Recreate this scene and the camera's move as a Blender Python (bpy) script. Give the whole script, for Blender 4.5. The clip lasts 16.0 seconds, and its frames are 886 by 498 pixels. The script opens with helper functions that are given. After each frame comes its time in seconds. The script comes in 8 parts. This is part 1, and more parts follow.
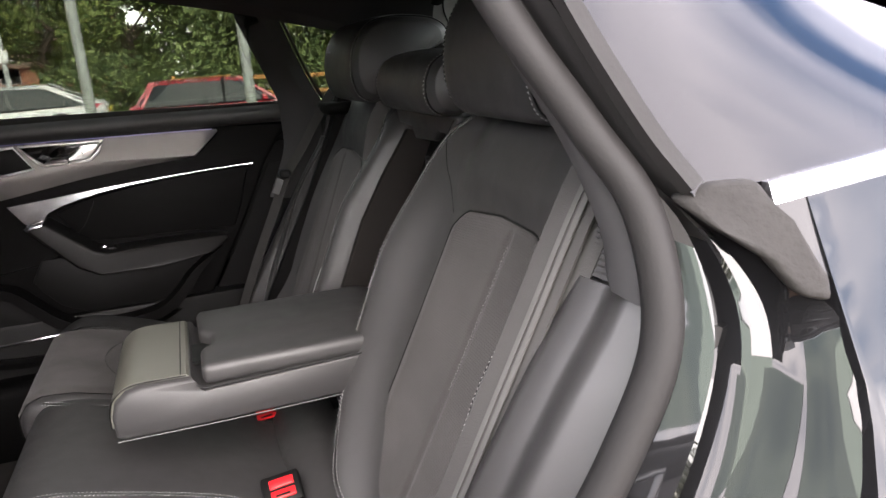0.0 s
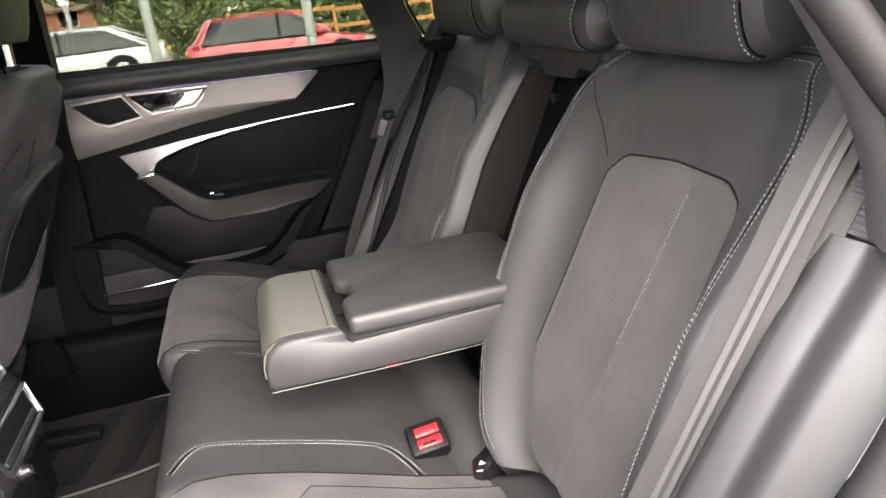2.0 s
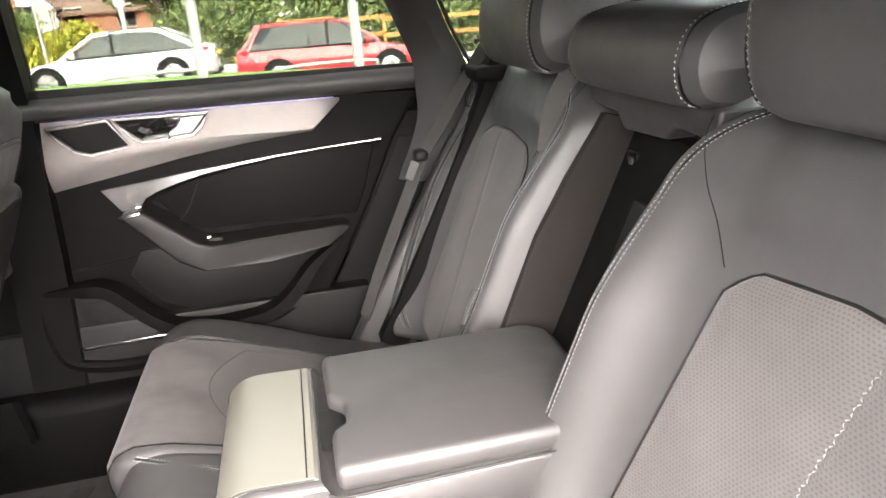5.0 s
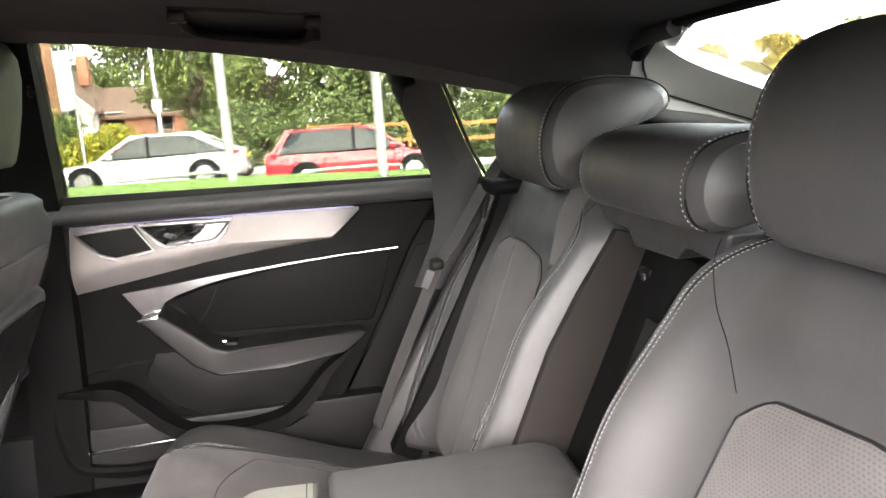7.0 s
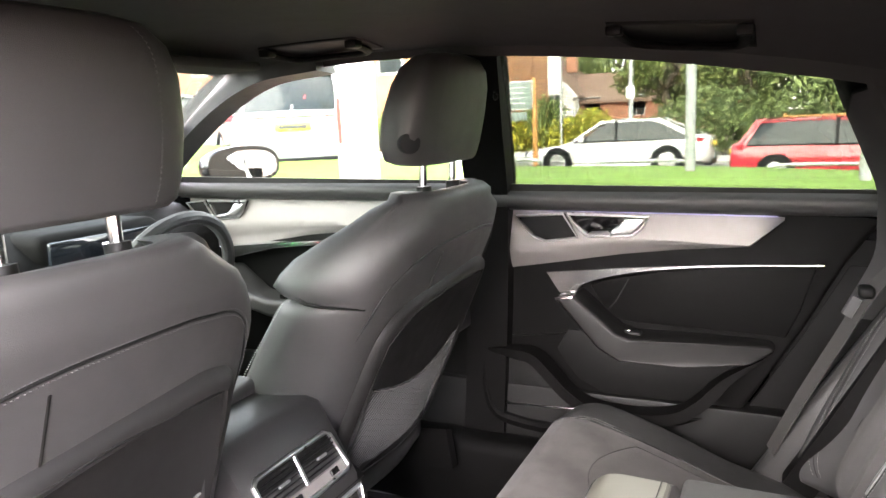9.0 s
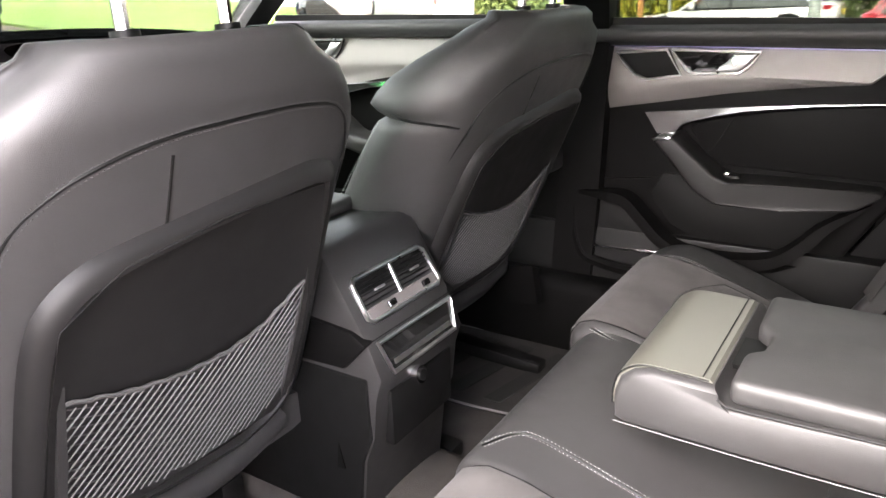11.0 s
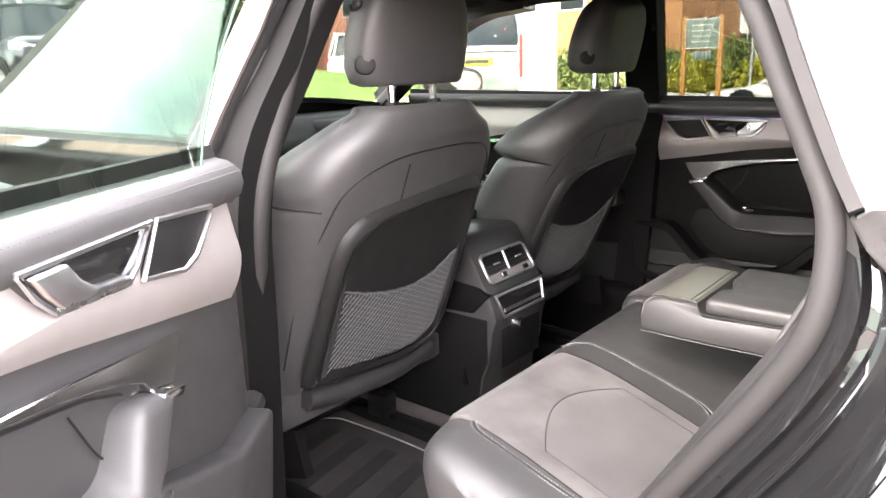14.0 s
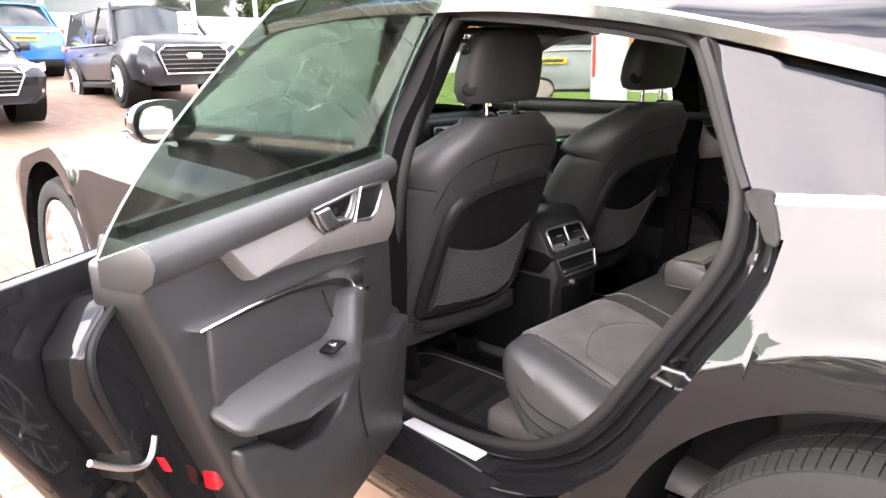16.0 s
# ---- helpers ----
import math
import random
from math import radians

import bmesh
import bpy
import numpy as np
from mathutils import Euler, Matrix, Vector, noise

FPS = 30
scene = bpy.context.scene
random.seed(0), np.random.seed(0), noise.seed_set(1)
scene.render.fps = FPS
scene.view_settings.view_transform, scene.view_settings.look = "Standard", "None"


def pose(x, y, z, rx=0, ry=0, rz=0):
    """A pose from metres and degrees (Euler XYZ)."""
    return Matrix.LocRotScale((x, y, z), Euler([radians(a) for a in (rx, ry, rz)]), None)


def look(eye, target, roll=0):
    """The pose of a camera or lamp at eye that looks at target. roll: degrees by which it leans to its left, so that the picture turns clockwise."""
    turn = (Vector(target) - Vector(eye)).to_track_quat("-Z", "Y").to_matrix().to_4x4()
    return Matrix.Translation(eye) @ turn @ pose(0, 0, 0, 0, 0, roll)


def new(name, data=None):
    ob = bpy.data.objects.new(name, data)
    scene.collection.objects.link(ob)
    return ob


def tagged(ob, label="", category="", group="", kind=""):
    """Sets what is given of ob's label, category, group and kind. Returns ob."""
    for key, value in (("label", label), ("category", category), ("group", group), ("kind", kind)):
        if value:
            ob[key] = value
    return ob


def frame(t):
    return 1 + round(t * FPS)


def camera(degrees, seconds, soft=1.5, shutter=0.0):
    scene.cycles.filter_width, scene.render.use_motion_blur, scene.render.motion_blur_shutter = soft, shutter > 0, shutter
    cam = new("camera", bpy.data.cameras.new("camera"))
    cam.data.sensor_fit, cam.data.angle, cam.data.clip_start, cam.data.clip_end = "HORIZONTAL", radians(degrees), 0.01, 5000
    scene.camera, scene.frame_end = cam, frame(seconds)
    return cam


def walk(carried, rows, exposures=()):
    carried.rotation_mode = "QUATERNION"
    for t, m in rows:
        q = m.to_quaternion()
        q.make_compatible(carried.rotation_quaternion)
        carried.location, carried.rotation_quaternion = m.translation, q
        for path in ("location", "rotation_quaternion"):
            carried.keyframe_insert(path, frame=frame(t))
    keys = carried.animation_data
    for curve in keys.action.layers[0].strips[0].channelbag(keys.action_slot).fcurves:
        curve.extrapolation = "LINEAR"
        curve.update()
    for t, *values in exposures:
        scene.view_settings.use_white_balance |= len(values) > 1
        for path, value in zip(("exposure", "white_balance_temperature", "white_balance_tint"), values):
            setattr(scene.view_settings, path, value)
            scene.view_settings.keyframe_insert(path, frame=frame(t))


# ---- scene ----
cam = camera(63.4, 16.0)
PATH = [
    (0, (0.604, -1.174, 1.184), (1.226, 0.652, 0.657), -4.1),
    (0.5, (0.524, -1.141, 1.204), (1.092, 0.697, 0.66), -5.2),
    (1, (0.492, -1.136, 1.22), (1.019, 0.707, 0.65), -6.1),
    (1.5, (0.489, -1.135, 1.219), (0.978, 0.703, 0.601), -6.4),
    (2, (0.49, -1.091, 1.206), (0.938, 0.731, 0.513), -6.6),
    (2.5, (0.49, -0.973, 1.185), (0.883, 0.815, 0.381), -6.6),
    (3, (0.492, -0.871, 1.165), (0.838, 0.882, 0.265), -6.8),
    (3.5, (0.501, -0.807, 1.151), (0.817, 0.912, 0.179), -6.6),
    (4, (0.517, -0.781, 1.145), (0.842, 0.939, 0.178), -5.8),
    (4.5, (0.55, -0.785, 1.188), (0.922, 1.006, 0.397), -4.8),
    (4.7, (0.578, -0.777, 1.203), (0.929, 1.06, 0.468), -4.8),
    (6.8, (0.592, -0.779, 1.232), (0.965, 1.146, 0.838), -4.2),
    (7, (0.595, -0.781, 1.231), (0.922, 1.155, 0.848), -4.0),
    (7.5, (0.645, -0.801, 1.261), (0.568, 1.169, 0.92), -3.6),
    (8, (0.667, -0.83, 1.264), (0.163, 1.078, 0.94), -3.3),
    (8.5, (0.684, -0.833, 1.266), (-0.093, 0.98, 0.937), -3.0),
    (9, (0.687, -0.835, 1.261), (-0.178, 0.934, 0.912), -2.7),
    (9.5, (0.674, -0.847, 1.248), (-0.252, 0.871, 0.814), -2.0),
    (10, (0.7, -0.87, 1.208), (-0.32, 0.769, 0.683), -1.8),
    (10.2, (0.697, -0.87, 1.198), (-0.334, 0.746, 0.628), -2.0),
    (12.3, (0.711, -0.941, 1.163), (-0.364, 0.59, 0.456), -1.9),
    (12.5, (0.721, -0.971, 1.174), (-0.363, 0.562, 0.486), -1.4),
    (13, (0.772, -1.132, 1.193), (-0.355, 0.404, 0.583), -1.6),
    (13.5, (0.887, -1.317, 1.214), (-0.312, 0.193, 0.682), -2.3),
    (14, (1.023, -1.465, 1.215), (-0.216, 0.026, 0.725), -1.9),
    (14.5, (1.144, -1.623, 1.22), (-0.145, -0.168, 0.751), -1.8),
    (15, (1.223, -1.805, 1.229), (-0.102, -0.383, 0.757), -1.8),
    (15.5, (1.303, -1.917, 1.271), (-0.048, -0.526, 0.782), -1.6),
    (16, (1.374, -1.919, 1.291), (-0.005, -0.56, 0.791), -1.6),
]

EXPO = [(0.0, 3.4, 6500, 15), (0.5, 4.05, 6600, 15), (1.0, 4.5, 6700, 15), (2.0, 4.3, 6700, 15), (2.5, 4.35, 6750, 15), (3.0, 4.8, 6700, 15), (3.5, 5.0, 6700, 15), (4.5, 5.3, 6700, 15), (7.0, 5.4, 6600, 15), (8.0, 5.4, 6550, 15), (8.5, 5.3, 6550, 15), (9.0, 5.1, 6550, 15), (9.5, 4.75, 6550, 15), (10.2, 4.5, 6550, 15), (12.5, 5.3, 6550, 15), (13.0, 5.5, 6600, 15), (13.5, 5.0, 6600, 15), (14.0, 4.4, 6650, 15), (14.5, 4.0, 6650, 15), (15.0, 3.75, 6600, 15), (16.0, 3.3, 6550, 15)]
walk(cam, [(t, look(eye, target, roll)) for t, eye, target, roll in PATH], EXPO)

# ---------------- daylight: bright broken cloud ----------------
world = bpy.data.worlds.new("sky")
scene.world = world
world.use_nodes = True
wn = world.node_tree
wn.nodes.clear()
w_out = wn.nodes.new("ShaderNodeOutputWorld")
w_bg = wn.nodes.new("ShaderNodeBackground")
w_sky = wn.nodes.new("ShaderNodeTexSky")
w_sky.sky_type, w_sky.sun_disc = "NISHITA", False
SUN_EL, SUN_AZ = radians(36), radians(188)
w_sky.sun_elevation, w_sky.sun_rotation = SUN_EL, SUN_AZ
w_map = wn.nodes.new("ShaderNodeTexCoord")
w_noise = wn.nodes.new("ShaderNodeTexNoise")
w_noise.inputs["Scale"].default_value, w_noise.inputs["Detail"].default_value = 2.6, 6.0
w_ramp = wn.nodes.new("ShaderNodeValToRGB")
w_ramp.color_ramp.elements[0].position, w_ramp.color_ramp.elements[1].position = 0.34, 0.60
w_mix = wn.nodes.new("ShaderNodeMix")
w_mix.data_type = "RGBA"
# cloud, brightest near the horizon and greyer overhead
w_up = wn.nodes.new("ShaderNodeSeparateXYZ")
w_tall = wn.nodes.new("ShaderNodeMapRange")
w_tall.inputs["From Min"].default_value, w_tall.inputs["From Max"].default_value = 0.05, 0.75
w_cloud = wn.nodes.new("ShaderNodeMix")
w_cloud.data_type = "RGBA"
w_cloud.inputs[6].default_value = (16.5, 15.4, 15.0, 1)
w_cloud.inputs[7].default_value = (10.2, 9.7, 10.0, 1)
wn.links.new(w_map.outputs["Generated"], w_up.inputs[0])
wn.links.new(w_up.outputs["Z"], w_tall.inputs["Value"])
wn.links.new(w_tall.outputs["Result"], w_cloud.inputs[0])
wn.links.new(w_cloud.outputs[2], w_mix.inputs[7])
wn.links.new(w_map.outputs["Generated"], w_noise.inputs["Vector"])
wn.links.new(w_noise.outputs["Fac"], w_ramp.inputs["Fac"])
wn.links.new(w_ramp.outputs["Color"], w_mix.inputs[0])
wn.links.new(w_sky.outputs["Color"], w_mix.inputs[6])
wn.links.new(w_mix.outputs[2], w_bg.inputs["Color"])
w_bg.inputs["Strength"].default_value = 0.135
wn.links.new(w_bg.outputs["Background"], w_out.inputs["Surface"])

sun_data = bpy.data.lights.new("sun", "SUN")
sun_data.energy, sun_data.angle, sun_data.color = 1.5, radians(60), (1.0, 0.93, 0.86)
sun = new("sun", sun_data)
sun.matrix_world = look((20 * math.cos(SUN_EL) * math.sin(SUN_AZ), 20 * math.cos(SUN_EL) * math.cos(SUN_AZ), 20 * math.sin(SUN_EL)), (0, 0, 0))


# ---------------- materials ----------------
def nodes_of(name):
    m = bpy.data.materials.new(name)
    m.use_nodes = True
    nt = m.node_tree
    return m, nt, nt.nodes["Principled BSDF"]


def mat(name, base, rough=0.5, metal=0.0, grain=0.0, grain_scale=600.0, mottle=0.15, mottle_scale=6.0, coat=0.0,
        sheen=0.0, voronoi=False, spec=0.5, rough_var=0.08, random_var=0.0, wrinkle=0.0):
    """A surface with large mottling, roughness variation and a fine relief, in metres."""
    m, nt, b = nodes_of(name)
    N, L = nt.nodes.new, nt.links.new
    tc = N("ShaderNodeTexCoord")
    n1 = N("ShaderNodeTexNoise")
    n1.inputs["Scale"].default_value, n1.inputs["Detail"].default_value = mottle_scale, 5.0
    L(tc.outputs["Object"], n1.inputs["Vector"])
    mix = N("ShaderNodeMix")
    mix.data_type = "RGBA"
    lo, hi = 1 - mottle, 1 + mottle
    mix.inputs[6].default_value = (*[c * lo for c in base], 1)
    mix.inputs[7].default_value = (*[min(1, c * hi) for c in base], 1)
    L(n1.outputs["Fac"], mix.inputs[0])
    col = mix.outputs[2]
    if random_var:
        oi = N("ShaderNodeObjectInfo")
        mr = N("ShaderNodeMapRange")
        mr.inputs["To Min"].default_value, mr.inputs["To Max"].default_value = 1 - random_var, 1 + random_var
        L(oi.outputs["Random"], mr.inputs["Value"])
        mu = N("ShaderNodeMix")
        mu.data_type, mu.blend_type = "RGBA", "MULTIPLY"
        mu.inputs[0].default_value = 1.0
        L(col, mu.inputs[6])
        L(mr.outputs["Result"], mu.inputs[7])
        col = mu.outputs[2]
    L(col, b.inputs["Base Color"])
    r = N("ShaderNodeMapRange")
    r.inputs["To Min"].default_value, r.inputs["To Max"].default_value = max(0.02, rough - rough_var), min(1, rough + rough_var)
    n2 = N("ShaderNodeTexNoise")
    n2.inputs["Scale"].default_value = mottle_scale * 5
    L(tc.outputs["Object"], n2.inputs["Vector"])
    L(n2.outputs["Fac"], r.inputs["Value"])
    L(r.outputs["Result"], b.inputs["Roughness"])
    b.inputs["Metallic"].default_value = metal
    b.inputs["Coat Weight"].default_value = coat
    b.inputs["Coat Roughness"].default_value = 0.03
    b.inputs["Sheen Weight"].default_value = sheen
    b.inputs["Specular IOR Level"].default_value = spec
    if grain:
        g = N("ShaderNodeTexVoronoi" if voronoi else "ShaderNodeTexNoise")
        g.inputs["Scale"].default_value = grain_scale
        L(tc.outputs["Object"], g.inputs["Vector"])
        bu = N("ShaderNodeBump")
        bu.inputs["Strength"].default_value, bu.inputs["Distance"].default_value = grain, 0.4 / grain_scale
        L(g.outputs["Distance" if voronoi else "Fac"], bu.inputs["Height"])
        L(bu.outputs["Normal"], b.inputs["Normal"])
        if wrinkle:
            wv = N("ShaderNodeTexNoise")
            wv.inputs["Scale"].default_value, wv.inputs["Detail"].default_value, wv.inputs["Distortion"].default_value = 16.0, 4.0, 0.8
            L(tc.outputs["Object"], wv.inputs["Vector"])
            b2 = N("ShaderNodeBump")
            b2.inputs["Strength"].default_value, b2.inputs["Distance"].default_value = wrinkle, 0.006
            L(wv.outputs["Fac"], b2.inputs["Height"])
            L(b2.outputs["Normal"], bu.inputs["Normal"])
    return m


def pane_glass(name, tint, gloss=0.035, gloss_tint=(1, 1, 1)):
    """A thin pane: see-through with a tint, and a mirror that grows at grazing angles."""
    m, nt, b = nodes_of(name)
    nt.nodes.remove(b)
    N, L = nt.nodes.new, nt.links.new
    out = nt.nodes["Material Output"]
    tr, gl, mx, lw = N("ShaderNodeBsdfTransparent"), N("ShaderNodeBsdfGlossy"), N("ShaderNodeMixShader"), N("ShaderNodeLayerWeight")
    tr.inputs["Color"].default_value = (*tint, 1)
    gl.inputs["Color"].default_value = (*gloss_tint, 1)
    gl.inputs["Roughness"].default_value = 0.0
    pw, ml = N("ShaderNodeMath"), N("ShaderNodeMath")
    pw.operation, ml.operation = "POWER", "MULTIPLY_ADD"
    pw.inputs[1].default_value, ml.inputs[1].default_value, ml.inputs[2].default_value = 3.2, 0.95, gloss
    lw.inputs["Blend"].default_value = 0.5
    L(lw.outputs["Facing"], pw.inputs[0])
    L(pw.outputs[0], ml.inputs[0])
    L(ml.outputs[0], mx.inputs[0])
    L(tr.outputs[0], mx.inputs[1])
    L(gl.outputs[0], mx.inputs[2])
    L(mx.outputs[0], out.inputs["Surface"])
    return m


def perforated(name, base, pitch=0.0034, hole=0.7):
    """Suede with rows of short slots, laid out by the mesh's own metre coordinates."""
    m = mat(name, base, 0.95, sheen=0.08, mottle=0.45, mottle_scale=9, spec=0.2)
    nt = m.node_tree
    b = nt.nodes["Principled BSDF"]
    N, L = nt.nodes.new, nt.links.new
    uv = N("ShaderNodeUVMap")
    uv.uv_map = "metres"
    br = N("ShaderNodeTexBrick")
    br.offset = 0.5
    br.inputs["Scale"].default_value = 1.0
    br.inputs["Brick Width"].default_value, br.inputs["Row Height"].default_value = pitch * 1.5, pitch
    br.inputs["Mortar Size"].default_value, br.inputs["Mortar Smooth"].default_value = pitch * 0.36, 0.35
    br.inputs["Color1"].default_value = br.inputs["Color2"].default_value = (0, 0, 0, 1)
    br.inputs["Mortar"].default_value = (1, 1, 1, 1)
    L(uv.outputs["UV"], br.inputs["Vector"])
    fine = N("ShaderNodeTexNoise")
    fine.inputs["Scale"].default_value = 1500
    tc = N("ShaderNodeTexCoord")
    L(tc.outputs["Object"], fine.inputs["Vector"])
    add = N("ShaderNodeMath")
    add.operation = "MULTIPLY_ADD"
    add.inputs[1].default_value = 0.35
    L(fine.outputs["Fac"], add.inputs[0])
    L(br.outputs["Color"], add.inputs[2])
    bu = N("ShaderNodeBump")
    bu.inputs["Strength"].default_value, bu.inputs["Distance"].default_value = 0.45, 0.0008
    L(add.outputs[0], bu.inputs["Height"])
    L(bu.outputs["Normal"], b.inputs["Normal"])
    old = b.inputs["Base Color"].links[0].from_socket
    mu = N("ShaderNodeMix")
    mu.data_type, mu.blend_type = "RGBA", "MULTIPLY"
    mu.inputs[0].default_value = hole
    L(old, mu.inputs[6])
    L(br.outputs["Color"], mu.inputs[7])
    L(mu.outputs[2], b.inputs["Base Color"])
    return m


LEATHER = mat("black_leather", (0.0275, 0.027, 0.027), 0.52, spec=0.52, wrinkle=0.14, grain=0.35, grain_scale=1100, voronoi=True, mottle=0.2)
SUEDE = mat("grey_black_suede", (0.050, 0.047, 0.0455), 0.95, grain=0.5, grain_scale=900, mottle=0.75, mottle_scale=11, sheen=0.08, spec=0.2)
SUEDE_P = perforated("perforated_suede", (0.050, 0.047, 0.0455), hole=0.32)
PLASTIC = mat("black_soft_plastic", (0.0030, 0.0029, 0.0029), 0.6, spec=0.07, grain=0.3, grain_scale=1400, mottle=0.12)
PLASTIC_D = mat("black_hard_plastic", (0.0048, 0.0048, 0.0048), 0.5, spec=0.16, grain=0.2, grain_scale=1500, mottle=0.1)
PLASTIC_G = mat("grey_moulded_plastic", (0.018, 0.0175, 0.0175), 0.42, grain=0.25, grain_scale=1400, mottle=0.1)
FABRIC = mat("black_headliner_cloth", (0.036, 0.0352, 0.036), 0.95, grain=0.5, grain_scale=1500, mottle=0.15, spec=0.2)
CARPET = mat("black_carpet", (0.048, 0.044, 0.041), 1.0, grain=1.0, grain_scale=420, mottle=0.4, mottle_scale=18, spec=0.1)
RUBBER = mat("grey_black_rubber", (0.0125, 0.012, 0.0118), 0.68, grain=0.15, grain_scale=300, mottle=0.15, spec=0.17)
TYRE = mat("tyre_rubber", (0.011, 0.011, 0.011), 0.8, spec=0.2, grain=0.3, grain_scale=200, mottle=0.25)
# its yellow cast is reflected light, put into the base colour
FLAP = mat("pale_grey_satin_plastic", (0.088, 0.088, 0.074), 0.36, mottle=0.03, mottle_scale=2, rough_var=0.015)
LINER = mat("black_fibre_liner", (0.006, 0.006, 0.006), 1.0, spec=0.03, grain=0.8, grain_scale=300, mottle=0.3)
LINER_G = mat("dull_grey_black_foam", (0.018, 0.0172, 0.0165), 0.85, spec=0.12, grain=0.5, grain_scale=160, mottle=0.4, mottle_scale=25)
SEAT_SHELL = mat("black_seat_back_shell", (0.0085, 0.0082, 0.0082), 0.5, spec=0.25, grain=0.25, grain_scale=1200, mottle=0.12)
# darker copy of the leather: shade on the closed door's armrest put into colour
SHADED_LEATHER = mat("shaded_black_leather", (0.0085, 0.0082, 0.0082), 0.5, spec=0.24, grain=0.35, grain_scale=1100, voronoi=True, mottle=0.15)
PANEL_CLOTH = mat("brown_black_panel_cloth", (0.013, 0.0115, 0.0108), 1.0, spec=0.08, grain=0.8, grain_scale=900, mottle=0.2)
CHROME = mat("polished_chrome", (0.82, 0.82, 0.83), 0.14, 1.0, mottle=0.03, rough_var=0.04)
SATIN = mat("satin_aluminium", (0.60, 0.60, 0.60), 0.30, 1.0, mottle=0.06, grain=0.05, grain_scale=900)
ALU = mat("brushed_pale_aluminium", (0.55, 0.55, 0.54), 0.5, 0.3, mottle=0.06, grain=0.1, grain_scale=700)
HATCH_TRIM = mat("pale_grey_hatch_trim", (0.20, 0.197, 0.19), 0.6, mottle=0.1, grain=0.2, grain_scale=900)
SILVER = mat("brushed_silver_trim", (0.215, 0.20, 0.193), 0.55, 0.6, mottle=0.05, grain=0.08, grain_scale=1200)
GLOSS = mat("gloss_black_plastic", (0.008, 0.008, 0.008), 0.08, coat=0.6, mottle=0.1, rough_var=0.03)
PAINT = mat("black_car_paint", (0.0062, 0.0062, 0.0066), 0.22, coat=0.66, mottle=0.08, rough_var=0.03)
PAINT.node_tree.nodes["Principled BSDF"].inputs["Specular IOR Level"].default_value = 0.0
PAINT.node_tree.nodes["Principled BSDF"].inputs["Coat IOR"].default_value = 1.5
RED = mat("red_plastic", (0.55, 0.012, 0.016), 0.35, mottle=0.08)
RED_LENS = mat("red_reflector", (0.45, 0.01, 0.015), 0.12, coat=1.0, mottle=0.1, grain=0.4, grain_scale=220, voronoi=True)
THREAD = mat("white_thread", (0.40, 0.40, 0.39), 0.7, mottle=0.1)
THREAD_S = mat("grey_white_thread", (0.13, 0.13, 0.127), 0.7, mottle=0.1)
THREAD_D = mat("dark_grey_thread", (0.038, 0.038, 0.038), 0.7, mottle=0.1)
NET = mat("grey_net_cord", (0.046, 0.045, 0.044), 0.6, mottle=0.2, mottle_scale=40)
WEBBING = mat("grey_black_seat_belt_webbing", (0.034, 0.033, 0.032), 0.8, grain=0.6, grain_scale=700, mottle=0.1, spec=0.2)
TINT = pane_glass("tinted_glass", (0.285, 0.305, 0.28), 0.05)
DOOR_GLASS = pane_glass("open_door_glass", (0.54, 0.60, 0.555), 0.02)
CLEAR = pane_glass("clear_glass", (0.50, 0.53, 0.51))
PRIVACY = pane_glass("dark_privacy_glass", (0.10, 0.11, 0.11), 0.05, (0.42, 0.42, 0.44))
# the green in its gloss paints a reflection of greenery
FRONT = pane_glass("front_side_glass", (0.40, 0.48, 0.43), 0.05, (0.75, 0.88, 0.76))
MIRROR = mat("mirror_silvering", (0.9, 0.9, 0.9), 0.02, 1.0, mottle=0.01, rough_var=0.01)


# ---------------- building helpers ----------------
def thing(name, label, category, at=(0, 0, 0), group="", kind="", turn=0.0):
    ob = new(name)
    ob.empty_display_size = 0.1
    ob.matrix_basis = pose(*at, 0, 0, turn)
    return tagged(ob, label, category, group, kind)


def part(name, bm, material, parent=None, label="", smooth=35, kind=""):
    """Links a bmesh as one mesh object under a thing or a part."""
    me = bpy.data.meshes.new(name)
    bmesh.ops.recalc_face_normals(bm, faces=bm.faces)
    for f in bm.faces:
        f.smooth = smooth > 0
    bm.to_mesh(me)
    bm.free()
    if smooth > 0:
        me.set_sharp_from_angle(angle=radians(smooth))
    for m in (material if isinstance(material, (list, tuple)) else (material,)):
        me.materials.append(m)
    ob = new(name, me)
    if parent is not None:
        ob.parent = parent
    return tagged(ob, label, kind=kind)


def solid(name, bm, material, label, category, kind="", group="", smooth=35):
    """A thing that is one mesh."""
    return tagged(part(name, bm, material, None, label, smooth), label, category, group, kind)


def join(*bms):
    out = bmesh.new()
    for b in bms:
        me = bpy.data.meshes.new("tmp")
        b.to_mesh(me)
        b.free()
        out.from_mesh(me)
        bpy.data.meshes.remove(me)
    return out


def bevelled(bm, r, seg=2, angle=25):
    if r > 0:
        bmesh.ops.recalc_face_normals(bm, faces=bm.faces)
        es = [e for e in bm.edges if len(e.link_faces) == 2 and e.calc_face_angle(0) > radians(angle)]
        bmesh.ops.bevel(bm, geom=es, offset=r, segments=seg, profile=0.5, affect="EDGES", clamp_overlap=True)
    return bm


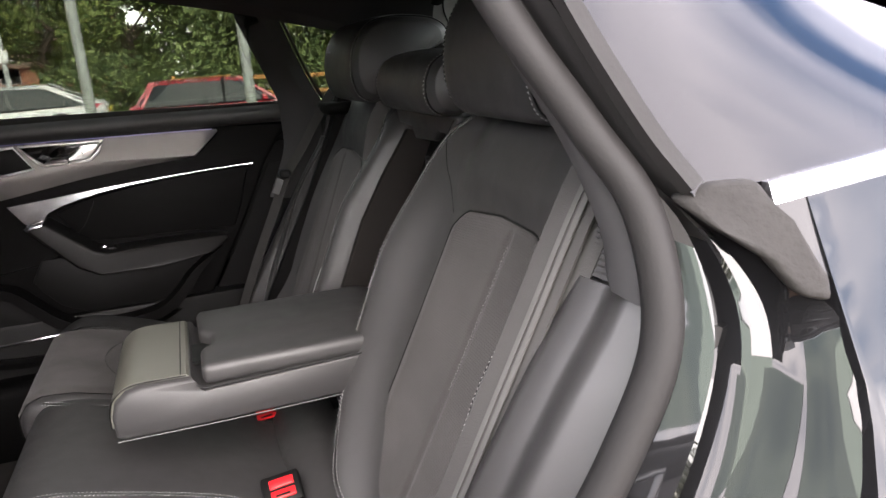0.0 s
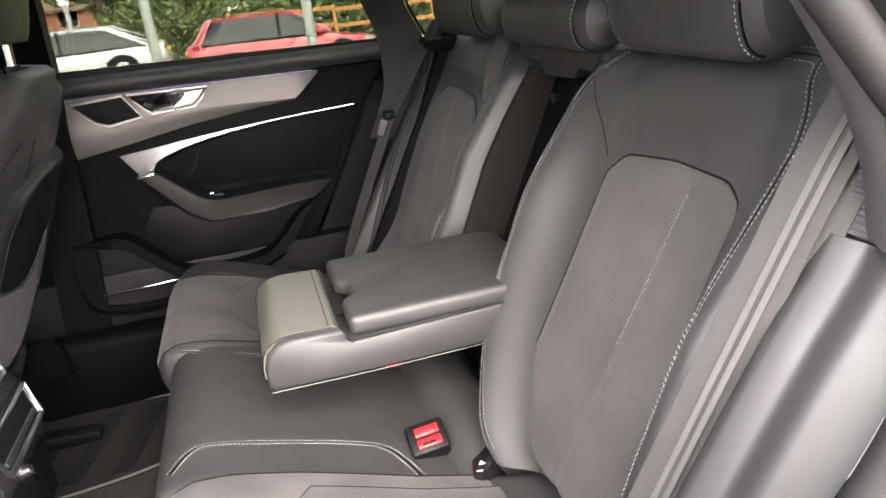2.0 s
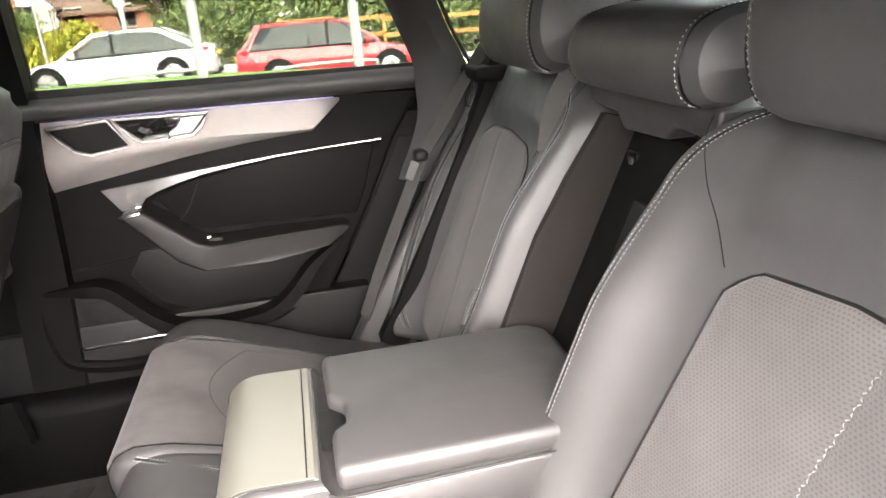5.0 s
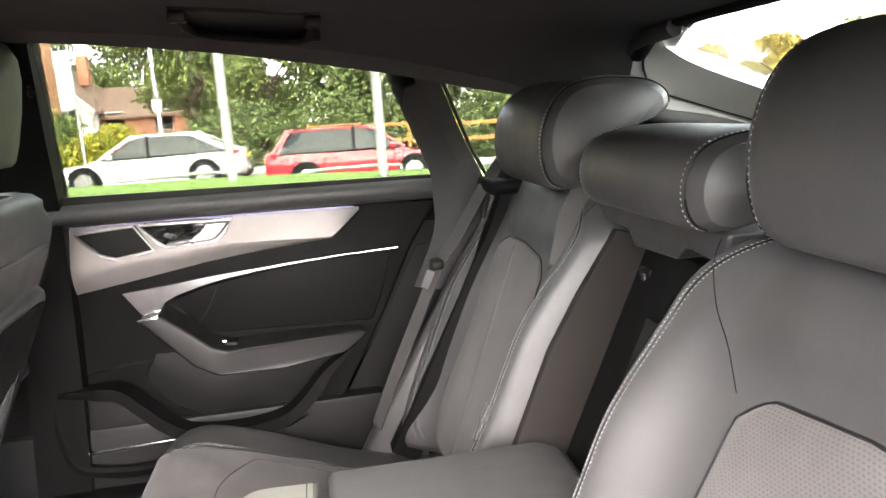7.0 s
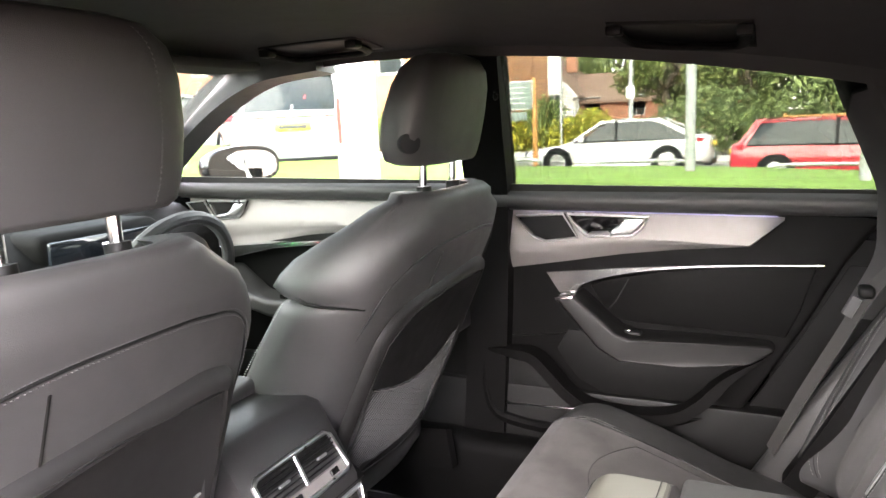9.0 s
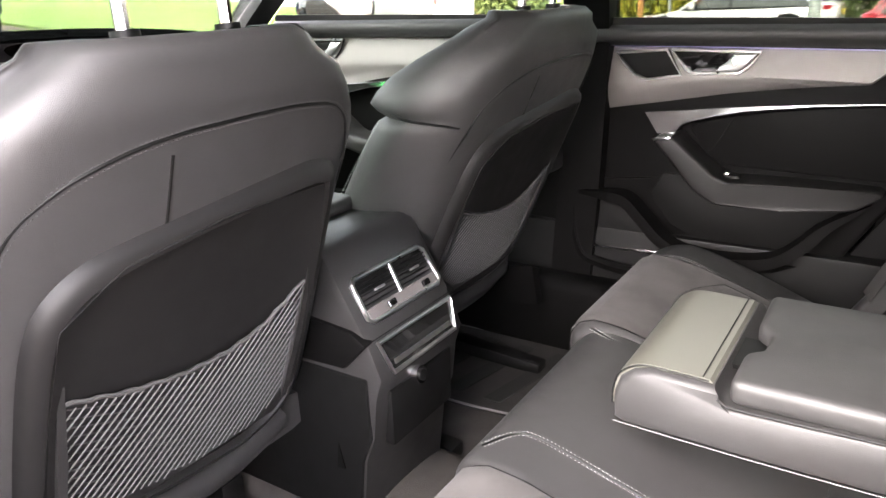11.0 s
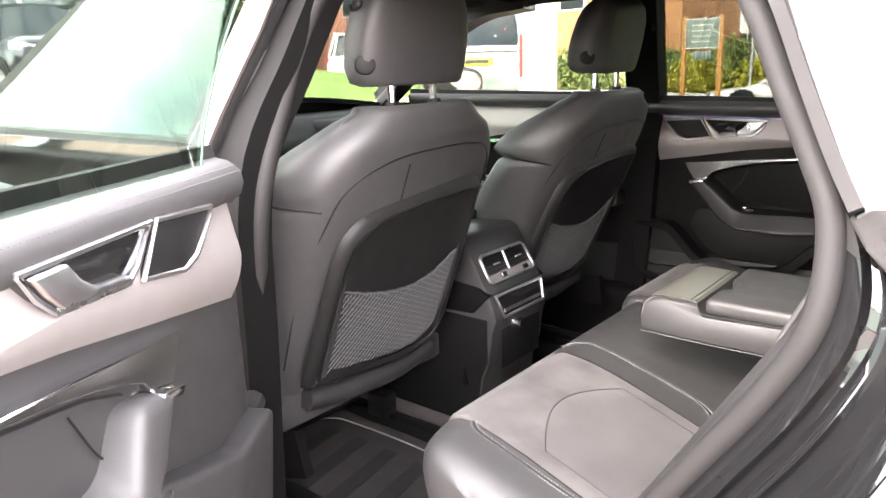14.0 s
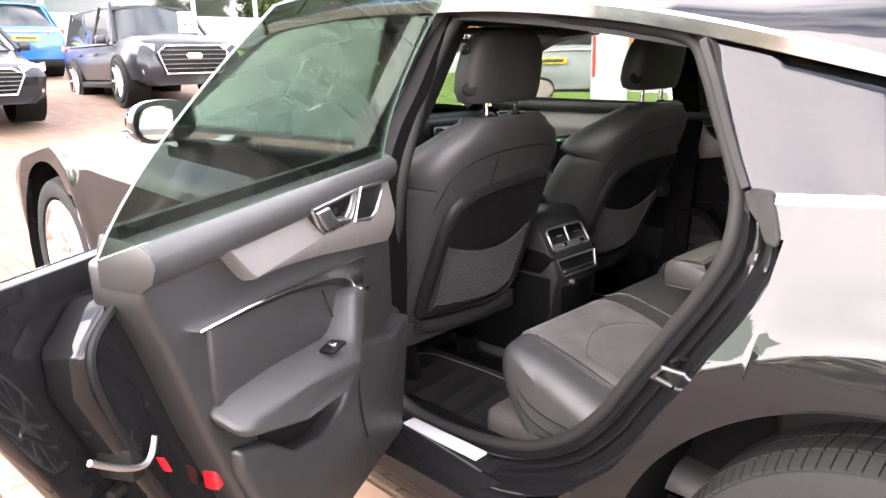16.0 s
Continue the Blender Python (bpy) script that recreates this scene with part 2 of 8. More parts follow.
def box(x0, x1, y0, y1, z0, z1, r=0.0, seg=2):
    bm = bmesh.new()
    v = [bm.verts.new((x, y, z)) for x in (x0, x1) for y in (y0, y1) for z in (z0, z1)]
    for f in ((0, 1, 3, 2), (4, 6, 7, 5), (0, 4, 5, 1), (2, 3, 7, 6), (0, 2, 6, 4), (1, 5, 7, 3)):
        bm.faces.new([v[i] for i in f])
    return bevelled(bm, r, seg)


def prism(pts, a, b, r=0.0, seg=2, plane="xz", shrink=None):
    """A polygon in a plane, drawn out from a to b along the third axis."""
    bm = bmesh.new()

    def put(p, q, d):
        return {"xz": (p, d, q), "xy": (p, q, d), "yz": (d, p, q)}[plane]
    lo = [bm.verts.new(put(p, q, a)) for p, q in pts]
    if shrink:
        cx, cy = sum(p for p, _ in pts) / len(pts), sum(q for _, q in pts) / len(pts)
        hi = [bm.verts.new(put(cx + (p - cx) * shrink, cy + (q - cy) * shrink, b)) for p, q in pts]
    else:
        hi = [bm.verts.new(put(p, q, b)) for p, q in pts]
    n = len(pts)
    bm.faces.new(lo)
    bm.faces.new(hi[::-1])
    for i in range(n):
        bm.faces.new((lo[i], lo[(i + 1) % n], hi[(i + 1) % n], hi[i]))
    return bevelled(bm, r, seg)


def curve_pts(pts, n=8, closed=False):
    """A smooth line through the points (Catmull-Rom), n steps to a span."""
    P = [Vector(p) for p in pts]
    out = []
    m = len(P)
    spans = m if closed else m - 1
    for i in range(spans):
        if closed:
            p0, p1, p2, p3 = P[(i - 1) % m], P[i], P[(i + 1) % m], P[(i + 2) % m]
        else:
            p1, p2 = P[i], P[i + 1]
            p0 = P[i - 1] if i else p1 * 2 - p2
            p3 = P[i + 2] if i + 2 < m else p2 * 2 - p1
        for k in range(n):
            t = k / n
            out.append(0.5 * ((2 * p1) + (p2 - p0) * t + (2 * p0 - 5 * p1 + 4 * p2 - p3) * t * t + (3 * p1 - p0 - 3 * p2 + p3) * t ** 3))
    if not closed:
        out.append(P[-1].copy())
    return out


def sweep(pts, profile, closed=False, up=(0, 0, 1), cap=True, scale=None):
    """A profile of (side, up) pairs carried along a line."""
    bm = bmesh.new()
    P = [Vector(p) for p in pts]
    n, k = len(P), len(profile)
    U = Vector(up)
    rings = []
    for i, p in enumerate(P):
        a = P[(i - 1) % n] if (closed or i) else p
        b = P[(i + 1) % n] if (closed or i < n - 1) else p
        t = (b - a).normalized()
        s = t.cross(U)
        if s.length < 1e-4:
            s = t.cross(Vector((1, 0, 0.01)))
        s.normalize()
        u = s.cross(t)
        f = scale[i] if scale else 1.0
        rings.append([bm.verts.new(p + s * q * f + u * w * f) for q, w in profile])
    for i in range(n if closed else n - 1):
        A, B = rings[i], rings[(i + 1) % n]
        for j in range(k):
            bm.faces.new((A[j], A[(j + 1) % k], B[(j + 1) % k], B[j]))
    if cap and not closed:
        bm.faces.new(rings[0])
        bm.faces.new(rings[-1][::-1])
    return bm


def round_profile(r, n=8, squash=1.0):
    return [(r * math.cos(2 * math.pi * i / n), squash * r * math.sin(2 * math.pi * i / n)) for i in range(n)]


def tube(pts, r, n=8, closed=False, up=(0, 0, 1), scale=None):
    return sweep(pts, round_profile(r, n), closed, up, True, scale)


def loft(loops, cap=True, closed_loop=True):
    bm = bmesh.new()
    R = [[bm.verts.new(p) for p in loop] for loop in loops]
    k = len(R[0])
    for A, B in zip(R, R[1:]):
        for j in range(k if closed_loop else k - 1):
            bm.faces.new((A[j], A[(j + 1) % k], B[(j + 1) % k], B[j]))
    if cap and closed_loop:
        bm.faces.new(R[0][::-1])
        bm.faces.new(R[-1])
    return bm


def sheet(fn, nu, nv, thick=None, u0=0.0, u1=1.0, v0=0.0, v1=1.0, uv=None):
    """A surface fn(u, v); with thick, a second skin at that offset closes it. uv: metre coordinates for the pattern."""
    bm = bmesh.new()
    us = [u0 + (u1 - u0) * i / nu for i in range(nu + 1)]
    vs = [v0 + (v1 - v0) * j / nv for j in range(nv + 1)]
    G = [[bm.verts.new(fn(u, v)) for v in vs] for u in us]
    layer = bm.loops.layers.uv.new("metres") if uv else None
    for i in range(nu):
        for j in range(nv):
            f = bm.faces.new((G[i][j], G[i + 1][j], G[i + 1][j + 1], G[i][j + 1]))
            if uv:
                for lo, (a, b) in zip(f.loops, ((i, j), (i + 1, j), (i + 1, j + 1), (i, j + 1))):
                    lo[layer].uv = uv(us[a], vs[b])
    if thick:
        T = Vector(thick)
        B = [[bm.verts.new(v.co + T) for v in row] for row in G]
        for i in range(nu):
            for j in range(nv):
                bm.faces.new((B[i][j], B[i][j + 1], B[i + 1][j + 1], B[i + 1][j]))
        edge = [(i, 0) for i in range(nu)] + [(nu, j) for j in range(nv)] + [(i, nv) for i in range(nu, 0, -1)] + [(0, j) for j in range(nv, 0, -1)]
        for (a, b), (c, d) in zip(edge, edge[1:] + edge[:1]):
            bm.faces.new((G[a][b], B[a][b], B[c][d], G[c][d]))
    return bm


def resample(pts, step):
    P = [Vector(p) for p in pts]
    out, left = [P[0].copy()], step
    for a, b in zip(P, P[1:]):
        d = (b - a).length
        s = left
        while s <= d:
            out.append(a.lerp(b, s / d))
            s += step
        left = s - d
    return out


def stitches(lines, normal, pitch=0.0065, length=0.0046, r=0.0007, lift=0.0006):
    """Rows of single stitches along lines, raised towards the normal."""
    bm = bmesh.new()
    nrm = Vector(normal).normalized()
    for pts in lines:
        Q = resample(pts, pitch)
        for a, b in zip(Q, Q[1:]):
            t = (b - a).normalized()
            s = t.cross(nrm).normalized() * r
            e = a + t * length
            h = nrm * (lift + r)
            l = nrm * (lift - 2.5 * r)
            m = (a + e) / 2
            v = [bm.verts.new(p) for p in (a + l, m + s + nrm * lift, m + h, m - s + nrm * lift, e + l)]
            bm.faces.new((v[0], v[1], v[2]))
            bm.faces.new((v[0], v[2], v[3]))
            bm.faces.new((v[4], v[2], v[1]))
            bm.faces.new((v[4], v[3], v[2]))
    return bm


def ring(profile, cx, cz, n, axis="y"):
    """A body of revolution: (radius, along) pairs about an axis parallel to y, through (cx, 0, cz)."""
    loops = []
    for r, y in profile:
        loops.append([(cx + r * math.cos(2 * math.pi * i / n), y, cz + r * math.sin(2 * math.pi * i / n)) for i in range(n)])
    return loft(loops)


def lerp_table(tab, x):
    if x <= tab[0][0]:
        return tab[0][1]
    for (a, p), (b, q) in zip(tab, tab[1:]):
        if x <= b:
            s = (x - a) / (b - a)
            return p + (q - p) * s
    return tab[-1][1]


def smooth_table(tab, x):
    """Like lerp_table, with rounded corners."""
    h = 0.035 * (tab[-1][0] - tab[0][0])
    return sum(lerp_table(tab, x + d * h) for d in (-1, -0.5, 0, 0.5, 1)) / 5


def bump(v, c, w):
    return math.exp(-((v - c) / w) ** 2)


def ease(a, b, v):
    t = max(0.0, min(1.0, (v - a) / (b - a)))
    return t * t * (3 - 2 * t)


def slope(x):
    """Height of the ground under the car, which rises towards its front."""
    return -0.0445 * (x - 1.1)


# ---------------- ground and surroundings: large forms ----------------
PAVING = mat("red_buff_block_paving", (0.235, 0.150, 0.095), 0.85, grain=0.5, grain_scale=260, mottle=0.35, mottle_scale=3, random_var=0.22)
JOINT = mat("sandy_joints", (0.17, 0.125, 0.09), 0.95, grain=0.6, grain_scale=200, mottle=0.3)
TARMAC = mat("grey_tarmac", (0.115, 0.112, 0.105), 0.9, grain=0.7, grain_scale=90, mottle=0.25, mottle_scale=0.7)
GRASS = mat("bright_mown_grass", (0.12, 0.195, 0.028), 0.9, grain=1.0, grain_scale=60, mottle=0.35, mottle_scale=1.5)
CONCRETE = mat("pale_concrete_kerb", (0.42, 0.40, 0.37), 0.9, grain=0.4, grain_scale=120, mottle=0.2)


def ground_brick(name):
    """Block paving for the far yard, laid out in metres."""
    m = mat(name, (0.125, 0.077, 0.049), 0.9, grain=0.3, grain_scale=200, mottle=0.3, mottle_scale=1.2)
    nt = m.node_tree
    b = nt.nodes["Principled BSDF"]
    N, L = nt.nodes.new, nt.links.new
    tc = N("ShaderNodeTexCoord")
    br = N("ShaderNodeTexBrick")
    br.inputs["Scale"].default_value = 1.0
    br.inputs["Brick Width"].default_value, br.inputs["Row Height"].default_value = 0.205, 0.105
    br.inputs["Mortar Size"].default_value = 0.005
    br.inputs["Color1"].default_value, br.inputs["Color2"].default_value = (1, 1, 1, 1), (0.72, 0.70, 0.68, 1)
    br.inputs["Mortar"].default_value = (0.42, 0.42, 0.40, 1)
    L(tc.outputs["Object"], br.inputs["Vector"])
    old = b.inputs["Base Color"].links[0].from_socket
    mu = N("ShaderNodeMix")
    mu.data_type, mu.blend_type = "RGBA", "MULTIPLY"
    mu.inputs[0].default_value = 1.0
    L(old, mu.inputs[6])
    L(br.outputs["Color"], mu.inputs[7])
    L(mu.outputs[2], b.inputs["Base Color"])
    return m


YARD = ground_brick("block_paved_yard")


def ground_z(x, y):
    """The yard slopes with the car and rises more steeply ahead of it; the road lies a little lower."""
    if x > -0.5:
        z = -0.0445 * (min(14.0, x) - 1.1)
    elif x > -3:
        z = 0.0712 + 0.010 * (-0.5 - x)
    else:
        z = 0.0962 + 0.0848 * (-3 - max(-22.0, x))
    k = max(0.0, min(1.0, (y - 9.0) / 2.5))
    return z + (-0.040 * (max(-12, min(12, x)) - 1.1) - 0.42 - z) * k


def ground_sheet():
    xs = [-400, -120, -50, -30, -20, -14] + [-14 + i for i in range(1, 29)] + [20, 30, 50, 120, 400]
    ys = [-400, -120, -40, -15, -6, 0, 6, 9, 9.8, 10.6, 11.5, 13, 20, 30, 60, 150, 400]
    bm = bmesh.new()
    G = [[bm.verts.new((x, y, ground_z(x, y) - 0.045)) for y in ys] for x in xs]
    for i in range(len(xs) - 1):
        for j in range(len(ys) - 1):
            bm.faces.new((G[i][j], G[i + 1][j], G[i + 1][j + 1], G[i][j + 1]))
    return bm


solid("ground", ground_sheet(), JOINT, "sandy bedding under block paving and road, reaching the horizon", "ground", "structure")


def slab(x0, x1, y0, y1, top, nx=24, ny=6, thick=0.06, bump=0.0):
    """A strip of ground of its own thickness that follows the slope."""
    def f(u, v):
        x, y = x0 + (x1 - x0) * u, y0 + (y1 - y0) * v
        h = bump * math.sin(math.pi * v) ** 0.7 if bump else 0.0
        return (x, y, ground_z(x, y) + top + h)
    return sheet(f, nx, ny, (0, 0, -thick))


solid("yard", slab(-40, 20, -30, 6.2, -0.006, 60, 8, 0.035), YARD, "red and buff block-paved car sales yard", "paving", "structure")
solid("road", slab(-60, 60, 11.5, 22, -0.02, 40, 4, 0.02), TARMAC, "worn grey tarmac road beyond the grass", "road", "structure")
solid("lawn", slab(-20, 30, 6.2, 11.3, 0.04, 50, 14, 0.10, 0.46), GRASS, "bright green mown grass bank beside the yard", "lawn", "structure")
solid("kerb", slab(-40, 40, 11.3, 11.5, 0.10, 30, 1, 0.14), CONCRETE, "pale concrete road kerb along the grass", "kerb", "structure")
solid("pavement", slab(-60, 60, 22, 24.5, 0.07, 30, 2, 0.11), CONCRETE, "pale concrete footway across the road", "pavement", "structure")

# ---------------- the car's shell ----------------
car = thing("car", "black five-door coupe with rear door open on block paving", "car")
HALF = [(0.18, 0.88), (0.30, 0.925), (0.45, 0.94), (0.68, 0.945), (0.82, 0.925), (0.92, 0.885), (1.00, 0.838), (1.07, 0.800), (1.14, 0.765)]
BELT = [(-2.95, 0.55), (-2.75, 0.67), (-2.3, 0.80), (-1.8, 0.895), (-1.47, 0.965), (-1.0, 0.985), (-0.4, 1.012), (0.0, 1.032), (0.3, 1.036), (0.8, 1.045), (0.96, 1.062), (1.11, 1.082), (1.3, 1.100), (1.6, 1.122), (1.9, 1.12), (2.4, 1.06)]
REAR_AXLE, FRONT_AXLE, HUB = 1.22, -2.15, 0.385


def hub_z(ax):
    return HUB + (slope(ax) if ax > 0 else 0.085)


def half_width(x, z):
    w = smooth_table(HALF, z - slope(x))
    w -= 0.10 * max(0, (-2.15 - x) / 0.85) ** 2 + 0.07 * max(0, (x - 1.6) / 0.75) ** 2
    for ax in (REAR_AXLE, FRONT_AXLE):
        d = math.hypot(x - ax, z - hub_z(ax))
        # a crisp ridge round the arch; its lip turns in and faces the ground
        w += 0.013 * (math.exp(-((d - 0.530) / 0.05) ** 2) if d > 0.530 else 1 - 1.35 * (0.530 - d) / 0.083) if d > 0.40 else 0.0
    return w


def belt_z(x):
    return smooth_table(BELT, x) + slope(x)


def arch_z(x):
    """Lower edge of the body: sill height, or the wheel arch."""
    z = 0.20 + slope(x)
    for ax in (REAR_AXLE, FRONT_AXLE):
        d = 0.447 ** 2 - (x - ax) ** 2
        if d > 0:
            z = max(z, hub_z(ax) + math.sqrt(d))
    return z


# rear edge of the open doorway on the outside: (x, z)
DOORWAY = [(0.60, 0.42), (0.68, 0.507), (0.786, 0.605), (0.844, 0.69), (0.879, 0.754), (0.913, 0.806), (0.935, 0.848), (0.965, 0.898), (0.988, 0.95), (0.994, 0.99), (0.996, 1.06)]


def side_skin(x0, x1, side, top=None, nu=70, nv=16):
    def f(u, v):
        x = x0 + (x1 - x0) * u if top is None else (x0 + (0.9965 - x0) * u / 0.4 if u < 0.4001 else 0.9965 + (x1 - 0.9965) * (u - 0.4) / 0.6)
        lo = arch_z(x)
        hi = (top or belt_z)(x)
        z = lo + (max(hi, lo + 0.004) - lo) * v
        return (x, side * half_width(x, z), z)
    return sheet(f, nu, nv, (0, -side * 0.02, 0))


def quarter_top(x):
    return min(lerp_table(DOORWAY, x), belt_z(x)) if x < 0.9962 else belt_z(x)


part("quarter_panel", side_skin(0.605, 2.36, -1, quarter_top, 140, 44), PAINT, car, "gloss black rear quarter panel reflecting sky and paving", 40)
part("quarter_corner", sheet(lambda u, v: (0.962 + 0.036 * u, -half_width(0.962 + 0.036 * u, 1.022 + 0.05 * v) + 0.001, 1.022 + (belt_z(0.962 + 0.036 * u) - 1.022) * v), 4, 4, (0, 0.012, 0)), PAINT, car, "", 40)
part("front_side_panel", side_skin(-2.94, -0.035, -1, None, 100), PAINT, car, "gloss black front wing and front door skin", 40)
part("far_side_panel", side_skin(-2.94, 2.36, 1, None, 120), PAINT, car, "", 40)


def outer_sill(side):
    prof = [(0.89, 0.395), (0.925, 0.36), (0.935, 0.31), (0.93, 0.25), (0.90, 0.205), (0.80, 0.19), (0.80, 0.36)]
    loops = []
    for i in range(25):
        x = -1.42 + i * (0.70 + 1.42) / 24
        loops.append([(x, side * y, z + slope(x)) for y, z in prof])
    return loft(loops)


part("sill", outer_sill(-1), PAINT, car, "gloss black sill", 50)
part("sill", outer_sill(1), PAINT, car, "", 50)


def bonnet(u, v):
    y = (v * 2 - 1) * (0.78 + 0.08 * min(1, u / 0.3))
    x = -2.92 + 1.84 * u + 0.10 * (1 - (y / 0.86) ** 2) * (-1 if u < 0.5 else -0.6)
    z = belt_z(-2.92 + 1.84 * u) + 0.075 * (1 - (abs(y) / 0.86) ** 2.2) - 0.02
    return (x, y, z)


part("bonnet", sheet(bonnet, 20, 18, (0, 0, -0.02)), PAINT, car, "", 40)


def nose(u, v):
    y = (u * 2 - 1) * 0.80
    z = 0.22 + 0.44 * v + 0.10
    return (-2.93 - 0.16 * (1 - (y / 0.80) ** 2) - 0.05 * math.sin(math.pi * v), y, z)


part("front_bumper", sheet(nose, 16, 8, (0.03, 0, 0)), PAINT, car, "", 40)


def tail(u, v):
    y = (u * 2 - 1) * 0.88
    z = 0.25 + 0.78 * v + slope(2.3)
    return (2.36 + 0.14 * (1 - (y / 0.92) ** 2) + 0.05 * math.sin(math.pi * v), y, z)


part("rear_bumper", sheet(tail, 16, 10, (-0.03, 0, 0)), PAINT, car, "", 40)

# roof: inner edge of the windows' top, centre of the headlining
RAIL = [(-0.75, 1.385), (-0.45, 1.412), (-0.2, 1.422), (0.1, 1.412), (0.4, 1.382), (0.73, 1.326), (1.0, 1.262), (1.24, 1.212), (1.6, 1.12), (2.0, 1.06)]
CROWN = [(-0.75, 1.425), (-0.3, 1.445), (0.1, 1.44), (0.6, 1.412), (1.0, 1.375), (1.26, 1.343), (1.7, 1.22), (2.2, 1.09)]
CHROME_Z = [(-0.62, 1.405), (-0.2, 1.425), (0.19, 1.412), (0.353, 1.403), (0.624, 1.369), (0.785, 1.335), (0.931, 1.299), (1.068, 1.262), (1.2, 1.225), (1.4, 1.17), (1.58, 1.13)]
RAIL_Y = [(-0.75, 0.575), (0.0, 0.60), (0.7, 0.61), (1.0, 0.595), (1.24, 0.565), (2.0, 0.50)]


def ceiling_at(x, y):
    w = smooth_table(RAIL_Y, x)
    a, b = smooth_table(RAIL, x), smooth_table(CROWN, x)
    k = 5 + 7 * min(1, max(0, (x - 0.85) / 0.35))
    return a + (b - a) * max(0.0, 1 - (min(1, abs(y) / w)) ** k)


def headlining(u, v):
    x = -0.62 + (1.205 + 0.62) * u
    y = (v * 2 - 1) * smooth_table(RAIL_Y, x)
    return (x, y, ceiling_at(x, y))


part("headlining", sheet(headlining, 40, 28, (0, 0, 0.012)), FABRIC, car, "black cloth headlining", 60)


def roof_skin(u, v):
    x = -0.66 + (1.30 + 0.66) * u
    w = smooth_table(RAIL_Y, x) + 0.075
    y = (v * 2 - 1) * w
    edge = ceiling_at(x, w * 0.86) + 0.033 - smooth_table(CHROME_Z, x)
    return (x, y, ceiling_at(x, y * 0.86) + 0.045 - max(0.03, edge) * (abs(v * 2 - 1)) ** 6)


part("roof", sheet(roof_skin, 36, 20, (0, 0, -0.012)), PAINT, car, "gloss black roof", 60)

for side in (-1, 1):
    line = curve_pts([(x, side * (smooth_table(RAIL_Y, x) + 0.085), smooth_table(CHROME_Z, x) + 0.006) for x in (-0.62, -0.4, -0.2, 0.1, 0.35, 0.6, 0.8, 1.0, 1.2, 1.4, 1.55)], 6)
    part("roof_trim", sweep(line, [(-0.010, -0.012), (0.010, -0.014), (0.012, 0.010), (-0.008, 0.016)]), CHROME, car, "bright chrome strip above the side windows", 50)
    belt = curve_pts([(x, side * (half_width(x, belt_z(x)) - 0.008 - (x - 0.97) * 0.03), belt_z(x) + 0.008) for x in (0.966, 1.05, 1.2, 1.35, 1.5, 1.62)], 6)
    part("belt_trim", sweep(belt, [(-0.008, -0.008), (0.008, -0.008), (0.003, 0.007), (-0.003, 0.007)]), CHROME, car, "bright chrome strip under the rear quarter window", 50)
    front_belt = curve_pts([(x, side * (half_width(x, belt_z(x)) + 0.004), belt_z(x) + 0.014) for x in (-1.02, -0.7, -0.4, -0.03)], 6)
    part("belt_trim", sweep(front_belt, [(-0.008, -0.012), (0.008, -0.012), (0.008, 0.010), (-0.006, 0.012)]), CHROME, car, "", 50)


def quarter_glass(side):
    """The small fixed window behind the rear door."""
    def f(u, v):
        x0 = 0.916 - 0.128 * v if side < 0 else 0.915 - 0.085 * v
        x = x0 + (1.60 - x0) * u
        zb = belt_z(x) + (0.012 if side < 0 else 0.020)
        zt = max(zb + 0.004, smooth_table(CHROME_Z if side < 0 else RAIL, x) + (-0.006 if side < 0 else -0.008))
        z = zb + (zt - zb) * v
        yb, yt = half_width(x, belt_z(x)) - 0.020, smooth_table(RAIL_Y, x) + 0.080
        return (x, side * (yb + (yt - yb) * v), z)
    return sheet(f, 16, 6, (0, -side * 0.005, 0))


part("quarter_window", quarter_glass(-1), PRIVACY, car, "dark quarter window reflecting cloud", 60)
part("quarter_window", quarter_glass(1), TINT, car, "", 60)


def front_glass(side):
    def f(u, v):
        x = -1.06 + 1.00 * u
        zb = belt_z(x) + 0.02
        zt = max(zb + 0.004, min(smooth_table(RAIL, x) - 0.01, zb + 0.62 * (x + 1.06)))
        z = zb + (zt - zb) * v
        yb, yt = half_width(x, belt_z(x)) - 0.03, smooth_table(RAIL_Y, x) + 0.07
        k = (z - zb) / 0.36
        return (x, side * (yb + (yt - yb) * k), z)
    return sheet(f, 18, 8, (0, -side * 0.005, 0))


part("front_side_window", front_glass(-1), FRONT, car, "front side window reflecting the yard", 60)
part("front_side_window", front_glass(1), CLEAR, car, "", 60)


def windscreen(u, v):
    y = (u * 2 - 1) * (0.72 - 0.16 * v)
    x = -1.30 + 0.68 * v + 0.14 * (y / 0.7) ** 2
    return (x, y, 1.10 + 0.335 * v - 0.02 * (y / 0.7) ** 2)


part("windscreen", sheet(windscreen, 16, 10, (-0.004, 0, 0.004)), CLEAR, car, "", 60)


def hatch_glass(u, v):
    y = (u * 2 - 1) * (0.525 + 0.005 * v)
    x = 1.235 + 0.805 * v
    return (x, y, 1.348 - 0.33 * v ** 1.05 - (0.014 + 0.021 * v) * (y / 0.5) ** 2)


part("rear_window", sheet(hatch_glass, 16, 12, (0.002, 0, 0.005)), CLEAR, car, "", 60)


GLASS_EDGE = [(1.235, 0.36, 1.340), (1.245, 0.47, 1.336), (1.262, 0.520, 1.326), (1.285, 0.530, 1.308), (1.345, 0.520, 1.273), (1.52, 0.506, 1.204), (1.78, 0.510, 1.105), (2.05, 0.52, 1.01)]
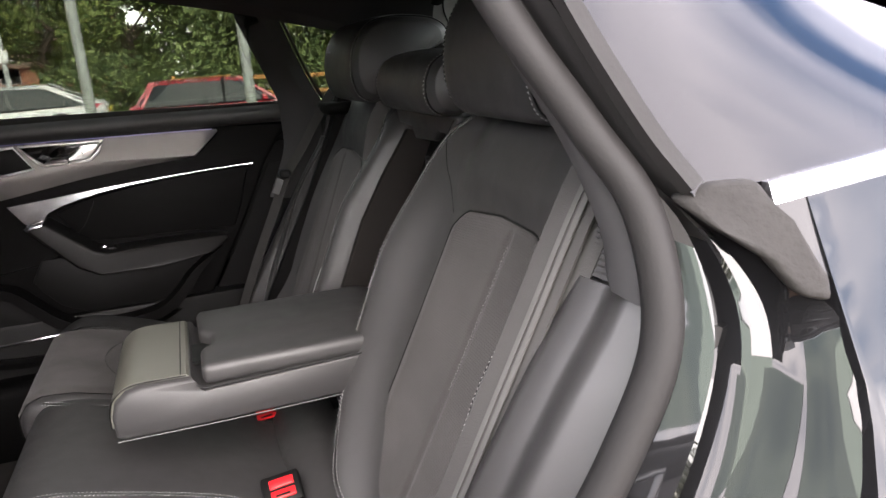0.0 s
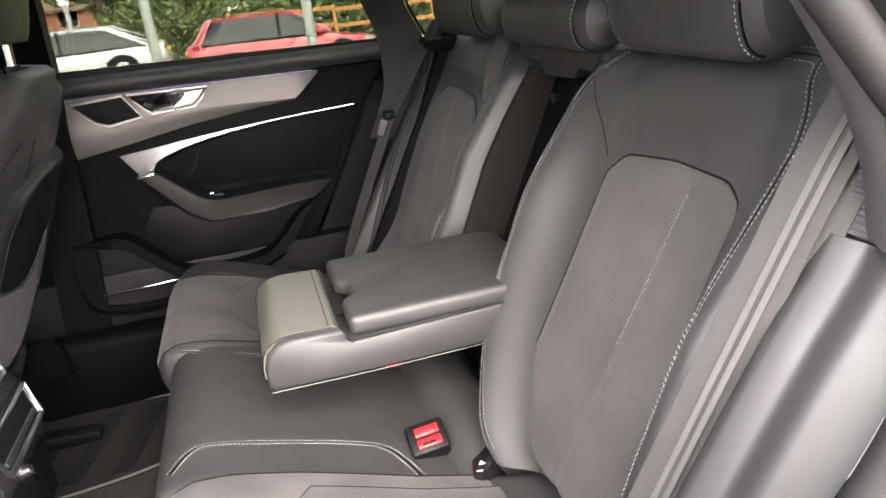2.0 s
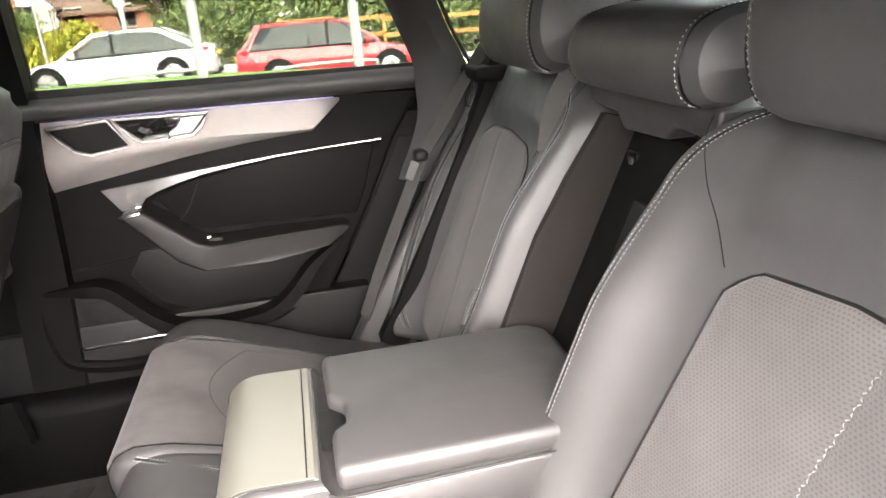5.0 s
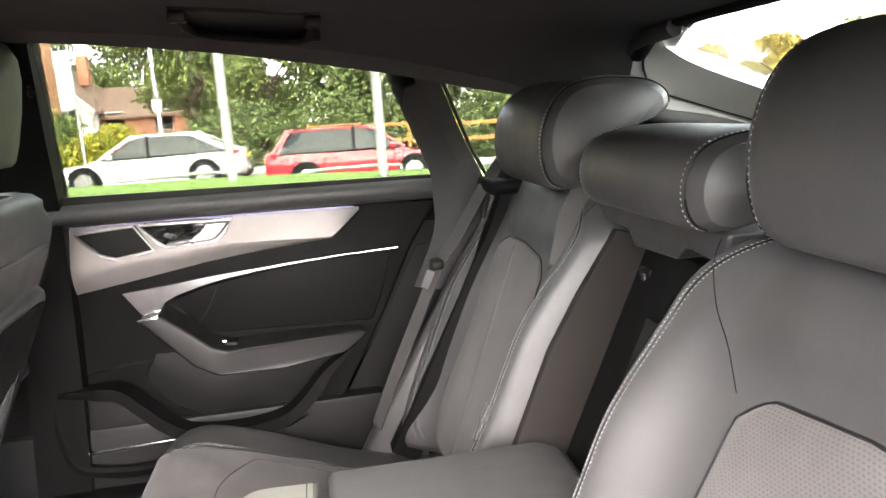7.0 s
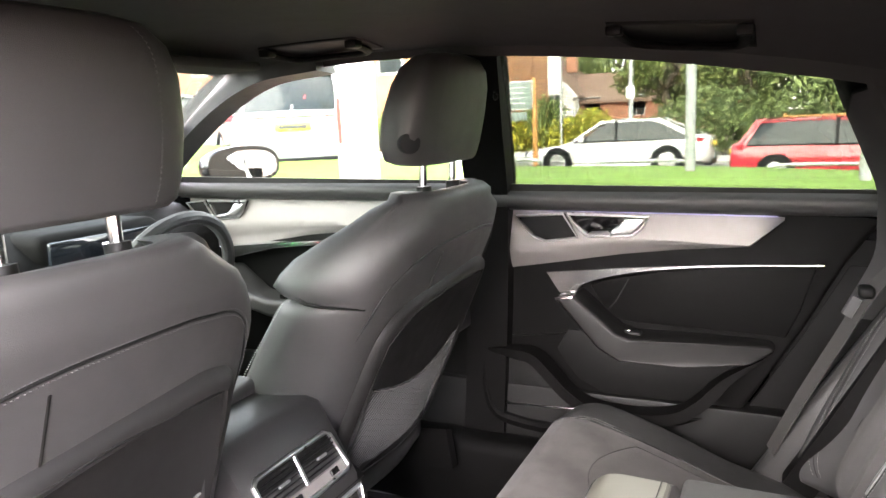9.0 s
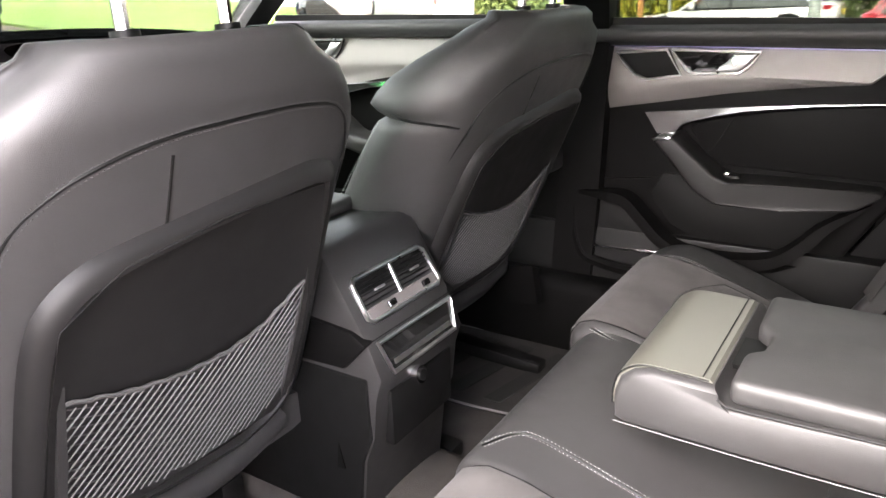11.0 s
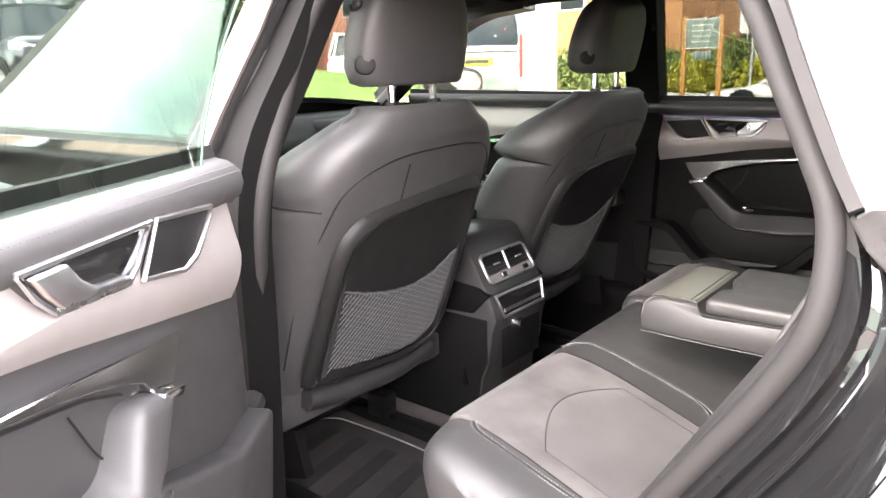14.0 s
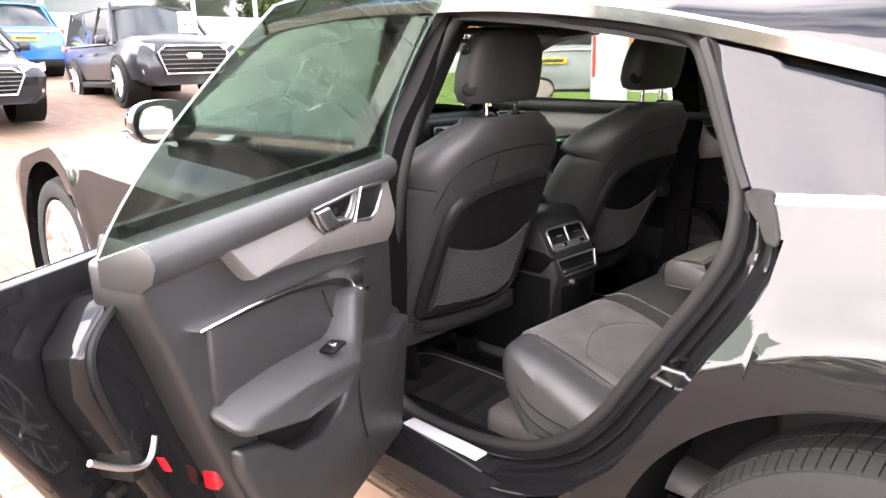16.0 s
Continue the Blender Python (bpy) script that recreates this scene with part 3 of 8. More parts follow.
TRIM_JOINT = [(1.222, 0.36, 1.338), (1.226, 0.49, 1.332), (1.236, 0.548, 1.304), (1.245, 0.564, 1.272), (1.275, 0.575, 1.238), (1.365, 0.580, 1.206), (1.60, 0.590, 1.132), (2.05, 0.62, 1.00)]
REVEAL = [(1.200, 0.36, 1.336), (1.196, 0.50, 1.326), (1.194, 0.555, 1.292), (1.200, 0.572, 1.250), (1.222, 0.580, 1.216), (1.285, 0.584, 1.188), (1.50, 0.600, 1.142), (2.05, 0.65, 0.98)]
for side in (-1, 1):
    g_, j_, r_ = [curve_pts([(x, side * y, z) for x, y, z in tab], 6) for tab in (GLASS_EDGE, TRIM_JOINT, REVEAL)]
    hollow = Vector((0.004, side * 0.010, -0.004))
    inner = loft([[a, a.lerp(b, 0.25) + hollow * 0.5, a.lerp(b, 0.6) + hollow, b, b + Vector((0.02, side * 0.025, 0.012)), a + Vector((0.012, side * 0.015, 0.016))] for a, b in zip(g_, j_)])
    bmesh.ops.recalc_face_normals(inner, faces=inner.faces[:])
    part("hatch_side_trim", inner, HATCH_TRIM, car, "moulded grey trim beside the rear window", 50)
    outer = loft([[a + hollow * 0.3, a.lerp(b, 0.5) + hollow * 0.6, b, b + Vector((0.02, side * 0.03, 0.01)), a + Vector((0.024, side * 0.03, 0.012))] for a, b in zip(j_, r_)])
    bmesh.ops.recalc_face_normals(outer, faces=outer.faces[:])
    part("hatch_side_trim", outer, HATCH_TRIM, car, "", 50)
    part("trim_joint", tube(j_, 0.0022, 6), PLASTIC_D, car)
    part("hatch_seal", tube(r_, 0.015, 8), FABRIC, car, "black soft edge round the tailgate opening", 60)
    flank = sheet(lambda u, v: (1.22 + 0.9 * u, side * (0.598 + 0.06 * u + 0.075 * v), lerp_table([(1.203, 1.26), (1.235, 1.22), (1.29, 1.19), (1.5, 1.14), (2.2, 0.98)], 1.22 + 0.9 * u) - 0.26 * v), 20, 6, (0, side * 0.02, 0))
    part("load_side_trim", flank, PLASTIC_D, car, "", 50)


def hatch_header(u, v):
    x = 1.195 + 0.030 * v
    y = (u * 2 - 1) * 0.52
    return (x, y, ceiling_at(1.225, y) - 0.002 - 0.005 * math.sin(math.pi * v))


part("rear_header", sheet(hatch_header, 16, 4, (0, 0, 0.012)), PLASTIC, car, "", 60)
part("load_cover", box(1.13, 2.15, -0.62, 0.62, 0.985, 1.0, 0.006), FABRIC, car, "black cloth load cover behind the rear seats")

# pillars
for side in (-1, 1):
    b_low = [(0.00, side * 0.80, 0.46), (0.02, side * 0.80, 0.75), (0.035, side * 0.79, 1.05), (0.06, side * 0.70, 1.24), (0.085, side * 0.615, 1.405)]
    part("b_pillar_trim", sweep(curve_pts(b_low, 6), [(-0.028, -0.060), (0.035, -0.050), (0.035, 0.050), (-0.028, 0.048)], up=(1, 0, 0)), PLASTIC, car, "black moulded pillar trim behind the front seat", 40)
    if side < 0:
        # inner edge and seal-side edge of the trim behind the open door
        inner = curve_pts([(0.905, -0.695, 1.00), (0.900, -0.692, 1.045), (0.880, -0.685, 1.105), (0.852, -0.672, 1.165), (0.815, -0.655, 1.235), (0.780, -0.635, 1.300), (0.740, -0.615, 1.335)], 5)
        outer = curve_pts([(0.890, -0.782, 1.00), (0.888, -0.765, 1.045), (0.868, -0.742, 1.108), (0.838, -0.718, 1.168), (0.802, -0.694, 1.235), (0.768, -0.672, 1.300), (0.735, -0.655, 1.335)], 5)
        trim = loft([[(a.x, a.y, a.z), a.lerp(b, 0.35) + Vector((-0.010, 0, 0)), a.lerp(b, 0.75) + Vector((-0.006, 0, 0)), (b.x + 0.006, b.y, b.z), (b.x + 0.03, b.y + 0.012, b.z), (a.x + 0.022, a.y - 0.004, a.z)] for a, b in zip(inner, outer)])
        bmesh.ops.recalc_face_normals(trim, faces=trim.faces[:])
        part("c_pillar_trim", trim, FABRIC, car, "black cloth pillar trim behind the open door", 40)
    else:
        fore = curve_pts([(0.790, 0.790, 0.84), (0.838, 0.768, 0.96), (0.840, 0.752, 1.04), (0.836, 0.742, 1.096), (0.806, 0.715, 1.17), (0.771, 0.688, 1.252), (0.742, 0.664, 1.323), (0.728, 0.650, 1.350)], 5)
        aft = curve_pts([(0.960, 0.735, 0.84), (0.975, 0.718, 0.96), (0.965, 0.712, 1.04), (0.937, 0.706, 1.100), (0.908, 0.692, 1.155), (0.881, 0.668, 1.215), (0.851, 0.644, 1.287), (0.840, 0.632, 1.318)], 5)
        trim = loft([[a, a.lerp(b, 0.22) + Vector((0, -0.022, -0.002)), a.lerp(b, 0.62) + Vector((0, -0.024, -0.002)), b, b + Vector((0.004, 0.030, 0)), a + Vector((0.004, 0.026, 0))] for a, b in zip(fore, aft)])
        bmesh.ops.recalc_face_normals(trim, faces=trim.faces[:])
        part("c_pillar_trim", trim, FABRIC, car, "broad black cloth pillar trim behind the rear door", 40)
        part("pillar_seam", tube([p + Vector((0.006, -0.002, 0)) for p in aft], 0.004, 6), RUBBER, car)
    a_low = [(-1.12, side * 0.755, 1.09), (-0.92, side * 0.70, 1.21), (-0.70, side * 0.645, 1.33), (-0.50, side * 0.61, 1.405), (-0.30, side * 0.60, 1.425)]
    part("a_pillar_trim", sweep(curve_pts(a_low, 6), [(-0.035, -0.040), (0.035, -0.035), (0.035, 0.035), (-0.035, 0.035)]), PLASTIC_G, car, "grey moulded windscreen pillar trim with airbag badge", 40)
part("airbag_badge", box(-0.86, -0.79, 0.60, 0.622, 1.245, 1.285, 0.006), PLASTIC, car)
part("coat_hook", tube(curve_pts([(0.105, 0.655, 1.335), (0.112, 0.635, 1.33), (0.112, 0.632, 1.31), (0.108, 0.645, 1.305)], 5), 0.006, 8), PLASTIC_D, car)
part("coat_hook", tube(curve_pts([(0.118, -0.60, 1.345), (0.125, -0.585, 1.34), (0.125, -0.582, 1.32), (0.12, -0.595, 1.315)], 5), 0.006, 8), PLASTIC_D, car)

# the open doorway: rubber seal, flange and painted rebate
SEAL = [(-0.005, -0.79, 0.528), (0.021, -0.79, 0.662), (0.061, -0.79, 0.865), (0.082, -0.772, 1.047), (0.098, -0.69, 1.255), (0.138, -0.632, 1.388), (0.21, -0.618, 1.400), (0.455, -0.630, 1.374),
        (0.625, -0.640, 1.350), (0.742, -0.655, 1.322), (0.793, -0.685, 1.258), (0.830, -0.71, 1.188), (0.865, -0.735, 1.126), (0.892, -0.762, 1.068), (0.892, -0.785, 0.985),
        (0.856, -0.79, 0.905), (0.799, -0.79, 0.815), (0.713, -0.79, 0.682), (0.659, -0.79, 0.600), (0.578, -0.79, 0.520), (0.472, -0.79, 0.462), (0.335, -0.79, 0.430), (0.161, -0.79, 0.420), (0.045, -0.79, 0.448)]
EDGE = [(-0.040, -0.875, 0.52), (-0.030, -0.895, 0.79), (-0.005, -0.845, 1.04), (0.040, -0.755, 1.25), (0.088, -0.680, 1.402), (0.20, -0.672, 1.414), (0.45, -0.680, 1.386),
        (0.64, -0.690, 1.360), (0.785, -0.700, 1.328), (0.827, -0.725, 1.259), (0.860, -0.745, 1.187), (0.890, -0.765, 1.126), (0.916, -0.787, 1.078), (0.975, -0.825, 1.02), (0.997, -0.852, 0.975),
        (0.965, -0.893, 0.893), (0.913, -0.908, 0.803), (0.844, -0.912, 0.685), (0.786, -0.913, 0.598), (0.68, -0.915, 0.495), (0.50, -0.915, 0.415), (0.335, -0.912, 0.388), (0.161, -0.910, 0.385), (0.0, -0.905, 0.42)]
s_line, e_line = curve_pts(SEAL, 6, True), curve_pts(EDGE, 6, True)
part("door_seal", sweep(s_line, [(0.014 * math.cos(a), 0.016 * math.sin(a)) for a in [k * math.pi / 4 for k in range(8)]], True, up=(0, 1, 0)), RUBBER, car, "thick soft rubber door seal round the doorway", 60)


def rebate(fr, dy):
    out = []
    for s, e in zip(s_line, e_line):
        p = s.lerp(e, fr)
        out.append((p.x, p.y + dy, p.z))
    return out


jamb_loops = [rebate(a, b) for a, b in ((-0.04, 0.012), (0.06, 0.002), (0.30, 0.004), (0.36, 0.024), (0.44, 0.028), (0.48, 0.012), (0.53, 0.012), (0.58, 0.026), (0.72, 0.028), (0.78, 0.010), (0.90, 0.002), (1.0, 0.0), (1.03, 0.02))]
jamb = loft(jamb_loops, cap=False)
for f in jamb.faces:
    c_ = f.calc_center_median()
    if c_.z > 1.05:
        f.material_index = 1
part("door_jamb", jamb, (PAINT, RUBBER), car, "gloss black painted door rebate reflecting the paving", 40)
flap = [(0.905, -0.780, 1.078), (0.926, -0.790, 1.088), (0.958, -0.800, 1.088), (0.972, -0.812, 1.060), (0.988, -0.835, 1.026), (0.986, -0.842, 1.008), (0.965, -0.835, 1.014), (0.950, -0.822, 1.038), (0.925, -0.806, 1.058)]
bmf = bmesh.new()
fv = [bmf.verts.new(p) for p in flap] + [bmf.verts.new((p[0], p[1] + 0.016, p[2])) for p in flap]
bmf.faces.new(fv[:9])
bmf.faces.new(fv[9:][::-1])
for i in range(9):
    bmf.faces.new((fv[i], fv[(i + 1) % 9], fv[9 + (i + 1) % 9], fv[9 + i]))
part("corner_seal", bevelled(bmf, 0.006, 3), LINER_G, car, "moulded rubber corner piece below the quarter window", 50)
post = curve_pts([(0.789, -0.706, 1.318), (0.826, -0.730, 1.255), (0.860, -0.750, 1.184), (0.892, -0.770, 1.122), (0.914, -0.786, 1.086)], 6)
part("pillar_cover", sweep(post, [(-0.006, -0.006), (0.006, -0.006), (0.006, 0.006), (-0.006, 0.006)], up=(1, 0, 0)), RUBBER, car, "", 50)
# gloss black cover on the outside of the pillar between the doors
cover = loft([[(x0, y0, z), (x0 + 0.004, y0 - 0.008, z), (x1 - 0.004, y1 - 0.008, z2), (x1, y1, z2), (x1, y1 + 0.02, z2), (x0, y0 + 0.02, z)] for x0, y0, z, x1, y1, z2 in
              ((-0.058, -0.842, 1.060, 0.010, -0.838, 1.062), (-0.035, -0.800, 1.155, 0.032, -0.795, 1.155), (0.002, -0.745, 1.280, 0.066, -0.732, 1.280), (0.045, -0.690, 1.400, 0.100, -0.682, 1.402))])
part("pillar_cover", cover, GLOSS, car, "gloss black pillar cover reflecting the sky", 40)
part("lower_side_trim", prism([(0.51, 0.42), (0.592, 0.55), (0.662, 0.67), (0.732, 0.79), (0.805, 0.93), (0.97, 0.93), (0.97, 0.42)], 0.832, 0.852, 0.004), PLASTIC, car, "black moulded trim beside the rear seat")
sill_plate = part("sill_plate", box(0.10, 0.44, -0.880, -0.806, 0.395, 0.421, 0.006), PLASTIC_D, car, "black tread strip on the sill")
part("tread", box(0.135, 0.385, -0.860, -0.818, 0.419, 0.426, 0.003), ALU, sill_plate, "brushed aluminium tread plate")
striker = part("striker", tube([(0.838, -0.850, 0.745), (0.816, -0.872, 0.762), (0.832, -0.874, 0.785), (0.860, -0.850, 0.772)], 0.0050, 8), SATIN, car, "bright steel door striker", 50)
part("striker_plate", box(0.826, 0.866, -0.852, -0.846, 0.742, 0.778, 0.003), PLASTIC_D, striker)
part("striker_arm", tube([(0.848, -0.850, 0.786), (0.846, -0.868, 0.796), (0.856, -0.870, 0.807), (0.866, -0.850, 0.800)], 0.0035, 8), PLASTIC_D, striker)


def band(profile, cx, cz, n):
    """An open body of revolution about an axis parallel to y."""
    return loft([[(cx + r * math.cos(2 * math.pi * i / n), y, cz + r * math.sin(2 * math.pi * i / n)) for i in range(n)] for r, y in profile], cap=False)


def wheel(ax, side):
    """A wheel with tyre, treads, ten-spoke rim and hub cap."""
    z0, k = hub_z(ax), 1.055
    w = part("wheel", ring([(0.060, side * 0.80), (0.060, side * 0.865), (0.0, side * 0.868)], ax, z0, 20), SATIN, car, "alloy road wheel")
    s = side
    tyre = band([(0.262, s * 0.72), (0.300, s * 0.70), (0.335, s * 0.705), (0.346, s * 0.73), (0.347, s * 0.80), (0.346, s * 0.87), (0.335, s * 0.905), (0.30, s * 0.917), (0.268, s * 0.905), (0.262, s * 0.89)], ax, z0, 72)
    for v in tyre.verts:
        v.co.x, v.co.z = ax + (v.co.x - ax) * k, z0 + (v.co.z - z0) * k
    t = part("tyre", tyre, TYRE, w, "black rubber tyre", 40)
    lugs = bmesh.new()
    for i in range(110):
        a = 2 * math.pi * i / 110
        for y0, y1, r in ((0.868, 0.900, 0.3485), (0.812, 0.862, 0.3505), (0.752, 0.806, 0.3505)):
            v = []
            for da in (-0.0245, 0.0245):
                for yy in (y0, y1):
                    sk = (yy - 0.8) * 0.25
                    for rr in (r - 0.02, r + 0.003 if yy < 0.89 else r - 0.008):
                        v.append(lugs.verts.new((ax + rr * math.cos(a + da + sk), s * yy, z0 + rr * math.sin(a + da + sk))))
            for f in ((0, 1, 3, 2), (4, 6, 7, 5), (0, 4, 5, 1), (2, 3, 7, 6), (1, 5, 7, 3)):
                lugs.faces.new([v[k] for k in f])
    for v in lugs.verts:
        v.co.x, v.co.z = ax + (v.co.x - ax) * k, z0 + (v.co.z - z0) * k
    part("tread", lugs, TYRE, t, "", 0, "stuff")
    part("rim", band([(0.262, s * 0.72), (0.262, s * 0.89), (0.268, s * 0.90), (0.255, s * 0.902), (0.245, s * 0.885), (0.235, s * 0.80), (0.235, s * 0.72)], ax, z0, 60), SATIN, w, "silver alloy rim", 40)
    for i in range(10):
        a = 2 * math.pi * i / 10 + 0.2
        c, n = Vector((math.cos(a), 0, math.sin(a))), Vector((-math.sin(a), 0, math.cos(a)))
        o = Vector((ax, 0, z0))
        p = [o + c * 0.04 + Vector((0, s * 0.86, 0)), o + c * 0.15 + Vector((0, s * 0.872, 0)), o + c * 0.245 + Vector((0, s * 0.89, 0))]
        part("spoke", sweep(p, [(-0.018, -0.02), (0.018, -0.02), (0.012, 0.012), (-0.012, 0.012)], up=(0, s, 0)), SATIN, w, "", 40)


for ax in (REAR_AXLE, FRONT_AXLE):
    for sg in (-1, 1):
        zc = hub_z(ax)
        part("wheel_housing", band([(0.450, sg * 0.925), (0.455, sg * 0.90), (0.455, sg * 0.66), (0.05, sg * 0.64)], ax, zc, 48), LINER, car, "", 40)
for ax in (REAR_AXLE, FRONT_AXLE):
    wheel(ax, -1)
    wheel(ax, 1)


def door_mirror(side, x0, y0):
    """A door mirror: wedge-shaped shell, glass turned to the driver, lamp strip and foot."""
    m = part("door_mirror", loft([[(x0 + dx + 0.05 * c * c0, side * (y0 + sy * c * (0.9 if c > 0 else 1.2)), 1.146 + sz * (0.8 if q < 0 else 1.0) * q) for c, q in
                                   [(math.copysign(abs(math.cos(a)) ** 0.75, math.cos(a)), math.copysign(abs(math.sin(a)) ** 0.75, math.sin(a))) for a in [k * math.pi / 14 for k in range(28)]]]
                                  for dx, sy, sz, c0 in ((-0.13, 0.02, 0.018, 0.2), (-0.11, 0.065, 0.040, 0.4), (-0.06, 0.098, 0.060, 0.7), (-0.005, 0.112, 0.069, 1.0), (0.012, 0.110, 0.067, 1.0))]), GLOSS, car, "gloss black door mirror", 50)
    face = [[(x0 + 0.0145 + 0.05 * c * r, side * (y0 + r * 0.094 * c * (0.9 if c > 0 else 1.2)), 1.146 + r * 0.053 * (0.8 if q < 0 else 1.0) * q) for c, q in
             [(math.copysign(abs(math.cos(a)) ** 0.75, math.cos(a)), math.copysign(abs(math.sin(a)) ** 0.75, math.sin(a))) for a in [k * math.pi / 14 for k in range(28)]]] for r in (1.0, 0.5, 0.02)]
    part("mirror_glass", loft(face), MIRROR, m, "mirror glass", 60)
    part("foot", sweep([(x0 - 0.06, side * (y0 - 0.20), 1.045), (x0 - 0.05, side * (y0 - 0.11), 1.070), (x0 - 0.05, side * (y0 - 0.05), 1.090)], [(-0.05, -0.016), (0.05, -0.012), (0.05, 0.012), (-0.05, 0.012)]), GLOSS, m)
    part("lamp_strip", sweep(curve_pts([(x0 - 0.11, side * (y0 + 0.055), 1.128), (x0 - 0.05, side * (y0 + 0.098), 1.122), (x0 + 0.03, side * (y0 + 0.106), 1.120)], 5), [(-0.003, -0.005), (0.004, -0.005), (0.004, 0.005), (-0.003, 0.005)]), SATIN, m)


door_mirror(-1, -0.68, 1.025)
door_mirror(1, -0.95, 1.045)


def grab_handle(x0, x1):
    """A folded roof handle lying in its recess plate on the headlining."""
    def plate(u, v):
        x, y = x0 - 0.012 + (x1 - x0 + 0.024) * u, 0.435 + 0.125 * v
        return (x, y, ceiling_at(x, y) - 0.004)
    h = part("grab_handle", bevelled(sheet(plate, 10, 8, (0, 0, 0.008)), 0.002, 1), PLASTIC_D, car, "folded roof grab handle", 60)
    ends = [(x0, 0.455), (x0 + 0.006, 0.515), (x0 + 0.03, 0.540), ((x0 + x1) / 2, 0.545), (x1 - 0.03, 0.540), (x1 - 0.006, 0.515), (x1, 0.455)]
    part("grip", sweep(curve_pts([(x, y, ceiling_at(x, y) - 0.013) for x, y in ends], 6), round_profile(0.010, 10, 0.7)), PLASTIC, h, "black grip")
    for xx in (x0, x1):
        part("pivot", box(xx - 0.014, xx + 0.014, 0.440, 0.468, ceiling_at(xx, 0.455) - 0.020, ceiling_at(xx, 0.455) - 0.003, 0.004), PLASTIC_D, h)


grab_handle(-0.345, -0.125)
grab_handle(0.405, 0.615)
part("sun_visor", box(-0.56, -0.40, 0.06, 0.50, 1.395, 1.414, 0.008, 3), FABRIC, car, "black sun visor folded up")
part("sun_visor", box(-0.56, -0.40, -0.50, -0.08, 1.395, 1.414, 0.008, 3), FABRIC, car)
part("cant_rail", sweep(curve_pts([(x, 0.615, smooth_table(RAIL, x) - 0.002) for x in (-0.5, -0.2, 0.1, 0.4, 0.7, 0.9, 1.1)], 5), [(-0.02, -0.012), (0.02, -0.016), (0.026, 0.02), (-0.02, 0.02)]), FABRIC, car, "", 50)
part("cant_rail", sweep(curve_pts([(x, -0.612, smooth_table(RAIL, x) - 0.004) for x in (-0.5, -0.2, 0.1, 0.4, 0.6, 0.74)], 5), [(-0.02, -0.016), (0.03, -0.012), (0.03, 0.02), (-0.02, 0.02)]), FABRIC, car, "", 50)

# floor of the cabin
part("floor", box(-1.5, 0.75, -0.80, 0.80, 0.245, 0.268), CARPET, car, "black cabin carpet")


def tunnel(u, v):
    a = math.pi * v
    return (-1.3 + 2.0 * u, -0.15 * math.cos(a), 0.266 + 0.075 * math.sin(a) ** 0.6)


part("floor_tunnel", sheet(tunnel, 10, 12), CARPET, car, "", 60)
part("sill_trim", box(-0.02, 0.56, -0.795, -0.725, 0.26, 0.425, 0.02, 3), PLASTIC, car, "black plastic sill trim inside the doorway")
part("sill_trim", box(-0.45, 0.62, 0.70, 0.80, 0.26, 0.47, 0.03, 3), PLASTIC, car)
part("under_seat_panel", box(0.28, 0.50, -0.72, 0.72, 0.26, 0.47, 0.03, 3), CARPET, car)
MAT_STRIPE = mat("dark_mat_pile", (0.017, 0.0165, 0.016), 0.9, grain=0.6, grain_scale=500, mottle=0.2, spec=0.15)
MAT_CLOTH = mat("black_mat_carpet", (0.030, 0.0285, 0.027), 1.0, grain=1.0, grain_scale=420, mottle=0.25, mottle_scale=18, spec=0.1)
BINDING = mat("grey_binding", (0.16, 0.155, 0.15), 0.8)
for sgn in (-1, 1):
    rim = [(-0.42, 0.66), (-0.43, 0.36), (-0.40, 0.27), (-0.30, 0.25), (-0.05, 0.25), (0.16, 0.29), (0.24, 0.36), (0.25, 0.66), (0.10, 0.705), (-0.25, 0.705)]
    plan = curve_pts([(x, sgn * (y + (0.0 if sgn < 0 else 0.10 if y < 0.4 else 0.0)), 0.0) for x, y in rim], 5, True)
    m = solid("floor_mat", prism([(p.x, p.y) for p in plan], 0.267, 0.277, 0.002, 1, "xy"), MAT_CLOTH, "black carpet foot mat with a stitched pale edge", "floor mat")
    part("binding", tube([(p.x, p.y, 0.277) for p in plan], 0.0028, 6, True), BINDING, m, "pale grey edge binding")
    for k in range(6):
        xa = -0.37 + 0.105 * k
        y0, y1 = (0.30, 0.67) if sgn < 0 else (0.39, 0.67)
        band_pts = [(xa, sgn * y0), (xa + 0.045, sgn * y0), (xa + 0.105, sgn * y1), (xa + 0.060, sgn * y1)]
        if xa + 0.105 < 0.24:
            part("stripe", prism(band_pts, 0.276, 0.2785, 0.0008, 1, "xy"), MAT_STRIPE, m, "dark stripe of shorter pile")


# ---------------- doors ----------------
LAMP_LINE, lt, lb = nodes_of("violet_light_guide")
lb.inputs["Base Color"].default_value = (0.34, 0.32, 0.46, 1)
lb.inputs["Emission Color"].default_value = (0.42, 0.36, 1.0, 1)
lb.inputs["Emission Strength"].default_value = 0.012
MESH_GRILLE = mat("black_speaker_mesh", (0.006, 0.006, 0.006), 0.6, spec=0.12, grain=0.6, grain_scale=620, voronoi=True, mottle=0.05)


def flip(bm, mirror):
    if mirror:
        for v in bm.verts:
            v.co.y = -v.co.y
    return bm


def along(tab, n=24):
    """Points of a table at even steps."""
    a, b = tab[0][0], tab[-1][0]
    return [(a + (b - a) * i / n, lerp_table(tab, a + (b - a) * i / n)) for i in range(n + 1)]


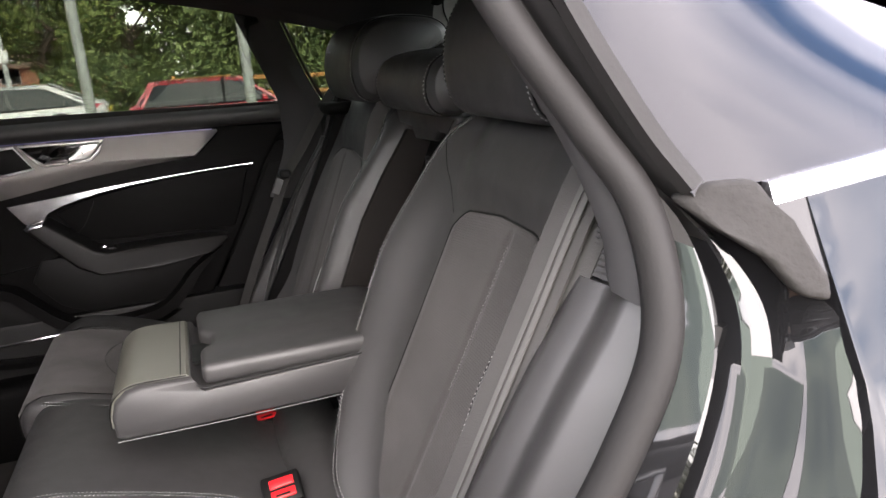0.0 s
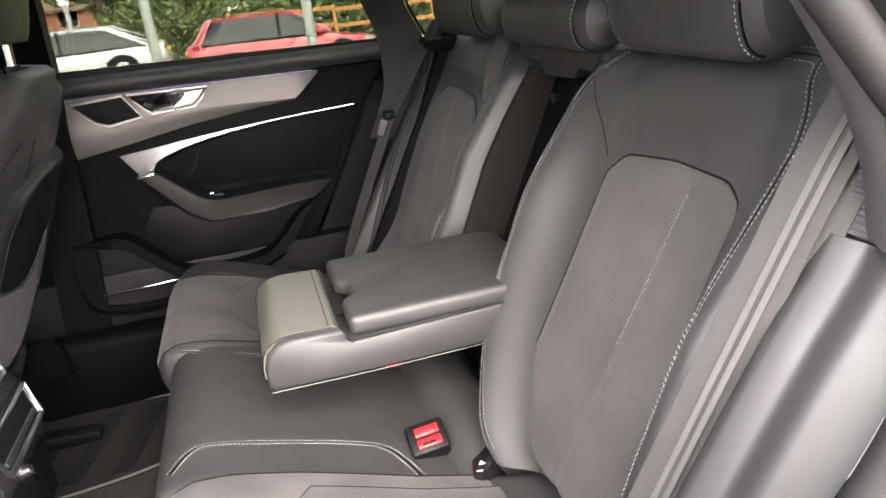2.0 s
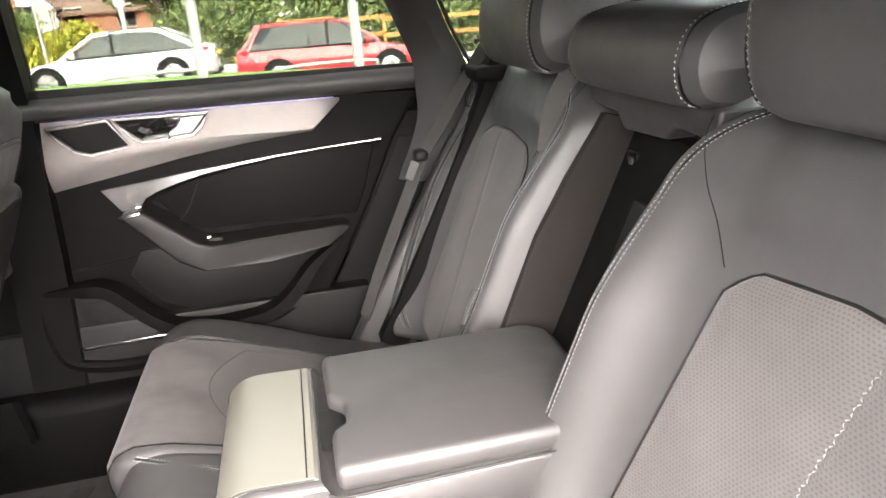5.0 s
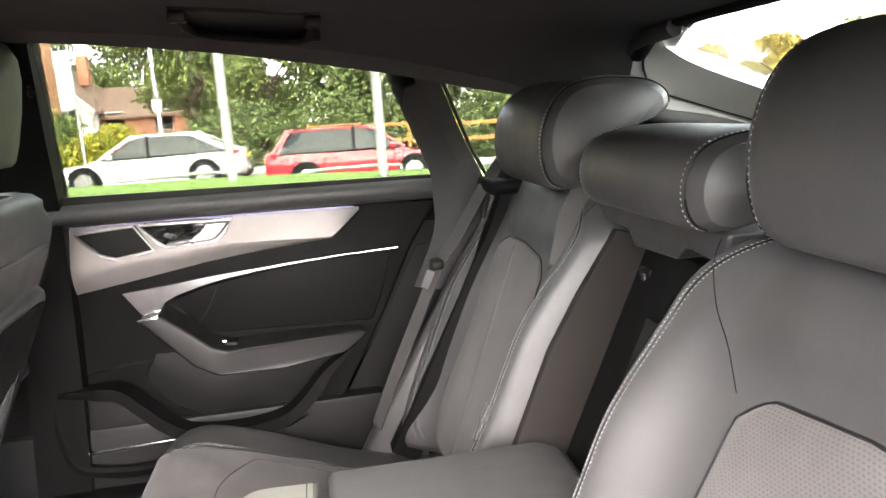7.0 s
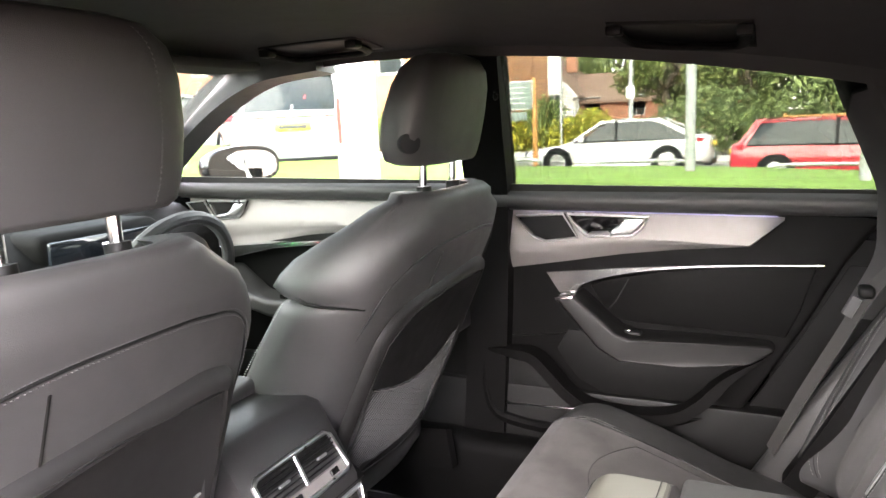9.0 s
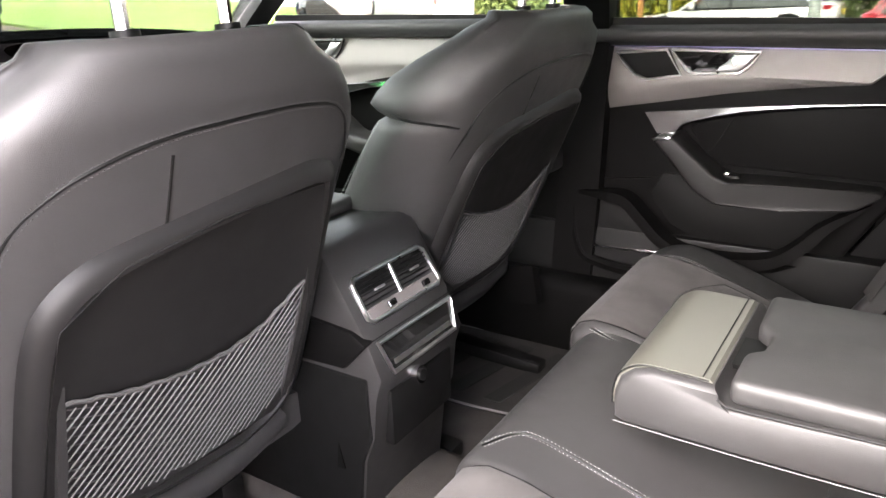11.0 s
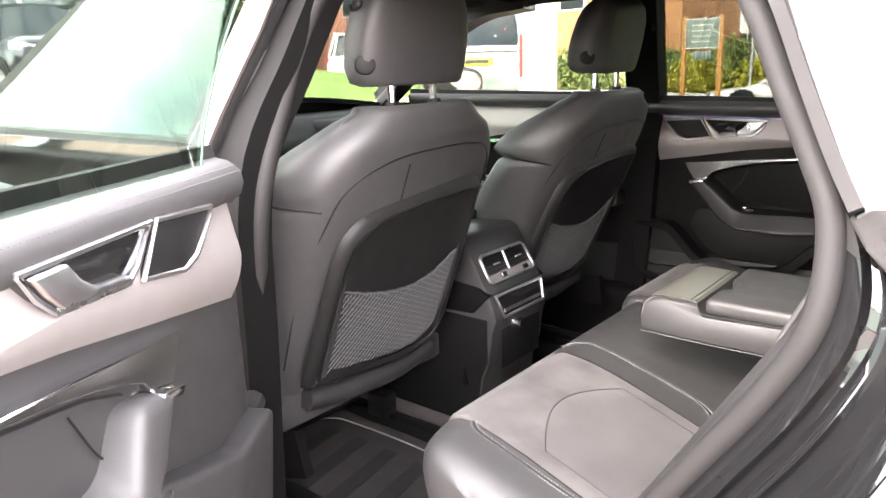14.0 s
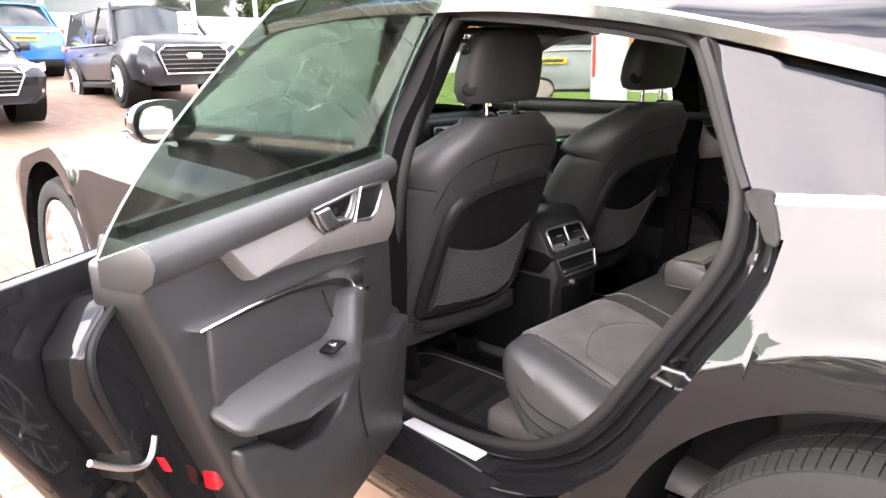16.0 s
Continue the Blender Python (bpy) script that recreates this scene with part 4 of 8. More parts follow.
def door(name, label, m, mirror, glass, rear=True, open_door=False):
    """A car door: skin, trim panel and its fittings. Local axes: along the door, inwards, up."""
    d = new(name)
    d.empty_display_size = 0.1
    d.matrix_basis = m
    tagged(d, label, "car door")

    def P(nm, bm, mt, lab="", parent=None, smooth=35, kind=""):
        return part(nm, flip(bm, mirror), mt, parent or d, lab, smooth, kind)
    # skin and inner frame
    if open_door:
        outline = [(-0.02, 0.36), (-0.03, 0.62), (-0.02, 1.02), (0.30, 1.045), (0.86, 1.035), (0.925, 1.03), (0.935, 0.985), (0.905, 0.90), (0.84, 0.775), (0.76, 0.62), (0.68, 0.47), (0.60, 0.37), (0.48, 0.34)]
        P("skin", prism(outline, -0.022, 0.012, 0.006), PAINT, "gloss black outer door skin")
        inner = [(0.0, 0.40), (0.0, 1.01), (0.78, 1.0), (0.835, 0.955), (0.835, 0.90), (0.775, 0.77), (0.70, 0.62), (0.625, 0.48), (0.56, 0.41)]
        P("inner_frame", prism(inner, 0.012, 0.075, 0.012, 3), PAINT, "gloss black painted inner door frame")
        seal = curve_pts([(x, 0.078, z) for x, z in ((0.77, 1.0), (0.822, 0.955), (0.812, 0.88), (0.75, 0.74), (0.68, 0.60), (0.60, 0.47), (0.50, 0.405), (0.2, 0.395), (0.03, 0.41), (0.01, 0.6), (0.01, 0.98))], 6)
        P("edge_seal", tube(seal, 0.006, 8, up=(0, 1, 0)), PLASTIC_D, "black rubber seal round the door edge")
        latch = P("latch", box(0.770, 0.792, 0.030, 0.082, 0.770, 0.815, 0.004), PLASTIC_D, "black door latch")
        P("hook", tube(curve_pts([(0.85, 0.078, 0.832), (0.815, 0.086, 0.806), (0.785, 0.09, 0.792), (0.768, 0.091, 0.798), (0.760, 0.093, 0.820)], 6), 0.0042, 8), SATIN, "steel hook", latch)
        for bu, bz in ((0.795, 0.845), (0.775, 0.745), (0.745, 0.70)):
            bolt = bmesh.new()
            bmesh.ops.create_cone(bolt, cap_ends=True, segments=8, radius1=0.009, radius2=0.007, depth=0.02, matrix=pose(bu + 0.005, 0.04, bz, 0, 90, 0))
            P("bolt", bolt, PLASTIC_D, "", latch)
        P("reflector", prism([(0.719, 0.742), (0.732, 0.750), (0.744, 0.778), (0.732, 0.772)], 0.070, 0.0795, 0.002), RED_LENS, "red edge reflector")
        P("warning_lamp", box(0.640, 0.664, 0.080, 0.104, 0.682, 0.714, 0.004), RED_LENS, "red door warning lamp lens")
        stay = P("check_strap", tube([(0.02, 0.05, 0.74), (-0.06, 0.07, 0.735)], 0.012, 8), PLASTIC_D, "door check strap")
        P("hinge", box(-0.055, 0.015, 0.0, 0.05, 0.585, 0.64, 0.006), SATIN, "pale steel door hinge")
        P("hinge", box(-0.055, 0.015, 0.0, 0.05, 0.86, 0.91, 0.006), SATIN)
        P("gaiter", tube(curve_pts([(0.01, 0.07, 0.69), (-0.03, 0.095, 0.685), (-0.07, 0.09, 0.69)], 6), 0.02, 10), RUBBER, "ribbed rubber cable gaiter")
    # trim panel
    x0 = 0.0 if open_door else -0.03
    if rear:
        base = [(x0, 0.48), (x0, 1.055), (0.858, 1.05), (0.852, 1.02), (0.795, 0.938), (0.723, 0.793), (0.653, 0.672), (0.585, 0.555), (0.52, 0.475)]
        if open_door:
            base = [(0.0, 0.42), (0.0, 1.055), (0.785, 1.05), (0.785, 1.0), (0.755, 0.938), (0.70, 0.793), (0.645, 0.672), (0.575, 0.54), (0.50, 0.42)]
    else:
        base = [(-0.95, 0.50), (-0.95, 1.055), (0.0, 1.055), (0.0, 0.50)]
    # both doors share this trim; lighter plastic paints daylight onto the open one
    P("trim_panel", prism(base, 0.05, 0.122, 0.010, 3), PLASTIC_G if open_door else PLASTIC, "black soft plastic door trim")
    end = (0.79 if open_door else 0.862) if rear else 0.0
    start = x0 if rear else -0.95
    pad = [(0.10, 1.045), (0.155, 1.047), (0.176, 1.058), (0.184, 1.075), (0.176, 1.090), (0.150, 1.096), (0.10, 1.094)]
    if open_door:
        pad = [(0.075, 1.022), (0.128, 1.016), (0.146, 1.028), (0.152, 1.044), (0.148, 1.060), (0.130, 1.072), (0.085, 1.082)]
    loops = []
    for i in range(15):
        f = i / 14
        u = start + (end - start) * f
        k = 1 - 0.10 * max(0, (abs(f - 0.5) * 2 - 0.96) / 0.04)
        loops.append([(u, 0.10 + (w - 0.10) * k, z - (0 if open_door else 0.008 * f)) for w, z in pad])
    bp = P("belt_pad", loft(loops), LEATHER, "black leather door top roll", None, 60)
    if open_door:
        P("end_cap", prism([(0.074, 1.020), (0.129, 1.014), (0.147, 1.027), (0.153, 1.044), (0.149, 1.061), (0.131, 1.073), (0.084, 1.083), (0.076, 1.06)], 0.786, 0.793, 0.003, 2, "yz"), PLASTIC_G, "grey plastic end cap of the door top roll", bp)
    lines = [[(start + 0.01 + (end - start - 0.02) * i / 30, w, z - 0.008 * i / 30) for i in range(31)] for w, z in (((0.1485, 1.061), (0.141, 1.068)) if open_door else ((0.1795, 1.0855), (0.1725, 1.0925)))]
    P("stitching", stitches(lines, (0, 0.7, 0.7)), THREAD_D, "double row of grey stitching", bp, 0, "stuff")
    P("window_seal", sweep([(start, 0.098, 1.085), (end, 0.098, 1.083)] if open_door else [(start, 0.152, 1.102), (end, 0.152, 1.084)], [(-0.012, -0.008), (0.012, -0.008), (0.006, 0.008), (-0.008, 0.008)]), RUBBER, "black rubber window wiper seal")
    # silver dash with its folded lower edge
    if rear:
        top = [(0.03, 1.0435), (0.68, 1.032)]
        fold = [(0.03, 0.955), (0.17, 0.966), (0.37, 0.983), (0.616, 0.974), (0.68, 1.029)]
        low = [(0.03, 0.892), (0.204, 0.919), (0.348, 0.943), (0.47, 0.957), (0.616, 0.968), (0.68, 1.027)]
        u0, u1 = (0.03, 0.68)
        if open_door:
            fold, low = [[(u if u < 0.4 else 0.4 + (u - 0.4) * 0.86, z) for u, z in tab] for tab in (fold, low)]
            top, u1 = [(0.03, 1.034), (0.641, 1.034)], 0.641
    else:
        top = [(-0.95, 1.055), (0.0, 1.045)]
        fold = [(-0.95, 0.965), (-0.5, 0.97), (0.0, 0.98)]
        low = [(-0.95, 0.86), (-0.75, 0.90), (-0.5, 0.94), (-0.25, 0.962), (0.0, 0.968)]
        u0, u1 = -0.93, 0.0

    def silver(a, b):
        u = u0 + (u1 - u0) * a
        zt, zf, zl = lerp_table(top, u), lerp_table(fold, u), lerp_table(low, u)
        if b < 0.6:
            s = b / 0.6
            return (u, 0.132 + 0.016 * s, zt + (zf - zt) * s)
        s = (b - 0.6) / 0.4
        return (u, 0.148 - 0.021 * s * s, zf + (zl - zf) * s)
    st = P("silver_trim", sheet(silver, 40, 10, (0, -0.02, 0)), SILVER, "brushed silver trim strip on the door", None, 25)
    P("light_guide", sweep([(u0, 0.137, lerp_table(top, u0) + 0.003), (u1 - 0.012, 0.137, lerp_table(top, u1) + 0.003)], [(-0.004, -0.001), (0.004, -0.001), (0.004, 0.001), (-0.004, 0.001)]), LAMP_LINE, "thin violet ambient light line", st)
    if rear:
        cup, grille = [(0.223, 1.037), (0.409, 1.033), (0.392, 1.008), (0.372, 0.990), (0.272, 0.986), (0.255, 0.998)], [(0.098, 1.030), (0.212, 1.037), (0.246, 0.982), (0.170, 0.971), (0.142, 0.981), (0.115, 1.008)]
        lever = [(0.270, 0.9885), (0.277, 0.9965), (0.325, 1.000), (0.343, 1.012), (0.357, 1.030), (0.402, 1.029), (0.386, 1.008), (0.370, 0.9925)]
    else:
        cup, grille = [(-0.845, 1.037), (-0.700, 1.037), (-0.715, 1.008), (-0.735, 0.988), (-0.815, 0.984)], [(-0.93, 1.030), (-0.86, 1.037), (-0.825, 0.982), (-0.88, 0.982)]
        lever = [(-0.815, 0.988), (-0.810, 0.996), (-0.772, 1.000), (-0.755, 1.012), (-0.742, 1.030), (-0.704, 1.029), (-0.716, 1.008), (-0.735, 0.992)]
    sp = P("tweeter", prism(grille, 0.13, 0.1495, 0.003), MESH_GRILLE, "black perforated tweeter grille", st)
    P("tweeter_frame", sweep([(p, 0.150, q) for p, q in grille], round_profile(0.0034, 6), True, up=(0, 1, 0)), SATIN, "satin metal frame", sp)
    # flat black plate, nothing cut away: its colour is the recess's shade
    cp = P("handle_cup", prism(cup, 0.13, 0.1485, 0.003), GLOSS, "flat black plate standing in for the handle's shaded recess", st)
    P("cup_frame", sweep([(p, 0.150, q) for p, q in cup], round_profile(0.0036, 6), True, up=(0, 1, 0)), SATIN, "", cp)
    P("door_handle", prism(lever, 0.145, 0.158, 0.004, 3), SATIN, "satin aluminium door handle", cp)
    # chrome sweep and pull
    if rear:
        c_top = [(0.172, 0.899), (0.265, 0.908), (0.355, 0.918), (0.45, 0.926), (0.53, 0.932), (0.64, 0.938), (0.757, 0.9425)]
        c_low = [(0.757, 0.9385), (0.64, 0.934), (0.53, 0.9265), (0.45, 0.918), (0.38, 0.908), (0.33, 0.897), (0.285, 0.884), (0.258, 0.872), (0.247, 0.857), (0.206, 0.851)]
        if open_door:
            c_top = [(u if u < 0.5 else 0.5 + (u - 0.5) * 0.82, z) for u, z in c_top]
            c_low = [(u if u < 0.5 else 0.5 + (u - 0.5) * 0.82, z) for u, z in c_low]
    else:
        c_top = [(-0.83, 0.90), (-0.6, 0.92), (-0.3, 0.94), (0.0, 0.95)]
        c_low = [(0.0, 0.943), (-0.3, 0.930), (-0.6, 0.905), (-0.74, 0.875), (-0.79, 0.855)]
    sweep_bm = prism(c_top + c_low, 0.115, 0.168)
    if open_door:
        for vv in sweep_bm.verts:
            vv.co.y = min(vv.co.y, 0.142)
    low_tab = sorted(c_low)
    for vv in sweep_bm.verts:
        if vv.co.y > 0.13:
            vv.co.y -= 0.12 * (vv.co.z - lerp_table(low_tab, vv.co.x))
    P("chrome_sweep", bevelled(sweep_bm, 0.0015, 1), CHROME, "curved polished chrome trim strip", None, 30)
    if rear:
        P("foot_of_pull", prism([(0.206, 0.8505), (0.249, 0.857), (0.252, 0.848), (0.214, 0.840)], 0.12, 0.158 if open_door else 0.215, 0.003), CHROME, "bright chrome foot of the pull handle")
        e = 0.035 if open_door else 0.0
        arm = [(0.207, 0.850), (0.253, 0.857), (0.348, 0.776), (0.378, 0.766), (0.52, 0.768), (0.662, 0.764), (0.672, 0.752), (0.62, 0.720), (0.49, 0.712), (0.352, 0.711), (0.305, 0.738)]
        if open_door:
            arm = [(0.222, 0.852), (0.300, 0.866), (0.338, 0.812), (0.375, 0.806), (0.55, 0.828), (0.655, 0.834), (0.695, 0.822), (0.668, 0.782), (0.55, 0.752), (0.42, 0.738), (0.35, 0.742), (0.275, 0.785)]
        arm_bm = prism(arm, 0.115, 0.216)
        for vv in arm_bm.verts:
            if open_door:
                if vv.co.y > 0.2:
                    vv.co.y = lerp_table([(0.22, 0.160), (0.30, 0.166), (0.36, 0.190), (0.42, 0.204), (0.55, 0.200), (0.70, 0.168)], vv.co.x)
                    if vv.co.x > 0.33:
                        vv.co.z -= 0.030 if vv.co.z > 0.79 else 0.008
            elif vv.co.y > 0.2 and vv.co.x > 0.5:
                vv.co.y -= 0.25 * (vv.co.x - 0.5)
        # open door in plain leather, closed door in its shaded copy
        ar = P("armrest", bevelled(arm_bm, 0.018 if open_door else 0.009, 4), LEATHER if open_door else SHADED_LEATHER, "black leather armrest with diagonal pull handle")
        insert = [(0.268, 0.866), (0.33, 0.888), (0.45, 0.910), (0.60, 0.926), (0.745 - 2 * e, 0.931), (0.715 - e, 0.83), (0.69 - e, 0.772), (0.35, 0.782), (0.313, 0.795)]
        # the open door's insert is lightened likewise, daylight put into its colour
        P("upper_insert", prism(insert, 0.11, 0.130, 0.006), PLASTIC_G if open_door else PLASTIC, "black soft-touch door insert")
        P("seam", tube(curve_pts([(0.30, 0.1325, 0.80), (0.33, 0.1325, 0.83), (0.36, 0.1325, 0.885)], 6), 0.0012, 5), PLASTIC_D)
        sw = P("window_switch", box(0.375, 0.425, 0.150, 0.180, 0.796, 0.804, 0.004) if open_door else box(0.345, 0.395, 0.155, 0.180, 0.762, 0.773, 0.004), PLASTIC_D, "window switch on the armrest", ar)
        P("switch_tip", box(0.395, 0.408, 0.158, 0.174, 0.802, 0.808, 0.002) if open_door else box(0.360, 0.372, 0.160, 0.174, 0.771, 0.776, 0.002), CHROME, "", sw)
        band = curve_pts([(0.0, 0.14, 0.690), (0.09, 0.152, 0.695), (0.145, 0.158, 0.690), (0.190, 0.162, 0.650), (0.230, 0.164, 0.610), (0.280, 0.164, 0.582), (0.375, 0.165, 0.575), (0.470, 0.164, 0.588), (0.525, 0.162, 0.625), (0.575, 0.158, 0.680), (0.65, 0.148, 0.728)], 6)
        if open_door:
            lower = [(0.0, 0.72), (0.10, 0.705), (0.20, 0.735), (0.28, 0.762), (0.300, 0.735), (0.325, 0.702), (0.37, 0.668), (0.45, 0.658), (0.53, 0.678), (0.585, 0.722), (0.655, 0.745), (0.650, 0.700), (0.625, 0.650), (0.575, 0.555), (0.50, 0.43), (0.0, 0.43)]
            lower_bm = prism(lower, 0.112, 0.160)
            for vv in lower_bm.verts:
                if vv.co.y > 0.15:
                    vv.co.y -= 0.12 * max(0, 0.66 - vv.co.z) + 0.14 * max(0, vv.co.x - 0.5)
            # this lower panel takes the lighter plastic too, for the daylight on it
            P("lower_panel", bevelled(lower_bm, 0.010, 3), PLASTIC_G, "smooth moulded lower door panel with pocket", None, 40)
            # flat dark plate; the shade inside the pocket is put into its colour
            P("pocket_back", prism([(0.27, 0.765), (0.32, 0.752), (0.60, 0.752), (0.56, 0.69), (0.45, 0.64), (0.35, 0.65), (0.30, 0.70)], 0.11, 0.127, 0.004), PLASTIC_D, "dark plate standing in for the shaded door pocket")
            P("panel_seam", tube(curve_pts([(0.262, 0.1595, 0.752), (0.285, 0.158, 0.70), (0.275, 0.154, 0.62), (0.235, 0.146, 0.54)], 6), 0.0022, 6), PLASTIC_D, "", None, 60)
        else:
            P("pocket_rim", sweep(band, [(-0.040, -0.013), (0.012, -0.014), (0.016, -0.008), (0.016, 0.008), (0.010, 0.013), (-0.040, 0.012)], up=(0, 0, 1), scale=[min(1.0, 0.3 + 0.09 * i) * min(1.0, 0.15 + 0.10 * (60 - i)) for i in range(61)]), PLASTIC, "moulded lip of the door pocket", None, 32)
            # no hollow behind the lip: a dark plate gives the pocket's shade
            P("pocket_back", prism([(0.215, 0.752), (0.31, 0.748), (0.36, 0.722), (0.62, 0.722), (0.56, 0.675), (0.50, 0.60), (0.30, 0.598), (0.24, 0.625), (0.20, 0.672), (0.185, 0.70)], 0.11, 0.127, 0.004), PLASTIC_D, "dark plate standing in for the shaded door pocket")
            P("speaker", prism([(0.0, 0.675), (0.09, 0.688), (0.15, 0.682), (0.19, 0.645), (0.235, 0.60), (0.265, 0.572), (0.255, 0.535), (0.03, 0.525), (0.0, 0.54)], 0.11, 0.136, 0.006), MESH_GRILLE, "black door loudspeaker grille")
            P("speaker_bar", prism([(0.036, 0.548), (0.262, 0.555), (0.264, 0.563), (0.04, 0.556)], 0.12, 0.156, 0.003), CHROME, "thin chrome loudspeaker badge bar")
            lip = curve_pts([(0.0, 0.146, 0.690), (-0.004, 0.150, 0.62), (0.010, 0.152, 0.550), (0.034, 0.153, 0.518), (0.09, 0.154, 0.503), (0.17, 0.154, 0.498), (0.25, 0.152, 0.512), (0.33, 0.148, 0.535), (0.44, 0.140, 0.552), (0.53, 0.130, 0.565)], 6)
            P("speaker_surround", sweep(lip, [(-0.012, -0.020), (0.012, -0.020), (0.014, 0.002), (0.006, 0.010), (-0.010, 0.004)], up=(0, 1, 0)), PLASTIC, "moulded black surround of the loudspeaker", None, 50)
            P("panel_joint", tube(curve_pts([(0.0, 0.1235, 0.712), (0.10, 0.1235, 0.726), (0.22, 0.1235, 0.742), (0.275, 0.1235, 0.768)], 6), 0.0022, 6), PLASTIC_D, "", None, 60)
    else:
        P("armrest", prism([(-0.80, 0.845), (-0.755, 0.85), (-0.66, 0.775), (-0.60, 0.765), (0.0, 0.775), (0.0, 0.72), (-0.60, 0.715), (-0.68, 0.735)], 0.115, 0.22, 0.014, 3), LEATHER, "black leather front armrest")
        sw = P("switch_pack", box(-0.56, -0.40, 0.16, 0.21, 0.768, 0.782, 0.004), GLOSS, "black window switch pack")
        for i in range(4):
            P("switch", box(-0.55 + i * 0.037, -0.525 + i * 0.037, 0.175, 0.20, 0.780, 0.788, 0.003), SATIN, "", sw)
    if glass:
        def pane(a, b):
            fb, rb = (0.150, 0.895) if open_door else (0.085, 0.900)
            ft, rt = (0.150 if open_door else 0.125), (0.79 if open_door else 0.790)
            u = (fb + (rb - fb) * a) * (1 - b) + (ft + (rt - ft) * a) * b
            zt = 1.398 - 0.086 * a ** 1.5
            z = 1.085 + (zt - 1.085) * b
            w0 = 0.175 if open_door else 0.138
            return (u, w0 + (0.325 - w0) * b ** 1.2 - 0.01 * math.sin(math.pi * b), z)
        gl = P("window_glass", sheet(pane, 20, 12, (0, -0.004, 0)), glass, "tinted frameless window glass" if open_door else "tinted rear door glass", None, 60)
        gl.visible_shadow = not open_door
        if open_door:
            rim = [pane(0, b / 10) for b in range(11)] + [pane(a / 20, 1) for a in range(1, 21)] + [pane(1, 1 - b / 10) for b in range(1, 11)]
            P("glass_edge", tube([(x, w - 0.002, z) for x, w, z in rim], 0.0014, 6), mat("ground_glass_edge", (0.16, 0.22, 0.20), 0.3), "pale green ground glass edge", gl)
    return d


HINGE, SWING = (0.057, -0.958), -61.4
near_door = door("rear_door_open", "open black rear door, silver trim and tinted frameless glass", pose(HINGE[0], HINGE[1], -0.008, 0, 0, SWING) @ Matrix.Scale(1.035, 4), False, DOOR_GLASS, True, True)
far_door = door("rear_door_closed", "closed rear door, black leather with silver and chrome trim", pose(0, 0.93, 0), True, TINT)
front_door = door("front_door_closed", "closed front door with silver trim and leather armrest", pose(-0.03, 0.93, 0.025), True, None, False)
door("front_door_closed", "closed front door with silver trim and leather armrest", pose(-0.03, -0.93, 0.025), False, None, False)


# ---------------- front seats ----------------
def add_cord(bm, pts, r):
    """A thin three-sided cord along points, added to a bmesh."""
    prev = None
    n = len(pts)
    for i, p in enumerate(pts):
        t = (pts[min(i + 1, n - 1)] - pts[max(i - 1, 0)]).normalized()
        a = Vector((1, 0, -0.4)).normalized()
        s = t.cross(a).normalized()
        cur = [bm.verts.new(p + s * r), bm.verts.new(p - s * r), bm.verts.new(p + a * r * 1.3)]
        if prev:
            for k in range(3):
                bm.faces.new((prev[k], prev[(k + 1) % 3], cur[(k + 1) % 3], cur[k]))
        prev = cur


SEAT_HW = [(0.47, 0.19, 0.20), (0.52, 0.205, 0.235), (0.60, 0.215, 0.268), (0.75, 0.222, 0.285), (0.90, 0.244, 0.297), (0.985, 0.252, 0.302), (1.04, 0.246, 0.284), (1.09, 0.214, 0.245), (1.125, 0.170, 0.200), (1.148, 0.120, 0.145)]


def seat_rear_x(z):
    return 0.008 + 0.40 * (z - 0.805)


